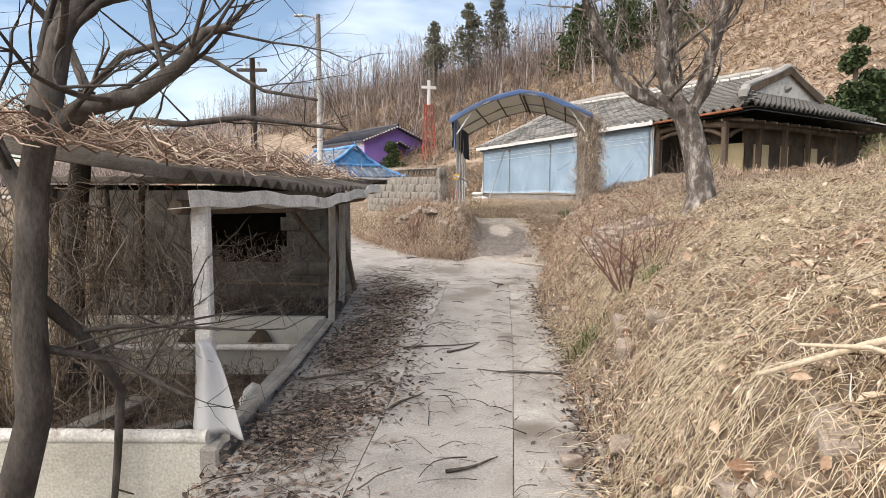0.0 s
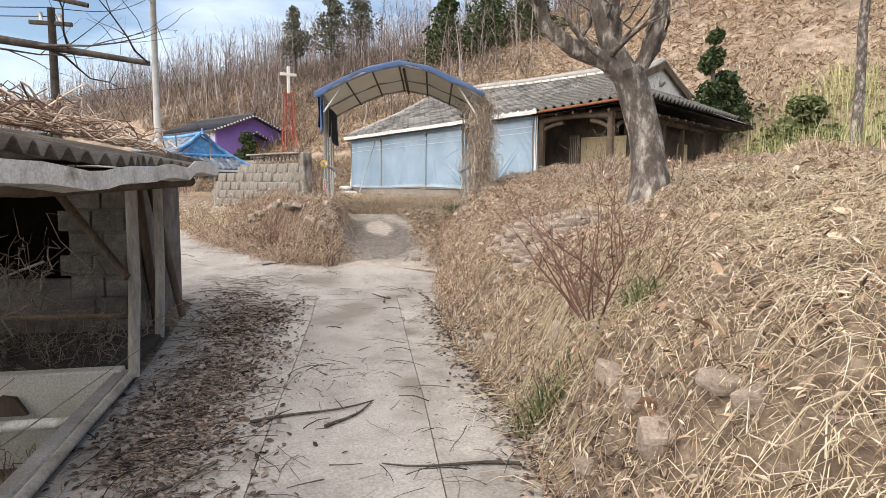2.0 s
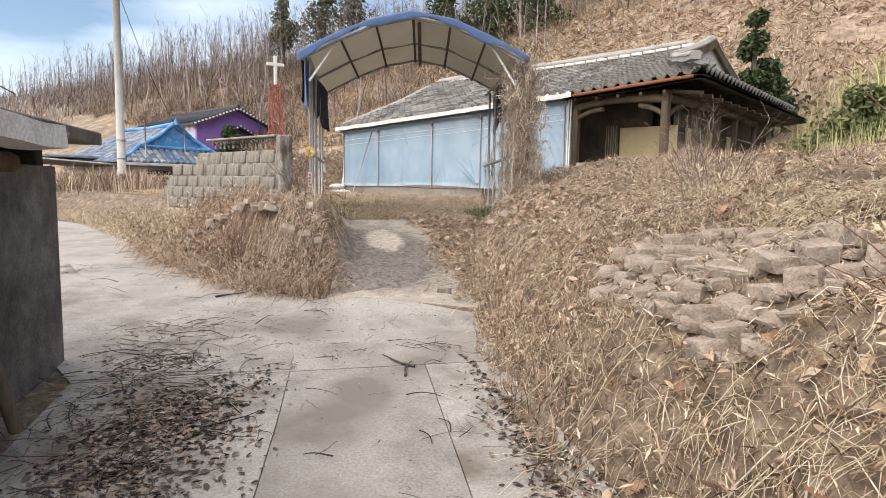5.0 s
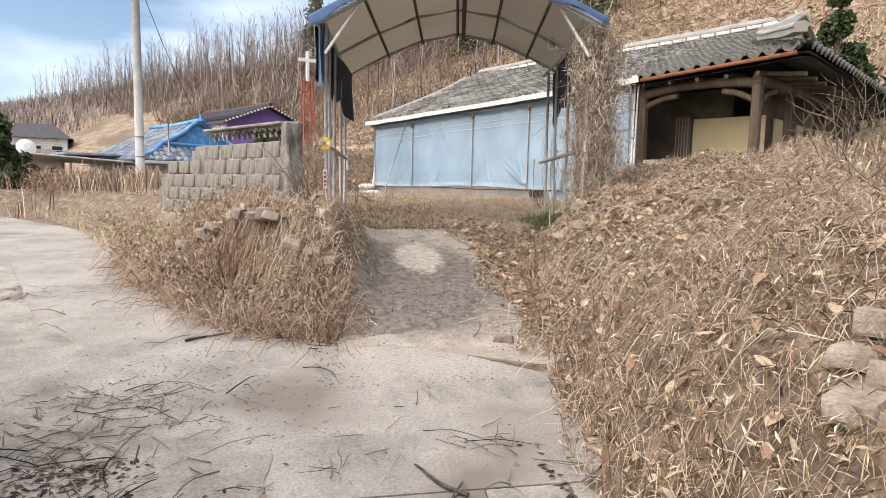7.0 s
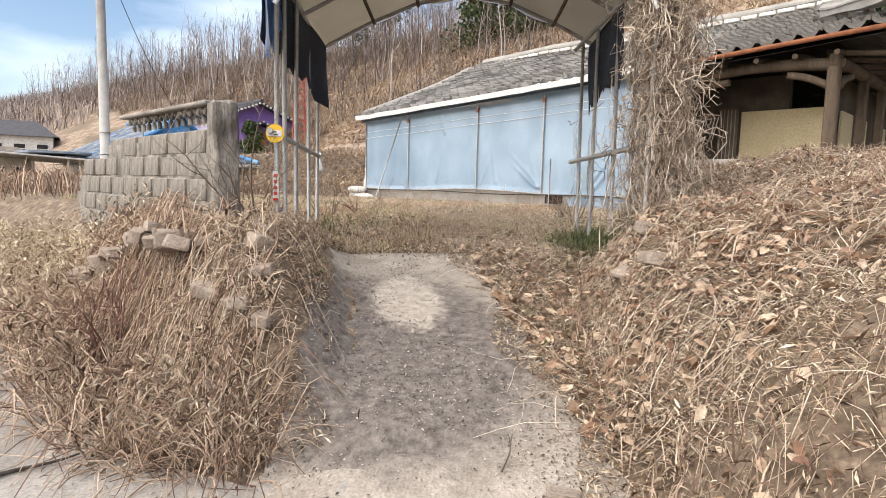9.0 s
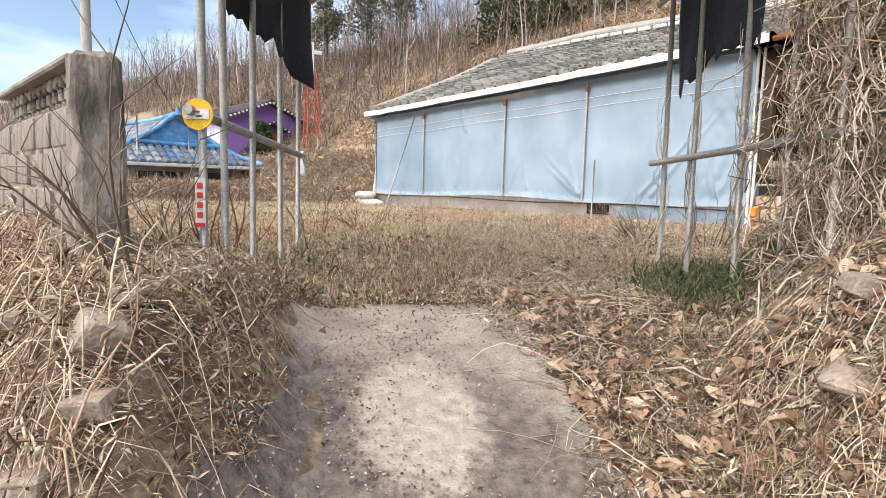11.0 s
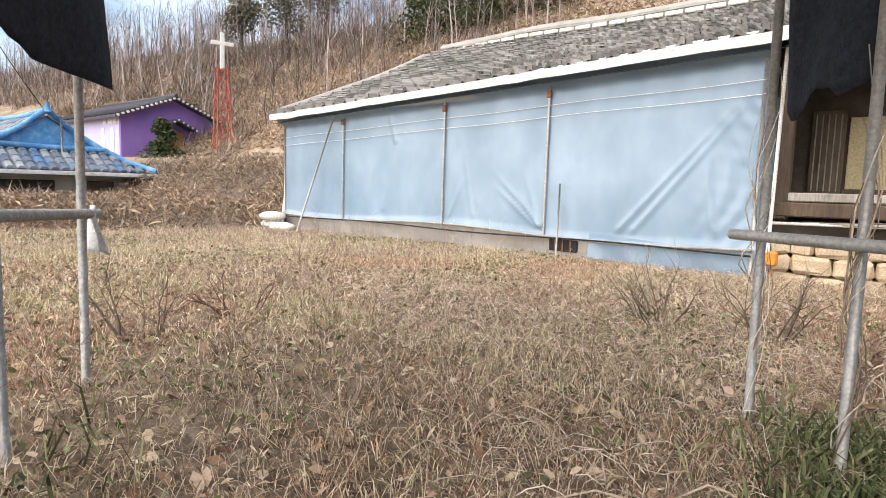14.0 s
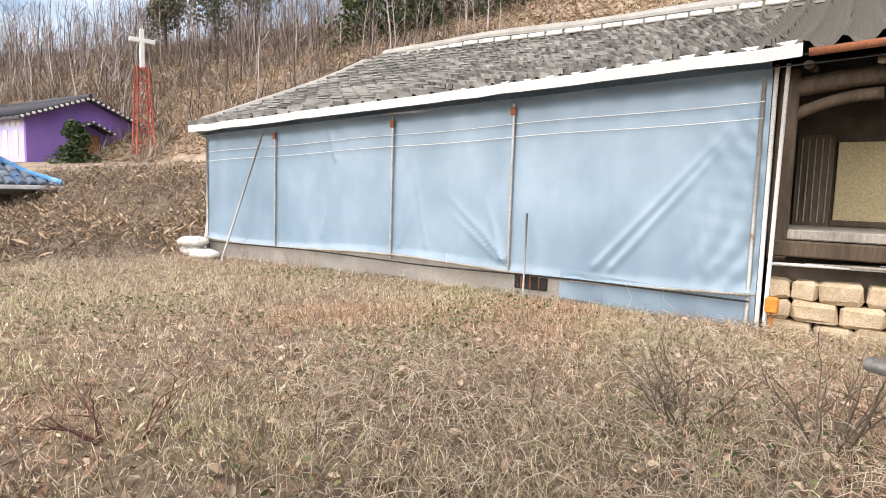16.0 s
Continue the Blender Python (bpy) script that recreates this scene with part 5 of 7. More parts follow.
# ---- poles and wires ----
def utility_pole(x, y, h, r, lamp, label):
    base = float(ground_z(x, y)) - 0.1
    p = empty("utility_pole", pose(x, y, base), label, "utility pole")
    tube("shaft", [(0, 0, 0), (0.02, 0, h)], [r, r * 0.72], "pole_concrete" if lamp else "dark_bark", p, 14)
    if lamp:
        tube("lamp_arm", [(0, 0, h - 0.5), (-0.25, 0, h - 0.15), (-0.75, 0, h - 0.05)], 0.035, "steel", p, 7)
        hd = box("lamp_head", (-0.95, 0, h - 0.07), (0.5, 0.2, 0.10), "steel", p, 0.03)
        for z in (1.2, 1.9):
            tube("band", [(0.005, 0, z), (0.005, 0, z + 0.06)], r * 1.04, "steel", p, 14)
    else:
        box("crossarm", (0, 0, h - 0.35), (0.9, 0.09, 0.09), "dark_bark", p, 0.01)
    for k in range(2):
        tube("insulator", [(-0.2 + 0.4 * k, 0, h - 0.3), (-0.2 + 0.4 * k, 0, h - 0.12)], 0.04, "white_old", p, 7)
    return p


utility_pole(-6.35, 31.2, 9.3, 0.16, True, "grey concrete utility pole with a street lamp arm")
utility_pole(-5.75, 18.4, 5.25, 0.11, False, "dark weathered timber utility pole")
for k, (a, b, sag) in enumerate((((-6.4, 31.2, 9.2), (-5.75, 18.4, 5.3), 0.3), ((-5.75, 18.4, 5.3), (-42, 30, 9), 0.9), ((-5.75, 18.4, 5.1), (-42, 29, 8.5), 0.9), ((-6.35, 31.2, 8.9), (-3, -20, 9.5), 1.6), ((-6.35, 31.2, 8.5), (-5.5, 37, 4.0), 0.3))):
    pts = [tuple(Vector(a).lerp(Vector(b), w) - Vector((0, 0, sag * math.sin(math.pi * w)))) for w in np.linspace(0, 1, 15)]
    tagged(tube("cable", pts, 0.012, "black", None, 5), "thin black overhead cable between poles", "cable")


# ---- far houses ----
def far_house(x, y, w, d, h, yaw, wall, roof, label, top=1.6):
    z = float(ground_z(x, y)) - 0.4
    f = empty("far_house", pose(x, y, z, 0, 0, yaw), label, "house")
    box("wall", (0, 0, h / 2), (w, d, h), wall, f, 0.04)
    o = 0.5
    v = [(-w / 2 - o, -d / 2 - o, h), (w / 2 + o, -d / 2 - o, h), (w / 2 + o, d / 2 + o, h), (-w / 2 - o, d / 2 + o, h), (-w / 4, 0, h + top), (w / 4, 0, h + top)]
    raw("roof", v, [(0, 1, 5, 4), (1, 2, 5), (2, 3, 4, 5), (3, 0, 4), (3, 2, 1, 0)], roof, f)
    for k in range(3):
        win = box("window", (-w / 3 + k * w / 3, -d / 2 - 0.02, h * 0.55), (w * 0.16, 0.08, h * 0.32), "black", f, 0.01)
        box("frame", (-w / 3 + k * w / 3, -d / 2 - 0.05, h * 0.55), (w * 0.18, 0.04, 0.06), "white_paint", win, 0.005)
    return f


far_house(-29.4, 77.0, 5.5, 4.5, 2.7, 20, "white_old", "dark_tile", "distant white and brick house with dark tiled roof")
far_house(-33.2, 76.0, 3, 4, 2.6, 20, "brick", "dark_tile", "distant small red brick house")
far_house(-12.8, 38.6, 1.8, 1.6, 1.6, 15, "plaster", "asbestos", "small beige outbuilding beside the lane", 0.4)


# ---- plants ----
R = np.random.default_rng(11)


def tubes_mesh(name, paths, r0, r1, material, label, category, kind="stuff"):
    """Many thin three-sided stalks in one mesh. paths: (stalks, points, 3)."""
    paths = np.asarray(paths, np.float32)
    s, p, _ = paths.shape
    way = np.gradient(paths, axis=1)
    way /= np.linalg.norm(way, axis=-1, keepdims=True) + 1e-9
    ref = R.normal(size=(s, 1, 3))
    side = np.cross(way, ref)
    side /= np.linalg.norm(side, axis=-1, keepdims=True) + 1e-9
    up = np.cross(way, side)
    rad = np.broadcast_to(np.asarray(r0).reshape(-1, 1), (s, 1)) * (1 + (r1 - 1) * np.linspace(0, 1, p)[None])
    rings = np.stack([paths + rad[..., None] * (math.cos(a) * side + math.sin(a) * up) for a in (0, 2.094, 4.189)], 2)
    idx = np.arange(s * p * 3).reshape(s, p, 3)
    tris = []
    for j in range(3):
        k = (j + 1) % 3
        a, b, c, d = idx[:, :-1, j], idx[:, :-1, k], idx[:, 1:, k], idx[:, 1:, j]
        tris += [np.stack([a, b, c], -1).reshape(-1, 3), np.stack([a, c, d], -1).reshape(-1, 3)]
    ob = fast_mesh(name, rings.reshape(-1, 3), np.concatenate(tris), material)
    return tagged(ob, label, category, kind=kind)


def blades_mesh(name, base, height, width, lean, material, label, category, bend=0.5):
    """Grass blades: bent tapered strips of three triangles each."""
    n = len(base)
    h = height * R.uniform(0.45, 1.15, n)
    az, fa = R.uniform(0, 2 * math.pi, n), R.uniform(0, 2 * math.pi, n)
    out = np.stack([np.cos(az), np.sin(az), np.zeros(n)], -1) * (lean * R.uniform(0.2, 1.3, n))[:, None]
    flat = np.stack([np.cos(fa), np.sin(fa), np.zeros(n)], -1) * (width * R.uniform(0.6, 1.4, n) / 2)[:, None]
    up = np.stack([np.zeros(n), np.zeros(n), np.ones(n)], -1)
    mid = base + h[:, None] * (0.55 * up + 0.35 * out)
    tip = base + h[:, None] * ((1 - bend * np.minimum(1, np.linalg.norm(out, axis=-1)))[:, None] * up + 1.05 * out)
    v = np.stack([base - flat, base + flat, mid - flat * 0.8, mid + flat * 0.8, tip], 1)
    k = np.arange(n)[:, None] * 5
    t = np.concatenate([k + np.array([[0, 1, 3]]), k + np.array([[0, 3, 2]]), k + np.array([[2, 3, 4]])])
    return tagged(fast_mesh(name, v.reshape(-1, 3), t, material), label, category, kind="stuff")


def flecks_mesh(name, base, size, material, label, category, tilt=0.9):
    """Tiny bits of stalk and leaf: bent slivers of two triangles."""
    n = len(base)
    s = size * R.uniform(0.5, 1.6, n)[:, None]
    nrm = np.stack([R.normal(0, tilt, n), R.normal(0, tilt, n), np.ones(n)], -1)
    a = np.cross(nrm, R.normal(size=(n, 3)))
    a /= np.linalg.norm(a, axis=-1, keepdims=True)
    b = np.cross(nrm / np.linalg.norm(nrm, axis=-1, keepdims=True), a)
    thin = R.choice([0.045, 0.08, 0.18], n)[:, None]
    v = np.stack([base - a * s, base + b * s * thin + nrm * s * 0.15, base + a * s, base - b * s * thin + nrm * s * 0.15], 1)
    k = np.arange(n)[:, None] * 4
    t = np.concatenate([k + np.array([[0, 2, 1]]), k + np.array([[0, 3, 2]])])
    return tagged(fast_mesh(name, v.reshape(-1, 3), t, material), label, category, kind="stuff")


def leaves_mesh(name, base, size, material, label, category, tilt=0.5):
    """Fallen or hanging leaves: six-cornered, folded along the rib."""
    n = len(base)
    s = size * R.uniform(0.5, 1.4, n)
    nrm = np.stack([R.normal(0, tilt, n), R.normal(0, tilt, n), np.ones(n)], -1)
    nrm /= np.linalg.norm(nrm, axis=-1, keepdims=True)
    a = np.cross(nrm, R.normal(size=(n, 3)))
    a /= np.linalg.norm(a, axis=-1, keepdims=True)
    b = np.cross(nrm, a)
    curl = R.uniform(0.05, 0.4, n)[:, None]
    p = [base - a * s[:, None], base - 0.3 * a * s[:, None] + (0.5 * b + curl * nrm) * s[:, None], base + 0.5 * a * s[:, None] + (0.38 * b + curl * nrm) * s[:, None],
         base + a * s[:, None] + 0.3 * curl * nrm * s[:, None], base + 0.5 * a * s[:, None] + (-0.38 * b + curl * nrm) * s[:, None], base - 0.3 * a * s[:, None] + (-0.5 * b + curl * nrm) * s[:, None]]
    v = np.stack(p, 1)
    k = np.arange(n)[:, None] * 6
    t = np.concatenate([k + np.array([q]) for q in ((0, 2, 1), (0, 3, 2), (0, 4, 3), (0, 5, 4))])
    return tagged(fast_mesh(name, v.reshape(-1, 3), t, material), label, category, kind="stuff")


def scatter(n, x0, x1, y0, y1, keep):
    """Places on the ground in a rectangle where keep(x, y) allows (a chance from 0 to 1)."""
    x, y = R.uniform(x0, x1, n), R.uniform(y0, y1, n)
    ok = R.uniform(size=n) < keep(x, y)
    x, y = x[ok], y[ok]
    return np.stack([x, y, ground_z(x, y)], -1)


def front_side(x, y):
    """Metres in front of the tiled house's front line."""
    return -((x - HOUSE[0]) * INTO[0] + (y - HOUSE[1]) * INTO[1])


def on_bank(x, y):
    d = x - bank_x(y)
    stones = (d > 0.6) & (d < 1.5) & (y > 7.9) & (y < 9.8)
    return (d > 0.02) * (front_side(x, y) > 0.5) * np.where(stones, 0.22, 1.0)


def in_yard(x, y):
    ramp = (x > 0.78 + 0.05 * np.sin(7 * y)) & (x < 2.2) & (y < 15.65 + 0.1 * np.sin(5 * x))
    left = x > wall_x(y) + 1.35
    return (y > 13.4) * left * (~ramp) * (front_side(x, y) > 0.02) * (x < bank_x(y) + 0.3) * 1.0


def tangle(base, length, rise, points, wander):
    """Paths of vines: out along the ground with arches and turns."""
    n = len(base)
    az = R.uniform(0, 2 * math.pi, n)[:, None] + np.cumsum(R.normal(0, wander, (n, points)), axis=1)
    step = (length * R.uniform(0.4, 1.3, n) / points)[:, None]
    x = base[:, :1] + np.cumsum(np.cos(az) * step, 1)
    y = base[:, 1:2] + np.cumsum(np.sin(az) * step, 1)
    arch_ = np.sin(np.linspace(0, math.pi, points))[None] * (rise * R.uniform(0.1, 1.2, n))[:, None] + R.normal(0, rise * 0.10, (n, points)).cumsum(1) * 0.4
    z = ground_z(x, y) + 0.01 + np.abs(arch_)
    return np.stack([x, y, z], -1)


# bank: mat of dry vines, straw and fallen leaves
b0 = scatter(10500, 0.8, 7.0, -3, 17.5, lambda x, y: on_bank(x, y) * np.interp(x - bank_x(y), [0, 0.2, 3, 6], [0.5, 0.85, 0.8, 0.45]))
tubes_mesh("vine_mat", tangle(b0, 0.5, 0.10, 5, 0.5), R.uniform(0.0014, 0.0042, len(b0)), 0.5, "vine", "tangled dry grey-brown vines over the bank", "vines")
b1 = scatter(120000, 0.8, 7.5, -3, 12.0, lambda x, y: on_bank(x, y) * np.clip(0.55 + 0.6 * wave(x, y, 0.8, 7), 0.08, 1))
blades_mesh("dry_grass", b1, 0.15, 0.0042, 1.25, "straw", "dry straw-coloured grass on the bank", "grass", 0.75)
b2 = scatter(26000, 0.9, 7.5, -1, 9.5, lambda x, y: on_bank(x, y) * np.clip(0.2 + 0.8 * wave(x, y, 0.9, 9), 0, 1) * (x - bank_x(y) > 0.5))
blades_mesh("pale_grass", b2, 0.20, 0.0045, 1.4, "pale_straw", "pale flattened straw on the bank top", "grass", 0.9)
b3 = scatter(12000, 0.8, 7.5, -2, 17.5, lambda x, y: on_bank(x, y) * np.clip(0.35 + 0.6 * wave(x, y, 0.6, 12), 0.05, 1))
b3[:, 2] += R.uniform(0.01, 0.09, len(b3))
leaves_mesh("fallen_leaves", b3, 0.045, "dead_leaf", "brown fallen leaves caught on the bank", "leaves", 0.7)
b4 = scatter(12000, 1.2, 8.0, 9.5, 17.5, lambda x, y: on_bank(x, y) * np.clip(0.6 + 0.5 * wave(x, y, 0.7, 14), 0.1, 1))
tubes_mesh("dry_weeds", tangle(b4, 0.34, 0.16, 4, 0.6), R.uniform(0.0014, 0.0032, len(b4)), 0.5, "russet", "russet dry weed stems on the mound", "weeds")
far_b = scatter(26000, 4, 24, -2, 19, lambda x, y: on_bank(x, y) * (x > 6.5) * 0.9)
blades_mesh("field_weeds", far_b, 0.30, 0.014, 0.8, "russet", "dull brown weeds on the upper field", "weeds", 0.5)
far_c = scatter(9000, 4, 24, -2, 14, lambda x, y: on_bank(x, y) * (x > 5) * np.clip(wave(x, y, 2.2, 17), 0, 1))
blades_mesh("field_straw", far_c, 0.40, 0.016, 0.8, "pale_straw", "pale straw patches on the upper field", "weeds", 0.5)
b6 = scatter(160000, 0.7, 7.5, -3, 17.5, lambda x, y: (x - bank_x(y) > -0.1) * (front_side(x, y) > 0.4) * np.interp(x - bank_x(y), [0, 2, 6], [1, 0.8, 0.4]))
b6[:, 2] += R.uniform(0.0, 0.11, len(b6))
flecks_mesh("bank_flecks", b6, 0.028, "fleck", "bits of dry stalk and leaf over the bank", "litter", 0.9)
d0 = scatter(9000, 0.8, 5.0, 0.5, 9.0, lambda x, y: on_bank(x, y) * np.clip(0.45 + 0.7 * wave(x, y, 0.6, 45), 0.05, 1))
dk = np.arange(5)[None, :, None]
dd = np.stack([-R.uniform(0.02, 0.12, len(d0)), R.normal(0, 0.05, len(d0)), 0 * d0[:, 0]], -1)[:, None, :] * dk + R.normal(0, 0.012, (len(d0), 5, 3))
dp = d0[:, None, :] + dd
dp[..., 2] = ground_z(dp[..., 0], dp[..., 1]) + 0.03 + 0.07 * np.sin(np.linspace(0.2, 3.0, 5))[None] * R.uniform(0.2, 1.3, (len(d0), 1))
tubes_mesh("draped_straw", dp, R.uniform(0.0016, 0.0032, len(d0)), 0.5, "pale_straw", "long pale straw draped down the bank", "grass")
# russet stalks along the foot of the bank
b5 = scatter(9000, 0.6, 3.5, 0, 14.5, lambda x, y: (np.abs(x - bank_x(y) - 0.12) < 0.22) * 0.9)
blades_mesh("foot_weeds", b5, 0.30, 0.007, 0.6, "russet", "russet stalks along the foot of the bank", "weeds", 0.4)

# weeds in front of the block wall
def below_wall(x, y):
    d = x - wall_x(y)
    return (y > 12.75) * (d > -0.25) * (d < 1.75) * (x < 0.45) * (y < 24) * ((0.826 * x + 0.563 * (y - 14.9)) < -0.08)


w0 = scatter(16000, -9, 0.6, 12.7, 24, lambda x, y: below_wall(x, y) * 1.0)
tubes_mesh("wall_weeds", np.stack([w0 + np.array([0, 0, 0.0]) + k / 4 * np.stack([R.normal(0, 0.10, len(w0)), R.normal(0, 0.10, len(w0)), R.uniform(0.10, 0.46, len(w0)) * np.interp(w0[:, 1], [12.7, 14, 20], [0.7, 0.95, 0.8]) * np.where((w0[:, 0] > -0.75) & (w0[:, 1] > 13.6), 0.28, 1)], -1) + R.normal(0, 0.012, (len(w0), 3)) for k in range(5)], 1), R.uniform(0.003, 0.0065, len(w0)) * 0.5, 0.4, "russet", "tall dry brown weeds under the block wall", "weeds")
w1 = scatter(11000, -3, 0.6, 12.7, 17, lambda x, y: below_wall(x, y) * np.where((x > -0.5) & (y > 13.4), 0.25, 0.9))
tubes_mesh("red_weeds", tangle(w1, 0.5, 0.22, 5, 0.4), R.uniform(0.003, 0.006, len(w1)), 0.4, "russet", "reddish dry weed stems under the wall", "weeds")
w3 = scatter(45000, -6, 0.6, 12.7, 20, lambda x, y: below_wall(x, y) * np.where((x > -0.75) & (y > 13.6), 0.45, 1.0))
w3[:, 2] += R.uniform(0.0, 0.42, len(w3)) * np.where((w3[:, 0] > -0.75) & (w3[:, 1] > 13.6), 0.3, 1)
flecks_mesh("weed_bits", w3, 0.032, "fleck", "dry leaves and bits on the weeds below the wall", "litter", 1.4)
w4 = scatter(9000, -6, 0.6, 12.7, 20, lambda x, y: below_wall(x, y) * np.where((x > -0.75) & (y > 13.6), 0.2, 0.8))
blades_mesh("pale_stems", w4, 0.30, 0.005, 0.45, "straw", "pale dry stems among the weeds below the wall", "weeds", 0.3)
w2 = scatter(16000, -9, -1.6, 15.5, 24, lambda x, y: below_wall(x, y) * 0.9)
blades_mesh("straw_heap", w2, 0.38, 0.010, 1.2, "pale_straw", "pale yellow straw tumbling onto the lane", "grass", 0.8)

# yard: low dry weeds, dull grass, some green
y0 = scatter(105000, -4.5, 9, 13.4, 27.5, lambda x, y: in_yard(x, y) * np.interp(y, [14.6, 19, 27], [1, 0.75, 0.4]))
blades_mesh("yard_grass", y0, 0.13, 0.0042, 1.2, "straw", "short dry grass over the yard", "grass", 0.7)
y1 = scatter(30000, -4.5, 9, 13.4, 26, lambda x, y: in_yard(x, y) * np.clip(0.6 + 0.6 * wave(x, y, 1.0, 21), 0.1, 1) * np.interp(y, [14.6, 18, 26], [1, 0.7, 0.3]))
tubes_mesh("yard_stems", tangle(y1, 0.20, 0.13, 4, 0.5), R.uniform(0.0013, 0.0030, len(y1)), 0.5, "russet", "russet brittle weed stems in the yard", "weeds")
y2 = scatter(40000, -4.5, 9, 13.4, 25, lambda x, y: in_yard(x, y) * np.clip(0.1 + 0.8 * wave(x, y, 0.8, 25), 0.02, 1))
leaves_mesh("yard_weeds", y2 + np.array([0, 0, 0.05]), 0.022, "green", "small dull green weeds between the dry grass", "weeds", 0.8)
y3 = scatter(9000, -4.5, 9, 14.6, 22, lambda x, y: in_yard(x, y) * 0.55)
leaves_mesh("yard_leaves", y3 + np.array([0, 0, 0.03]), 0.035, "dead_leaf", "brown leaves lying in the yard", "leaves", 0.6)
y4 = scatter(30000, -4.5, 9, 15.5, 27.5, lambda x, y: in_yard(x, y) * np.clip(0.9 * wave(x, y, 0.9, 27), 0, 1) * np.interp(x + 0.4 * (y - 18), [0.5, 4], [1, 0.35]))
blades_mesh("yard_straw", y4, 0.18, 0.0045, 1.0, "pale_straw", "pale straw tufts further back in the yard", "grass", 0.5)
y5 = scatter(130000, -4.5, 9, 13.4, 26, lambda x, y: in_yard(x, y) * np.interp(y, [14.6, 19, 26], [1, 0.7, 0.3]))
y5[:, 2] += R.uniform(0.004, 0.045, len(y5))
flecks_mesh("yard_flecks", y5, 0.024, "fleck", "bits of dry stalk and leaf over the yard", "litter", 0.9)
r0 = scatter(52000, -0.4, 3.4, 12.2, 15.8, lambda x, y: np.clip((x < 0.72 + 0.1 * np.sin(5 * y)) * (y > 12.9) + (x > 2.0 + 0.12 * np.sin(4 * y)) + (y > 15.65 + 0.12 * np.sin(6 * x)) + 0.004, 0, 1))
r0[:, 2] += R.uniform(0.02, 0.07, len(r0))
flecks_mesh("ramp_litter", r0, 0.02, "fleck", "dry litter along the ramp's edges", "litter")
r1 = scatter(3500, -0.4, 3.6, 12.4, 15.9, lambda x, y: np.clip((x < 0.45) * (y > 13.2) * 0.7 + (x > 2.25), 0, 1))
tubes_mesh("ramp_vines", tangle(r1, 0.7, 0.08, 6, 0.4), R.uniform(0.0012, 0.004, len(r1)), 0.5, "vine", "pale dry runners along the ramp's edges", "vines")
r2 = scatter(1500, 1.8, 3.8, 12.6, 15.8, lambda x, y: (x > 2.1) * 0.9)
leaves_mesh("ramp_leaves", r2 + np.array([0, 0, 0.05]), 0.05, "dead_leaf", "large brown leaves beside the ramp", "leaves", 0.6)
y6 = scatter(70000, -4.5, 9, 15.4, 22, lambda x, y: in_yard(x, y) * np.clip(1.3 * wave(x, y, 1.1, 71), 0, 1))
blades_mesh("rusty_grass", y6, 0.13, 0.0045, 1.1, "rust_grass", "reddish patches of dry grass in the yard", "grass", 0.6)
y7 = scatter(60000, -4.5, 9, 15.4, 23, lambda x, y: in_yard(x, y) * np.clip(1.2 * wave(x, y, 0.9, 83) - 0.15, 0, 1))
blades_mesh("yard_green", y7, 0.12, 0.005, 1.0, "green_straw", "small yellow-green patches in the yard", "grass", 0.6)
y8 = scatter(7000, 2.2, 7.5, 15.6, 20.5, lambda x, y: in_yard(x, y) * np.clip(0.6 + 0.5 * wave(x, y, 0.6, 91), 0.1, 1))
tubes_mesh("yard_mat", tangle(y8, 0.4, 0.10, 5, 0.5), R.uniform(0.0013, 0.003, len(y8)), 0.6, "vine", "grey-tan matted runners in the yard", "vines")
fw = scatter(5000, -13, -4, 23, 33, lambda x, y: (x + 0.0 > -8.0 - 1.74 * (y - 24.4) * (y > 24.4)) * (x > wall_x(y) * 0 - 12.5) * np.clip(0.5 + wave(x, y, 1.0, 95), 0, 1))
blades_mesh("lane_end_weeds", fw, 0.9, 0.02, 0.5, "russet", "russet dry weeds where the lane bends", "weeds", 0.4)
pz = scatter(60000, -4.5, 9, 15.2, 27.2, lambda x, y: in_yard(x, y) * np.clip(0.25 + 1.1 * wave(x, y, 1.4, 101), 0.03, 1))
blades_mesh("bleached_grass", pz, 0.13, 0.0048, 1.2, "pale_straw", "bleached thin grass in patches over the yard", "grass", 0.6)
py_ = scatter(16000, -4.5, 9, 15.2, 26, lambda x, y: in_yard(x, y) * np.clip(0.9 * wave(x, y, 1.0, 107) - 0.2, 0, 1))
leaves_mesh("olive_weeds", py_ + np.array([0, 0, 0.04]), 0.016, "green_straw", "low olive weeds in patches over the yard", "weeds", 0.9)
# green tufts under the right-hand posts
tuft = np.concatenate([np.stack([R.normal(cx, sp, k), R.normal(cy, sp, k)], -1) for cx, cy, sp, k in ((3.55, 15.75, 0.22, 1400), (3.85, 16.3, 0.2, 700), (0.0, 16.6, 0.45, 420), (2.1, 5.9, 0.07, 120), (1.45, 5.95, 0.08, 200), (3.6, 15.2, 0.25, 500))])
blades_mesh("green_grass", np.column_stack([tuft, ground_z(tuft[:, 0], tuft[:, 1])]), 0.26, 0.011, 1.1, "green", "tufts of green grass below the gate posts", "grass", 0.8)
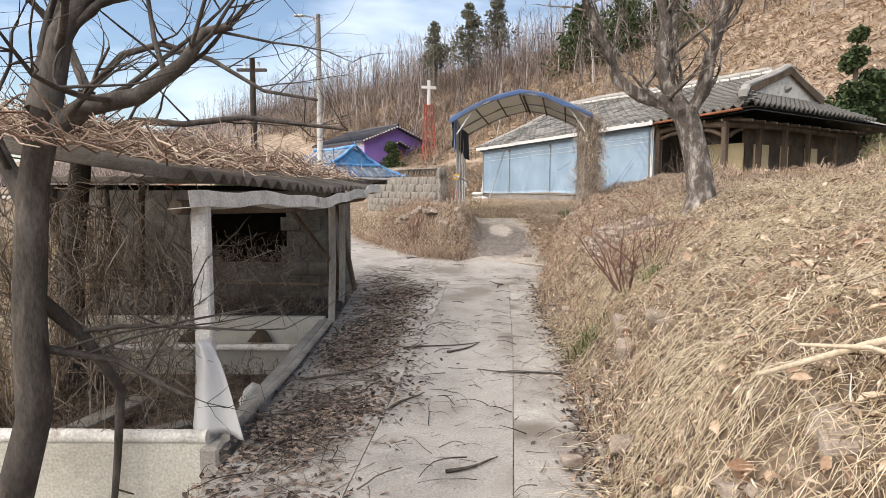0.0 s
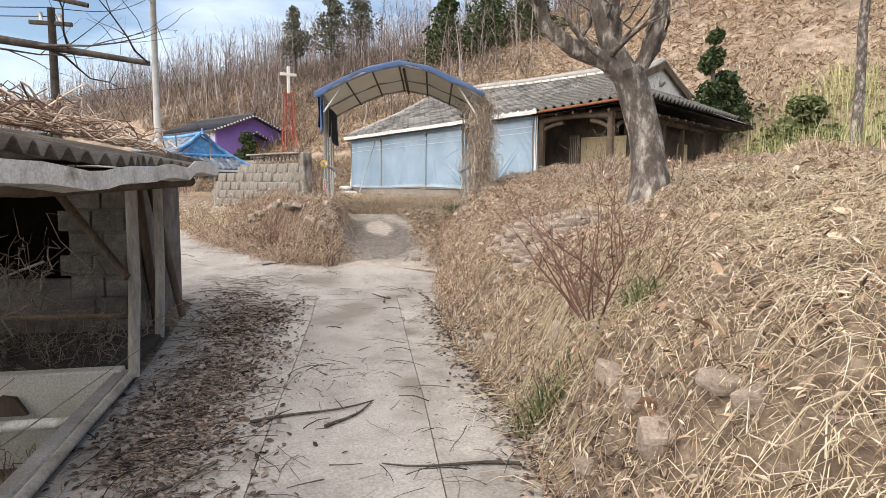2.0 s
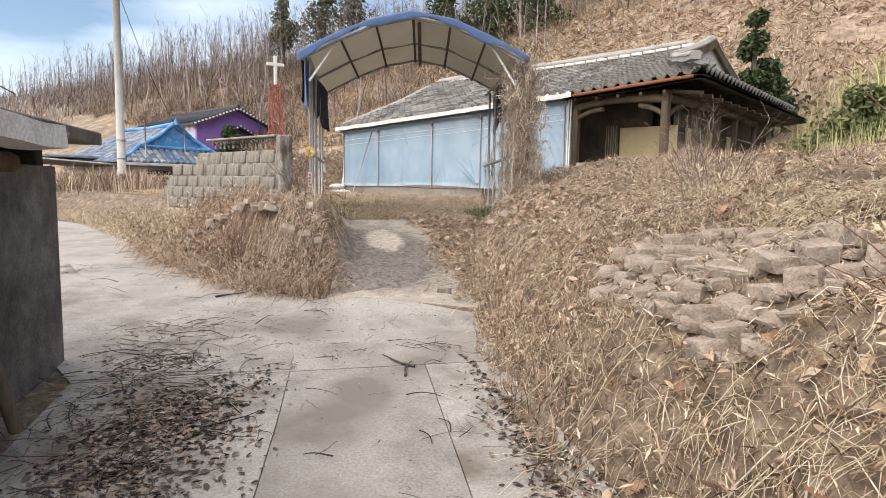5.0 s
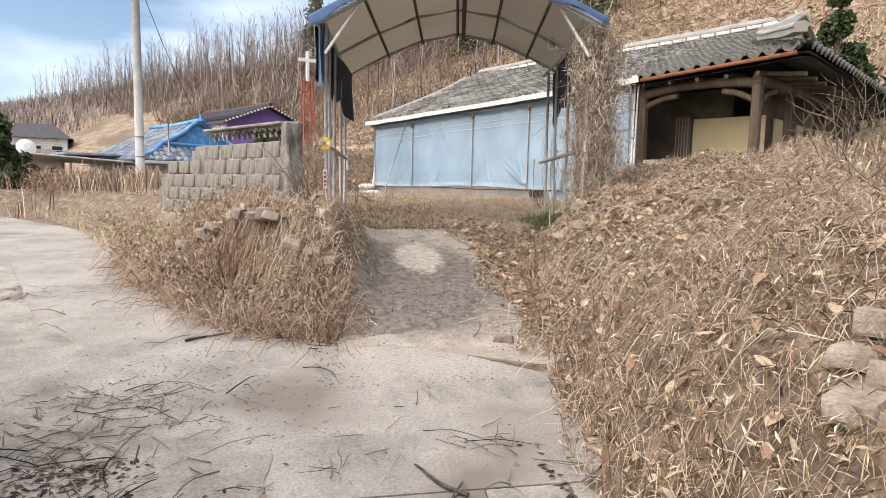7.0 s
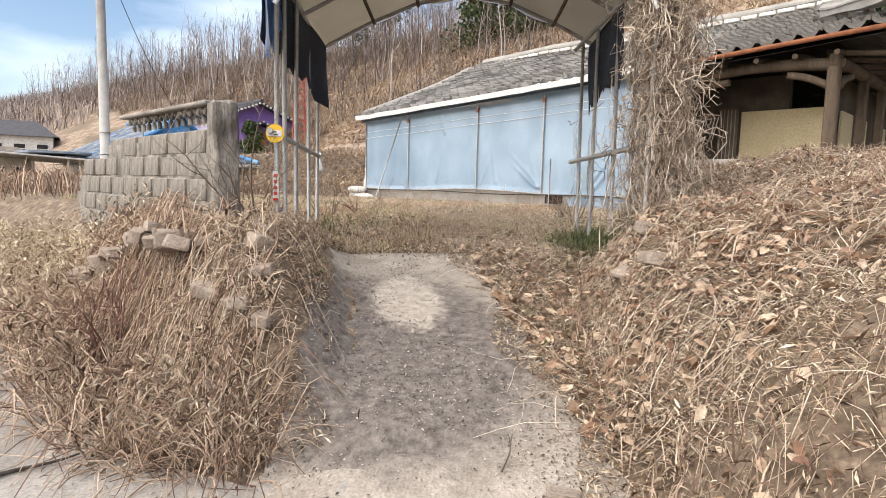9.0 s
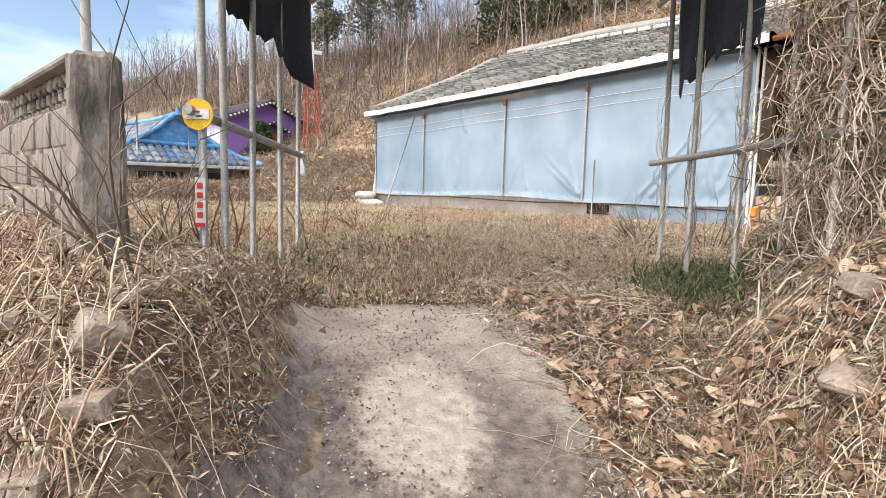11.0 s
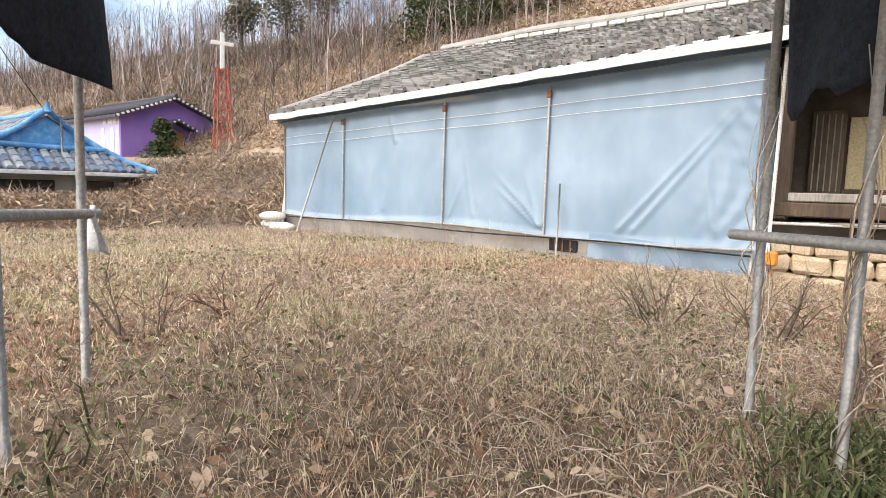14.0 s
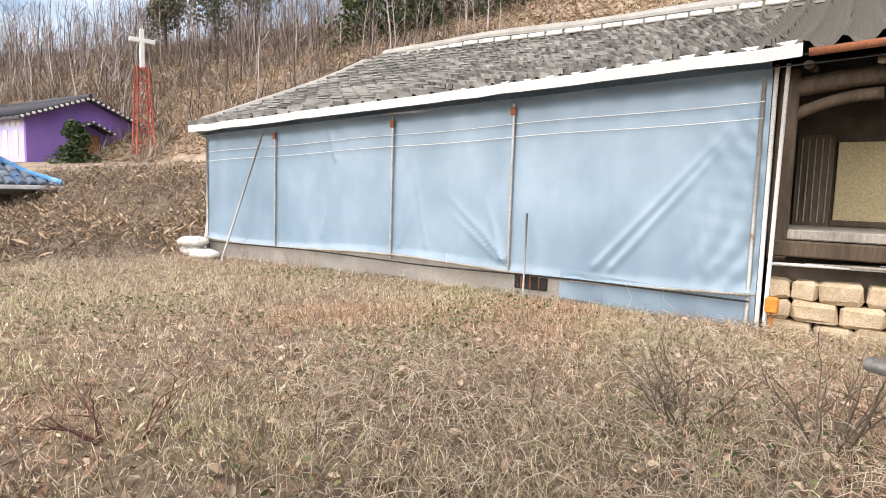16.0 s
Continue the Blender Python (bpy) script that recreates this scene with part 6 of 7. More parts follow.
# taller dry stalks in the yard and round the gate
s0 = scatter(1500, -3, 8, 15.2, 26, lambda x, y: in_yard(x, y) * np.clip(0.2 + wave(x, y, 1.2, 31), 0.03, 1))
tubes_mesh("yard_stalks", np.stack([s0 + k / 5 * np.stack([R.normal(0, 0.10, len(s0)), R.normal(0, 0.10, len(s0)), R.uniform(0.25, 0.6, len(s0))], -1) + R.normal(0, 0.012, (len(s0), 3)) for k in range(6)], 1), R.uniform(0.002, 0.0035, len(s0)), 0.4, "russet", "taller dry stalks standing in the yard", "weeds")
# vines along the terrace edge at the back of the yard
tv = np.stack([R.uniform(-7.0, 3.0, 3200), R.uniform(26.6, 40, 3200)], -1)
tv = tv[(tv[:, 0] + 0.12 * (tv[:, 1] - 27) < 3.0) & ((tv[:, 0] - HOUSE[0]) * FRONT[0] + (tv[:, 1] - HOUSE[1]) * FRONT[1] < -0.4)]
tz = ground_z(tv[:, 0], tv[:, 1])
tubes_mesh("terrace_vines", tangle(np.column_stack([tv, tz]), 1.2, 0.45, 5, 0.6), R.uniform(0.005, 0.011, len(tv)), 0.5, "twig", "curtain of dry vines over the terrace edge", "vines")
tb = np.stack([R.uniform(-8.0, 3.0, 40000), R.uniform(26.0, 40, 40000)], -1)
tb = tb[((tb[:, 0] - HOUSE[0]) * FRONT[0] + (tb[:, 1] - HOUSE[1]) * FRONT[1] < -0.3) & (R.uniform(size=40000) < np.clip(0.5 + 0.6 * wave(tb[:, 0], tb[:, 1], 1.2, 57), 0.1, 1))]
flecks_mesh("terrace_litter", np.column_stack([tb, ground_z(tb[:, 0], tb[:, 1]) + R.uniform(0.0, 0.5, len(tb))]), 0.085, "hill_fleck", "dry leaves caught in the vines of the terrace edge", "litter", 1.3)
# vine mass climbing the right side of the gate
n = 2600
h = R.uniform(0, 1, n)
cv = np.stack([3.66 + R.normal(0, 0.15, n) * (1.1 - 0.4 * h) - 0.12 * h, 14.72 + R.normal(0, 0.15, n) * (1.1 - 0.4 * h), 0.9 + 2.3 * h], -1)
pts = [cv]
for k in range(6):
    pts.append(pts[-1] + np.stack([R.normal(0, 0.05, n), R.normal(0, 0.05, n), R.normal(-0.02, 0.07, n)], -1))
tubes_mesh("climbing_vine", np.stack(pts, 1), R.uniform(0.002, 0.006, n), 0.6, "vine", "pale dry vine smothering the gate's corner", "vine")
# dry runners wound round the right-hand posts
vp = []
for k, y in enumerate((-0.02, 0.40, 0.92, 1.60, 2.18)):
    for q in range(9):
        turn, z0 = R.uniform(0, 6.28), R.uniform(0.75, 1.4)
        zz = z0 + np.linspace(0, R.uniform(0.6, 1.5), 10)
        an = turn + np.linspace(0, R.uniform(5, 11), 10)
        rr = 0.035 + 0.05 * R.random() * np.sin(np.linspace(0, 3.1, 10) * R.uniform(1, 3)) ** 2
        lx, ly = 3.15 - 0.07 * y + rr * np.cos(an), y + rr * np.sin(an)
        vp.append([GM @ Vector((u, v, w)) for u, v, w in zip(lx, ly, zz)])
tubes_mesh("post_vines", np.array([[tuple(p) for p in q] for q in vp]), R.uniform(0.002, 0.005, len(vp)), 0.6, "vine", "dry vine runners wound round the gate posts", "vine")

# grit and crumbs over the ramp and the junction
g0 = scatter(30000, 0.3, 2.7, 11.8, 15.8, lambda x, y: np.clip(0.35 + 0.7 * wave(x, y, 0.5, 61), 0.05, 1))
g0[:, 2] += 0.022
leaves_mesh("ramp_grit", g0, 0.0075, "grit", "loose gravel and crumbs on the ramp", "grit", 0.5)
g1 = scatter(50000, -6.5, 1.9, 2.5, 15.0, lambda x, y: (x < bank_x(y)) * np.clip(1.1 * wave(x, y, 0.8, 63) - 0.05, 0.03, 1) * np.where(y < 12.7, 1, x < wall_x(y)))
g1[:, 2] += 0.024
flecks_mesh("lane_grit", g1, 0.014, "grit", "dark crumbs and bits of bark on the concrete", "grit", 0.4)

# lane: leaf litter and twigs on the shoulders
l0 = scatter(85000, -1.5, 1.6, 1.5, 12.0, lambda x, y: np.clip(np.maximum(np.exp(-((x + 0.98 - 0.05 * (y - 4)) / 0.40) ** 2) * (0.45 + 0.6 * wave(x, y, 0.5, 41)), 0.8 * np.exp(-((x - bank_x(y)) / 0.16) ** 2)), 0, 1) * (y < 11))
l0[:, 2] += 0.022
leaves_mesh("lane_leaves", l0, 0.024, "lane_leaf", "dark dead leaves along the lane's edges", "leaves", 0.35)
l1 = scatter(7000, -1.5, 1.6, 1.5, 12, lambda x, y: np.clip(np.exp(-((x + 0.95) / 0.4) ** 2) + 0.025, 0, 1) * (x < bank_x(y)))
p1 = tangle(l1, 0.22, 0.0, 4, 0.10)
p1[..., 2] += 0.022
tubes_mesh("lane_twigs", p1, R.uniform(0.0015, 0.005, len(l1)), 0.6, "twig", "broken twigs scattered on the lane", "twigs")
for k, (x, y, a, ln) in enumerate(((-0.30, 4.8, 60, 0.5), (0.0, 6.6, 20, 0.9), (0.25, 6.5, 50, 0.55), (-1.1, 4.6, 25, 1.1), (0.75, 5.6, 165, 0.8), (1.0, 10.4, 70, 0.35), (0.95, 10.6, 125, 0.4), (-0.6, 13.0, 35, 0.4), (-0.9, 5.6, 40, 0.9), (0.2, 3.6, 30, 0.4))):
    d = Vector((math.cos(radians(a)), math.sin(radians(a)), 0))
    pts = []
    for q in range(7):
        w = q / 6
        p = Vector((x, y, 0)) + d * ln * (w - 0.5) + Vector((-d.y, d.x, 0)) * 0.05 * ln * math.sin(5 * w + k)
        pts.append((p.x, p.y, float(ground_z(p.x, p.y)) + 0.03))
    tagged(tube("fallen_branch", pts, [0.013 - 0.0014 * q for q in range(7)], "dark_bark", None, 6), "dark broken branch lying on the concrete lane", "branch", "branches on the lane")


# dark forked twigs fallen from the trees
tw = scatter(900, -1.5, 1.5, 2.0, 11.2, lambda x, y: (x < bank_x(y)) * np.clip(0.16 + 0.8 * np.exp(-((x + 0.95) / 0.35) ** 2) + 0.5 * np.exp(-((x - bank_x(y) + 0.25) / 0.2) ** 2), 0, 1))
tw = np.concatenate([tw, scatter(110, -4.5, 1.6, 10.6, 14.6, lambda x, y: np.where(y < 12.7, x < bank_x(y) - 0.2, x < wall_x(y) - 0.15) * 0.45)])
tp = tangle(tw, 0.42, 0.03, 6, 0.16)
tp[..., 2] += 0.024
side_tp = tangle(tp[:, 3], 0.2, 0.03, 6, 0.2)
side_tp[:, 0], side_tp[..., 2] = tp[:, 3], side_tp[..., 2] + 0.024
M["wet_twig"] = mat("wet_twig", [(0.03, 0.024, 0.022), (0.09, 0.072, 0.062), (0.20, 0.165, 0.14)], 3, 0.9, 0.0, island=0.8)
tubes_mesh("dark_twigs", np.concatenate([tp, side_tp]), np.concatenate([R.uniform(0.002, 0.0065, len(tp)), R.uniform(0.0015, 0.003, len(tp))]), 0.5, "wet_twig", "dark dead twigs strewn over the lane", "twigs")
# large fallen leaves at the foot of the bank and beside the ramp
bl = np.concatenate([scatter(1200, 1.2, 4.2, 5.5, 12.5, lambda x, y: (x - bank_x(y) > -0.1) * (x - bank_x(y) < 0.9) * np.clip(0.3 + wave(x, y, 0.5, 33), 0.05, 1)),
                     scatter(800, 2.0, 4.2, 12.6, 17.0, lambda x, y: np.clip(0.4 + 0.9 * wave(x, y, 0.5, 35), 0.1, 1))])
bl[:, 2] += R.uniform(0.03, 0.12, len(bl))
M["big_leaf"] = mat("big_leaf", [(0.20, 0.115, 0.08), (0.38, 0.26, 0.185), (0.54, 0.42, 0.31)], 3, 0.8, 0.0, island=0.8)
leaves_mesh("large_leaves", bl, 0.031, "big_leaf", "large curled brown leaves on the bank's foot", "leaves", 0.7)
# thick pale runners over the mound's corner
for k in range(34):
    x, y, a = 2.2 + 1.5 * R.random(), 12.9 + 3.2 * R.random(), R.uniform(0, 6.28)
    pts, bow = [], R.uniform(-0.35, 0.35)
    ln = R.uniform(0.5, 1.5)
    for q in range(9):
        pts.append((x, y, float(ground_z(x, y)) + 0.05 + 0.05 * math.sin(q * 1.3 + k)))
        a += bow + R.normal(0, 0.16)
        x, y = x + math.cos(a) * ln / 8, y + math.sin(a) * ln / 8
    tagged(tube("vine_runner", pts, [0.0075 - 0.0006 * q for q in range(9)], "vine", None, 5), "pale dry vine runner trailing over the mound", "vine", "runners by the ramp")


# ---- trees ----
def limb(out, p, way, length, r, depth, rnd, droop=0.0):
    """Grows one limb with side shoots into a list of (points, radii)."""
    pts, rad = [Vector(p)], [r]
    steps = 6 if depth > 1 else 5
    d = Vector(way).normalized()
    for k in range(steps):
        d = (d + Vector((rnd.uniform(-0.28, 0.28), rnd.uniform(-0.28, 0.28), rnd.uniform(-0.16, 0.22) - droop))).normalized()
        pts.append(pts[-1] + d * length / steps)
        rad.append(r * (1 - 0.75 * (k + 1) / steps))
    out.append((pts, rad, depth))
    if depth > 0:
        for k in range(2, steps + 1):
            for _ in range(2 if depth > 1 else rnd.choice((1, 2))):
                side = Vector((rnd.uniform(-1, 1), rnd.uniform(-1, 1), rnd.uniform(-0.3, 0.8)))
                limb(out, pts[k], (d * 0.5 + side).normalized(), length * rnd.uniform(0.35, 0.6), max(rad[k] * 0.62, 0.003), depth - 1, rnd, droop)


def bare_tree(name, trunk, radii, limbs, material, label, seed, depth=2, droop=0.0):
    rnd = random.Random(seed)
    t = empty(name, pose(*trunk[0]), label, "tree")
    base = Vector(trunk[0])
    bm = bmesh.new()
    add_tube(bm, [Vector(p) - base for p in trunk], radii, 12)
    for v in bm.verts:
        v.co += 0.10 * radii[0] * noise.noise_vector(v.co * 7)
    part("trunk", bm, material, t)
    bmc = bmesh.new()
    for pts, r0, shoots in limbs:
        pv = [Vector(p) - base for p in pts]
        bm = bmesh.new()
        rr = list(np.linspace(r0, r0 * 0.35, len(pv)))
        add_tube(bm, pv, rr, 9)
        for v in bm.verts:
            v.co += 0.10 * r0 * noise.noise_vector(v.co * 9)
        part("limb", bm, material, t)
        out = []
        for k in range(1, len(pv)):
            for _ in range(shoots):
                way = (pv[k] - pv[k - 1]).normalized() * 0.5 + Vector((rnd.uniform(-1, 1), rnd.uniform(-1, 1), rnd.uniform(-0.25, 0.9)))
                limb(out, pv[k].lerp(pv[k - 1], rnd.random()), way, rnd.uniform(0.6, 1.3), rr[k] * 0.45, depth, rnd, droop)
        for p, r, dp in out:
            add_tube(bmc, p, r, 5 if dp else 4, False)
    part("crown", bmc, material, t, "bare crown of fine twigs")
    return t


bare_tree("persimmon_tree", [(3.45, 8.0, 1.05), (3.44, 8.02, 1.45), (3.40, 8.08, 1.9), (3.30, 8.15, 2.3), (3.24, 8.2, 2.52)], [0.26, 0.185, 0.16, 0.165, 0.16],
          [([(3.26, 8.18, 2.40), (3.00, 8.22, 2.62), (2.65, 8.25, 2.72), (2.35, 8.3, 2.95), (2.25, 8.35, 3.3), (2.05, 8.4, 3.7), (1.8, 8.3, 4.2)], 0.11, 2),
           ([(3.24, 8.2, 2.5), (3.05, 8.3, 2.85), (2.95, 8.35, 3.2), (3.02, 8.4, 3.7), (2.85, 8.4, 4.3), (2.7, 8.5, 5.0)], 0.12, 2),
           ([(3.28, 8.18, 2.45), (3.45, 8.1, 2.75), (3.50, 8.05, 3.2), (3.62, 8.0, 3.7), (3.75, 7.9, 4.4), (3.9, 7.9, 5.1)], 0.10, 2),
           ([(3.05, 8.3, 2.9), (3.2, 8.5, 3.3), (3.3, 8.8, 3.9), (3.3, 9.1, 4.6)], 0.07, 2)],
          "bark", "old bare fruit tree with mottled grey bark on the bank", 3, depth=1)
bare_tree("leaning_tree", [(-2.55, 3.2, -1.1), (-2.45, 3.2, -0.4), (-2.30, 3.25, 0.2), (-2.32, 3.3, 0.8), (-2.25, 3.3, 1.5), (-2.15, 3.3, 1.9)], [0.12, 0.10, 0.09, 0.085, 0.08, 0.075],
          [([(-2.2, 3.3, 1.75), (-1.95, 3.3, 1.92), (-1.65, 3.3, 1.98), (-1.40, 3.3, 2.15), (-1.28, 3.32, 2.32), (-1.15, 3.35, 2.36)], 0.062, 2),
           ([(-2.15, 3.3, 1.9), (-2.05, 3.3, 2.3), (-1.85, 3.4, 2.7), (-1.75, 3.5, 3.2), (-1.5, 3.7, 3.8)], 0.075, 3),
           ([(-2.25, 3.3, 1.3), (-2.5, 3.4, 1.7), (-2.75, 3.5, 2.2), (-2.8, 3.6, 2.9)], 0.055, 3),
           ([(-2.2, 3.3, 1.9), (-2.25, 3.6, 2.5), (-2.1, 4.0, 3.1), (-1.9, 4.5, 3.6)], 0.06, 3),
           ([(-2.3, 3.3, 0.9), (-2.15, 3.5, 0.6), (-2.05, 3.7, 0.2), (-2.1, 3.7, -0.3), (-2.15, 3.65, -0.9)], 0.045, 1),
           ([(-2.35, 3.3, 0.6), (-1.95, 3.5, 0.45), (-1.6, 3.6, 0.2)], 0.03, 2)],
          "dark_bark", "dark bare tree leaning over the shed", 8, depth=1)
# branches of a tree beside the shed reaching over its roof
bare_tree("shed_tree", [(-4.6, 7.2, -0.9), (-4.5, 7.2, 0.6), (-4.3, 7.2, 1.9), (-4.2, 7.2, 2.6)], [0.16, 0.13, 0.11, 0.09],
          [([(-4.2, 7.2, 2.1), (-3.6, 7.1, 2.25), (-3.0, 7.0, 2.2), (-2.3, 7.0, 2.28), (-1.6, 7.0, 2.2), (-1.1, 7.05, 2.15)], 0.05, 2),
           ([(-4.2, 7.2, 2.6), (-3.7, 7.1, 3.0), (-3.2, 7.0, 3.1), (-2.6, 6.9, 2.9), (-2.0, 6.8, 2.55), (-1.4, 6.8, 2.45)], 0.045, 2),
           ([(-4.2, 7.2, 2.6), (-4.4, 7.1, 3.3), (-4.3, 7.0, 4.2)], 0.06, 3),
           ([(-4.3, 7.2, 1.9), (-3.8, 6.2, 2.0), (-3.2, 5.4, 1.95), (-2.5, 4.9, 2.0)], 0.045, 3)],
          "dark_bark", "bare tree with long branches over the shed roof", 15, depth=1)
bare_tree("slope_tree", [(17.4, 18.6, 2.6), (17.42, 18.6, 4.5), (17.38, 18.65, 6.5), (17.4, 18.6, 8.2)], [0.19, 0.16, 0.15, 0.13],
          [([(17.4, 18.6, 8.0), (17.0, 18.7, 8.8), (16.5, 18.8, 9.8)], 0.12, 2), ([(17.4, 18.6, 8.1), (17.8, 18.5, 9.0), (18.2, 18.4, 10.0)], 0.12, 2)], "bark", "pale bare trunk standing on the slope", 21, depth=1)
lg = tube("pale_log", [(1.42, 2.62, 0.66), (1.75, 2.40, 0.86), (2.15, 2.2, 1.04), (2.6, 2.05, 1.22)], [0.010, 0.016, 0.019, 0.02], "pale_wood", None, 9)
tagged(lg, "pale barkless branch lying on the bank", "branch")
lg = tube("pale_log", [(1.78, 2.10, 0.86), (1.72, 2.35, 0.86), (1.60, 2.62, 0.80)], [0.008, 0.011, 0.007], "pale_wood", None, 8)
tagged(lg, "pale barkless branch lying on the bank", "branch")
gr = scatter(6000, 13, 25, 13, 26, lambda x, y: (front_side(x, y) < -5) * (wave(x, y, 2.0, 61) > -0.2) * 1.0)
blades_mesh("slope_reeds", gr, 1.5, 0.022, 0.25, "green_straw", "tall yellow-green reeds on the slope by the house", "reeds", 0.4)
# twigs lying on the shed roof
n = 2600
ry, rx = R.uniform(3.0, 9.0, n), R.uniform(-4.6, -1.2, n)
az = R.uniform(0, 6.28, n)[:, None] + np.cumsum(R.normal(0, 0.3, (n, 6)), 1)
px, py = rx[:, None] + np.cumsum(np.cos(az), 1) * 0.11, ry[:, None] + np.cumsum(np.sin(az), 1) * 0.11
pz = 1.55 + 0.17 * (-1.25 - px) + np.abs(R.normal(0, 0.05, (n, 6)).cumsum(1)) + 0.02
ok = (px < -1.1).all(1) & (py < 9.0).all(1)
tubes_mesh("roof_twigs", np.stack([px, py, pz], -1)[ok], R.uniform(0.003, 0.008, n)[ok], 0.6, "russet", "mat of dead twigs lying on the shed roof", "twigs")
# vines and weeds inside the shed and pit
n = 2600
c = np.stack([R.uniform(-5, -1.6, n), R.uniform(3.9, 8.8, n), np.zeros(n)], -1)
c[:, 2] = np.where(c[:, 1] > 7.7, -0.2, np.where(R.uniform(size=n) < 0.7, -1.0, 0.6))
pts = [c]
for k in range(6):
    pts.append(pts[-1] + np.stack([R.normal(0, 0.06, n), R.normal(0, 0.05, n), R.normal(0.03, 0.06, n)], -1))
tubes_mesh("shed_vines", np.stack(pts, 1), R.uniform(0.002, 0.006, n), 0.6, "twig", "bare twigs and creepers inside the shed", "vines")
n = 1500
c = np.stack([R.uniform(-5.2, -1.75, n), R.uniform(3.75, 4.3, n), R.uniform(0.3, 1.6, n)], -1)
pts = [c]
for k in range(5):
    pts.append(pts[-1] + np.stack([R.normal(0, 0.07, n), R.normal(0, 0.04, n), R.normal(-0.07, 0.06, n)], -1))
tubes_mesh("eave_creepers", np.stack(pts, 1), R.uniform(0.002, 0.006, n), 0.6, "twig", "bare creepers hanging from the shed's eave", "vines")
# reeds left of the shed
c = scatter(7000, -9, -4.5, 2.5, 9, lambda x, y: 1.0 + 0 * x)
blades_mesh("reeds", c, 1.5, 0.014, 0.2, "straw", "tall dry reeds beside the shed", "reeds", 0.3)

# shrub with many stems on the bank edge
def shrub(x, y, n_st, hgt, spread, material, label, seed):
    rnd = random.Random(seed)
    z = float(ground_z(x, y)) - 0.03
    t = empty("shrub", pose(x, y, z), label, "shrub")
    for k in range(n_st):
        out = []
        a = rnd.uniform(0, 6.28)
        limb(out, (0.08 * math.cos(a), 0.08 * math.sin(a), 0), (spread * math.cos(a), spread * math.sin(a), 1), hgt * rnd.uniform(0.6, 1.1), rnd.uniform(0.006, 0.012), 1, rnd)
        bm = bmesh.new()
        for p, r, dp in out:
            add_tube(bm, p, r, 4, False)
        part("stem", bm, material, t)
    return t


shrub(1.95, 6.25, 20, 0.85, 0.7, "red_twig", "leafless reddish shrub on the bank's edge", 1)
shrub(2.25, 6.5, 12, 0.8, 0.6, "red_twig", "leafless reddish shrub on the bank's edge", 2)
shrub(4.6, 11.5, 8, 1.0, 0.5, "twig", "leafless shrub on the mound", 4)
shrub(5.6, 13.2, 9, 0.9, 0.5, "twig", "leafless shrub on the mound", 5)
shrub(0.25, 14.6, 7, 0.9, 0.3, "twig", "thin bare sapling by the wall's end", 6)
shrub(-0.7, 14.3, 9, 0.9, 0.4, "red_twig", "bare shrub under the block wall", 7)
shrub(0.15, 16.9, 8, 0.7, 0.5, "red_twig", "thin reddish shrub beside the gate posts", 10)
shrub(0.75, 18.4, 7, 0.6, 0.6, "twig", "thin bare shrub beside the gate posts", 11)
shrub(-0.6, 18.2, 9, 0.8, 0.5, "twig", "thin bare shrub inside the wall", 12)
shrub(4.4, 18.4, 12, 0.55, 0.9, "twig", "low grey tangle of dry stems in the yard", 13)
shrub(5.0, 17.9, 12, 0.55, 0.9, "twig", "low grey tangle of dry stems in the yard", 14)
shrub(1.3, 19.0, 6, 0.5, 0.6, "red_twig", "low dry shrub in the yard", 9)

# woods on the hill
NT = 9000
TH = R.uniform(-50, 130, NT)
TU = R.uniform(1.5, 75, NT)
hx = 15.0 - TH * FRONT[0] + TU * INTO[0]
hy = 27.5 - TH * FRONT[1] + TU * INTO[1]
ok = (R.uniform(size=NT) < np.interp(TH, [-50, 0, 12, 26, 60, 130], [0.02, 0.03, 0.08, 0.42, 0.72, 0.8]) * np.interp(TU, [0, 10, 40], [0.3, 0.75, 1])) & (hy > 34)
hx, hy = hx[ok], hy[ok]
hz = ground_z(hx, hy)
n = len(hx)
hh = R.uniform(2.6, 8.2, n)
lean = R.normal(0, 0.08, (n, 2))
trunks = np.stack([np.stack([hx + lean[:, 0] * hh * w + R.normal(0, 0.07, n), hy + lean[:, 1] * hh * w + R.normal(0, 0.07, n), hz + hh * w - 0.3], -1) for w in np.linspace(0, 1, 4)], 1)
tubes_mesh("hill_trunks", trunks, R.uniform(0.03, 0.085, n), 0.15, "far_twig", "bare grey trunks of the hillside wood", "woods")
per = 26
bi = np.repeat(np.arange(n), per)
w = R.uniform(0.15, 1.0, len(bi))
az = R.uniform(0, 6.28, len(bi))
ln = hh[bi] * R.uniform(0.10, 0.30, len(bi)) * (1.25 - 0.6 * w)
start = np.stack([hx[bi] + lean[bi, 0] * hh[bi] * w, hy[bi] + lean[bi, 1] * hh[bi] * w, hz[bi] + hh[bi] * w - 0.3], -1)
dirs = np.stack([np.cos(az) * 0.85, np.sin(az) * 0.85, R.uniform(0.1, 1.1, len(bi))], -1)
flat = np.stack([-np.sin(az), np.cos(az), 0 * az], -1) * R.uniform(0.012, 0.030, len(bi))[:, None]
tip = start + dirs * ln[:, None]
fork = start + dirs * (0.45 * ln)[:, None]
tip2 = fork + (dirs + R.normal(0, 0.45, dirs.shape)) * (0.55 * ln)[:, None]
sprays = np.stack([start - flat, start + flat, tip, fork - flat * 0.7, fork + flat * 0.7, tip2], 1).reshape(-1, 3)
sk = np.arange(len(bi))[:, None] * 6
tagged(fast_mesh("hill_branches", sprays, np.concatenate([sk + np.array([[0, 1, 2]]), sk + np.array([[3, 4, 5]])]), "far_twig"), "bare fine branches of the hillside wood", "woods", kind="stuff")


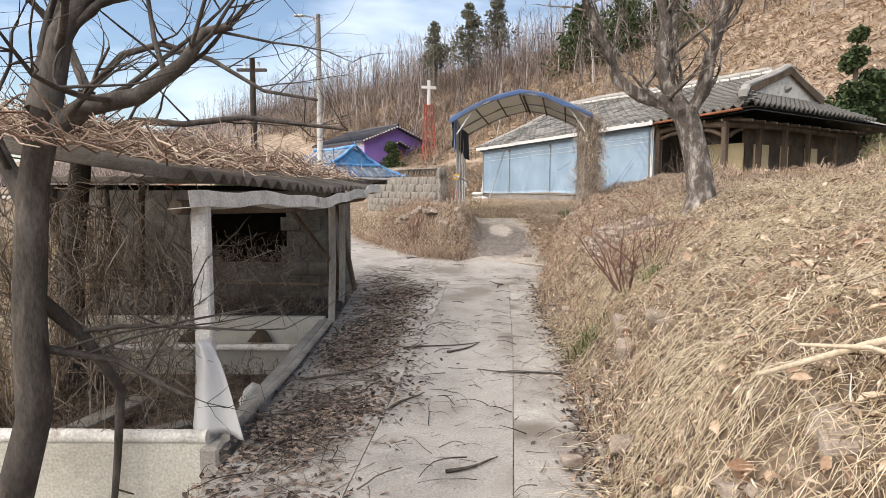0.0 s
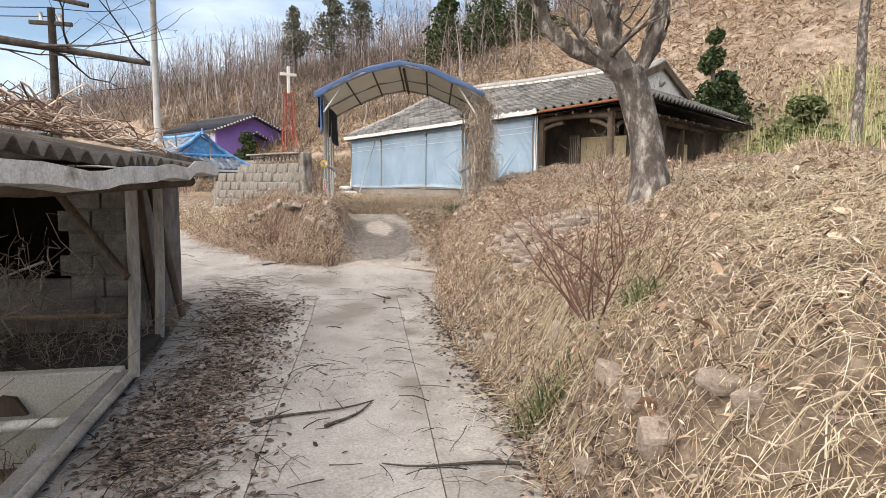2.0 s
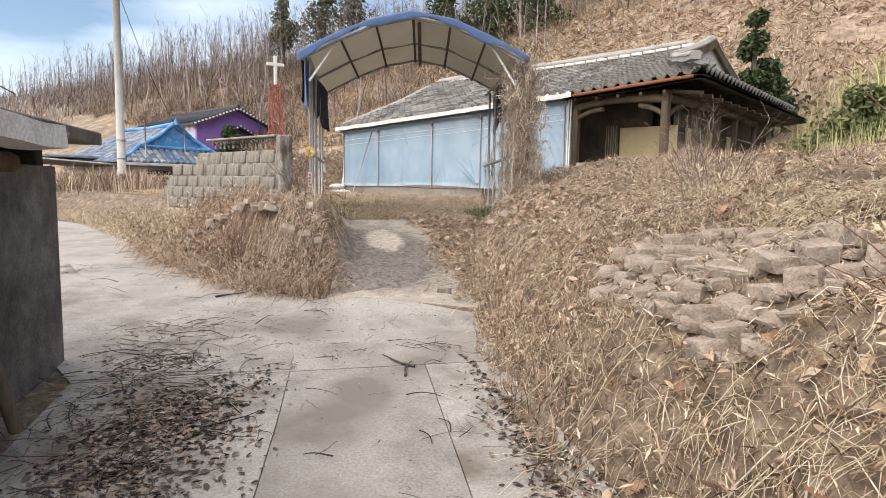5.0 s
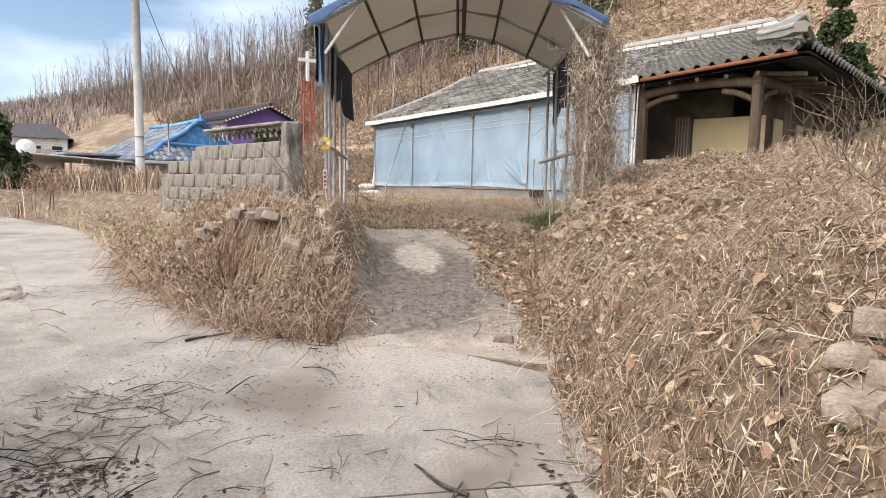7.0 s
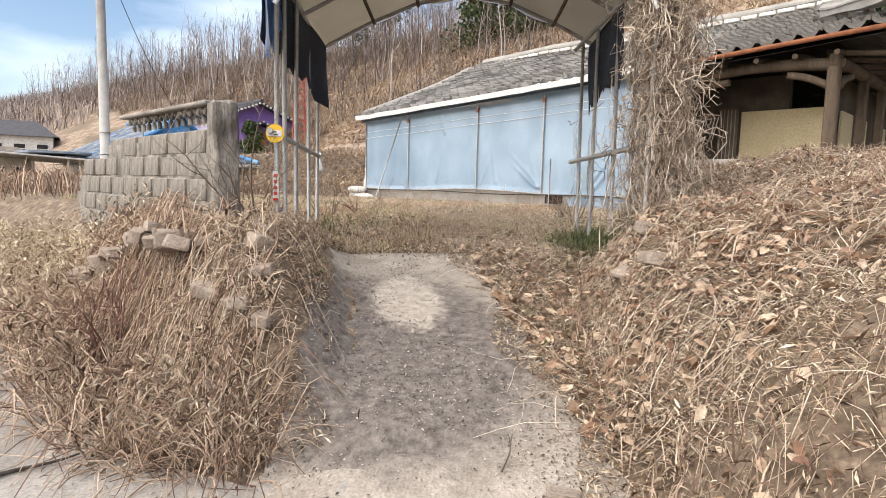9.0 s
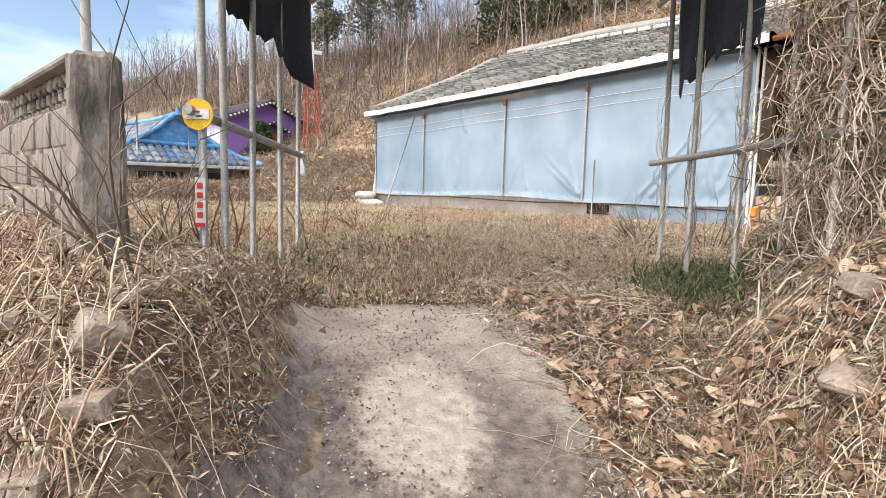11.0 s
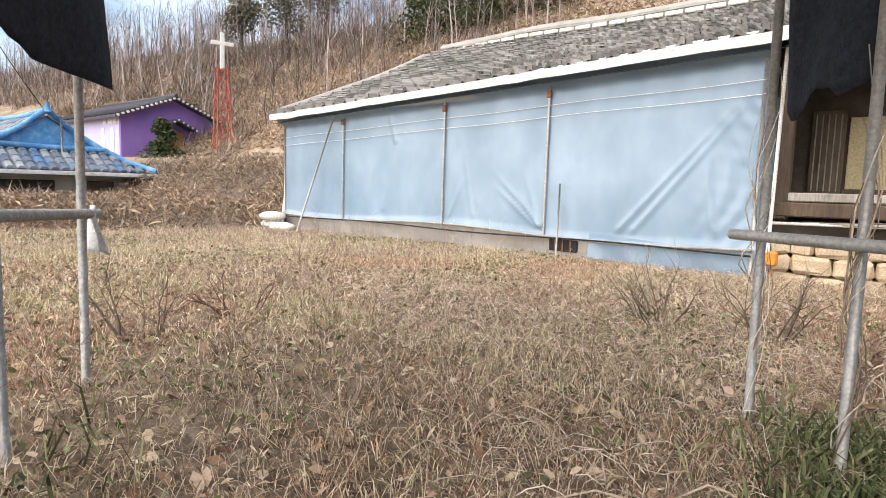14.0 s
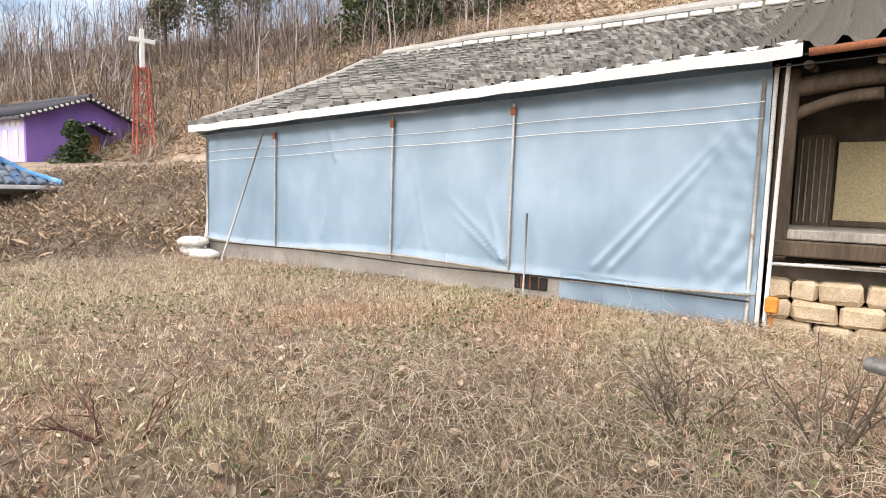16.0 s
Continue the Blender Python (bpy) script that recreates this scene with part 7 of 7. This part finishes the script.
def brush(name, count, th, tu, keep, stems, height, width, spread, material, label):
    """Clumps of thin upright stems on the hillside, each clump a shrub of its own size."""
    a, b = R.uniform(*th, count), R.uniform(*tu, count)
    x, y = 15.0 - a * FRONT[0] + b * INTO[0], 27.5 - a * FRONT[1] + b * INTO[1]
    ok = (R.uniform(size=count) < keep(a, b, x, y)) & (front_side(x, y) < -11.5) & (y > 24)
    x, y = x[ok], y[ok]
    size = R.uniform(0.45, 1.25, len(x))
    k = np.repeat(np.arange(len(x)), stems)
    px, py = x[k] + R.normal(0, spread, len(k)) * size[k], y[k] + R.normal(0, spread, len(k)) * size[k]
    base = np.stack([px, py, ground_z(px, py) - 0.05], -1)
    return blades_mesh(name, base, height * size[k], width, 1.05, material, label, "brush", 0.45)


brush("hill_brush", 5200, (8, 100), (-2, 45), lambda a, b, x, y: np.interp(a, [10, 24, 42], [0.0, 0.35, 1.0]), 22, 1.75, 0.04, 0.40, "hill_shrub", "dry brown bushes on the hillside")
brush("slope_brush", 7000, (-28, 40), (-1, 34), lambda a, b, x, y: np.clip(0.35 + 0.8 * wave(x, y, 3.4, 51), 0.03, 1), 16, 0.75, 0.026, 0.45, "hill_straw", "low tan brambles on the hillside")
n = 85000
TH, TU = R.uniform(-28, 60, n), R.uniform(-1, 36, n)
bx, by = 15.0 - TH * FRONT[0] + TU * INTO[0], 27.5 - TH * FRONT[1] + TU * INTO[1]
lb = np.stack([bx, by, ground_z(bx, by) + 0.06], -1)[(by > 23) & (front_side(bx, by) < -11.5)]
flecks_mesh("hill_leaves", lb, 0.22, "hill_fleck", "brown leaf litter on the hillside", "leaves", 0.7)
n = 14000
TH, TU = R.uniform(70, 135, n), R.uniform(-32, 20, n)
bx, by = 15.0 - TH * FRONT[0] + TU * INTO[0], 27.5 - TH * FRONT[1] + TU * INTO[1]
base = np.stack([bx, by, ground_z(bx, by)], -1)[by > 52]
blades_mesh("far_brush", base, 2.6, 0.07, 0.6, "far_twig", "grey-brown brush on the distant slope", "brush", 0.4)


def conifer(x, y, h, w, material, label, seed, trunk_show=0.0):
    rnd = np.random.default_rng(seed)
    z = float(ground_z(x, y)) - 0.2
    t = empty("conifer", pose(x, y, z), label, "tree")
    tube("trunk", [(0, 0, 0), (0.05, 0, h * 0.5), (0, 0, h * 0.95)], [0.16, 0.12, 0.03], "dark_bark", t, 8)
    cl = 26
    q = np.sort(rnd.uniform(0, 1, cl))
    ca = rnd.uniform(0, 6.28, cl)
    cr_ = w * (1 - 0.85 * q) * rnd.uniform(0.2, 0.8, cl)
    ctr = np.stack([cr_ * np.cos(ca), cr_ * np.sin(ca), h * (trunk_show + (0.97 - trunk_show) * q)], -1)
    rad = w * rnd.uniform(0.4, 0.75, cl) * (1.05 - 0.65 * q)
    pick = rnd.integers(0, cl, 3400)
    dv = rnd.normal(size=(3400, 3))
    dv *= (rnd.uniform(0.3, 1.25, 3400) ** 0.5 / np.linalg.norm(dv, axis=-1))[:, None]
    base = ctr[pick] + dv * rad[pick][:, None] * np.array([1, 1, 0.7])
    global R
    keep, R = R, rnd
    ob = leaves_mesh("crown", base, 0.09 + 0.026 * w, material, "", "", 1.2)
    R = keep
    for key in ("label", "category", "kind"):
        if key in ob:
            del ob[key]
    ob.parent = t
    return t


conifer(17.6, 26.2, 5.5, 1.1, "needles", "dark green juniper on the slope beside the house", 1)
conifer(18.9, 27.0, 2.6, 1.6, "needles", "low dark evergreen on the slope", 2)
conifer(16.5, 57.0, 6.5, 3.2, "needles", "dark evergreen at the edge of the hill wood", 3)
conifer(13.0, 58.5, 6.0, 3.0, "needles", "dark evergreen at the edge of the hill wood", 4)
conifer(20.0, 54.5, 6.0, 3.0, "needles", "dark evergreen at the edge of the hill wood", 5)
conifer(3.0, 73.0, 10.0, 2.4, "far_needles", "tall pine on the hillside", 6, 0.35)
conifer(6.5, 75.0, 10.0, 2.2, "far_needles", "tall pine on the hillside", 7, 0.4)
conifer(-1.0, 76.0, 9.0, 2.2, "far_needles", "tall pine on the hillside", 8, 0.35)
conifer(-4.7, 54.6, 2.4, 1.2, "needles", "round evergreen bush beside the church door", 9)
conifer(-9.7, 28.3, 2.3, 1.3, "needles", "dark evergreen bush by the lane", 10)
conifer(21.5, 19.5, 2.4, 2.0, "green", "mass of green scrub beside the house", 11)
conifer(19.5, 23.0, 2.2, 1.8, "green", "mass of green scrub beside the house", 12)

# stones in the banks
def stone(name, x, y, z, s, seed, material="stone"):
    """An angular, flattish field stone."""
    rnd = random.Random(seed)
    bm = bmesh.new()
    bmesh.ops.create_cube(bm, size=1.0)
    k = Vector((rnd.uniform(0.75, 1.25), rnd.uniform(0.6, 0.95), rnd.uniform(0.38, 0.65)))
    for v in bm.verts:
        v.co = Vector((v.co.x * k.x * rnd.uniform(0.65, 1.1), v.co.y * k.y * rnd.uniform(0.65, 1.1), v.co.z * k.z * rnd.uniform(0.7, 1.1))) * s
    bmesh.ops.bevel(bm, geom=bm.edges[:], offset=0.10 * s, segments=2, affect="EDGES", profile=0.6)
    bmesh.ops.triangulate(bm, faces=bm.faces[:])
    for v in bm.verts:
        v.co += s * 0.06 * noise.noise_vector(v.co * (3 / s) + Vector((seed % 97, 0, 0)))
    ob = part(name, bm, material)
    ob.matrix_world = pose(x, y, z, rnd.uniform(-14, 14), rnd.uniform(-14, 14), rnd.uniform(-30, 30) + 90 * rnd.randrange(4))
    return ob


rnd = random.Random(77)
for k in range(40):
    y = rnd.uniform(1.8, 7.6)
    d = rnd.uniform(0.10, 0.7)
    x = float(bank_x(y)) + d
    ob = stone("bank_stone", x, y, float(ground_z(x, y)) - 0.03, rnd.uniform(0.10, 0.26), 100 + k)
    tagged(ob, "rough brown field stone set in the earth bank", "stone", "stones in the bank")
for row in range(8):
    y = 7.9 + 0.08 * (row % 2)
    while y < 9.7:
        s = rnd.uniform(0.11, 0.25)
        x = float(bank_x(y)) + 0.66 + 0.105 * row + rnd.uniform(-0.03, 0.03)
        ob = stone("wall_stone", x, y, float(ground_z(x, y)) + 0.01 + rnd.uniform(-0.02, 0.03), s, int(y * 1000) + row, "stone")
        tagged(ob, "flat brown field stone of a dry retaining wall", "stone", "dry-stone retaining wall")
        y += s * rnd.uniform(0.7, 0.95)
for k in range(46):
    x = -0.02 - 0.563 * rnd.uniform(-0.3, 2.4)
    q = rnd.uniform(-0.4, 2.2)
    x, y = 0.0 - 0.563 * q - 0.30 * 0.826, 14.75 + 0.826 * q - 0.30 * 0.563
    ob = stone("wall_foot_stone", x + rnd.uniform(-0.2, 0.1), y + rnd.uniform(-0.2, 0.1), float(ground_z(x, y)) + rnd.uniform(-0.02, 0.06), rnd.uniform(0.10, 0.23), 300 + k)
    tagged(ob, "loose grey field stone under the block wall", "stone", "stones under the wall")
tagged(stone("rock", 3.16, 14.15, 1.06, 0.16, 5, "stone"), "grey rock standing at the mound's corner", "rock")
tagged(stone("lane_stone", 0.80, 3.55, -0.19, 0.15, 8, "stone"), "single rough stone on the lane's edge", "stone")
tagged(stone("lane_stone", 1.72, 12.1, 0.10, 0.16, 9, "stone"), "single rough stone on the lane's edge", "stone")
for k, (x, y, size) in enumerate(((0.36, 13.95, 0.20), (0.30, 14.35, 0.17), (0.42, 13.55, 0.19), (0.16, 13.45, 0.15), (0.05, 13.9, 0.20), (-0.2, 13.75, 0.15), (0.44, 14.6, 0.16), (0.40, 13.75, 0.13), (0.25, 13.7, 0.16), (0.38, 14.15, 0.14))):
    tagged(stone("rock", x, y, float(ground_z(x, y)) + 0.02, size, 500 + k), "grey-brown boulder in the bank beside the ramp", "rock", "boulders beside the ramp")
tagged(stone("rock", 3.0, 13.72, float(ground_z(3.0, 13.72)) + 0.03, 0.24, 521), "rounded tan boulder under the mound's edge", "rock")
slab = box("broken_slab", (0, 0, 0), (0.36, 0.26, 0.06), "stone", None, 0.02)
slab.matrix_world = pose(3.0, 13.9, 0.77, 4, -14, 30)
tagged(slab, "broken concrete slab lying in the mound", "slab")

# ---- roof tiles, nearest as single pieces ----
TILE = tile_mesh()
TILE_SPOTS.sort(key=lambda s: -s[0])
rest = []
tv_, tf_ = [tuple(v.co) for v in TILE.vertices], [tuple(p.vertices) for p in TILE.polygons]
verts, faces = [], []
for k, (x, y, way) in enumerate(TILE_SPOTS):
    m = slope_frame(x, y, way) @ pose(0, 0, 0.0, random.uniform(-1.5, 1.5), 0, random.uniform(-2, 2))
    if k < 300:
        ob = new("tile", TILE)
        ob.parent = roof_deck
        ob.matrix_local = m
    else:
        a = len(verts)
        verts += [tuple(m @ Vector(v)) for v in tv_]
        faces += [tuple(a + i for i in f) for f in tf_]
far_tiles = raw("tile_field", verts, faces, "roof_tile", roof_deck)
far_tiles["kind"] = "stuff"
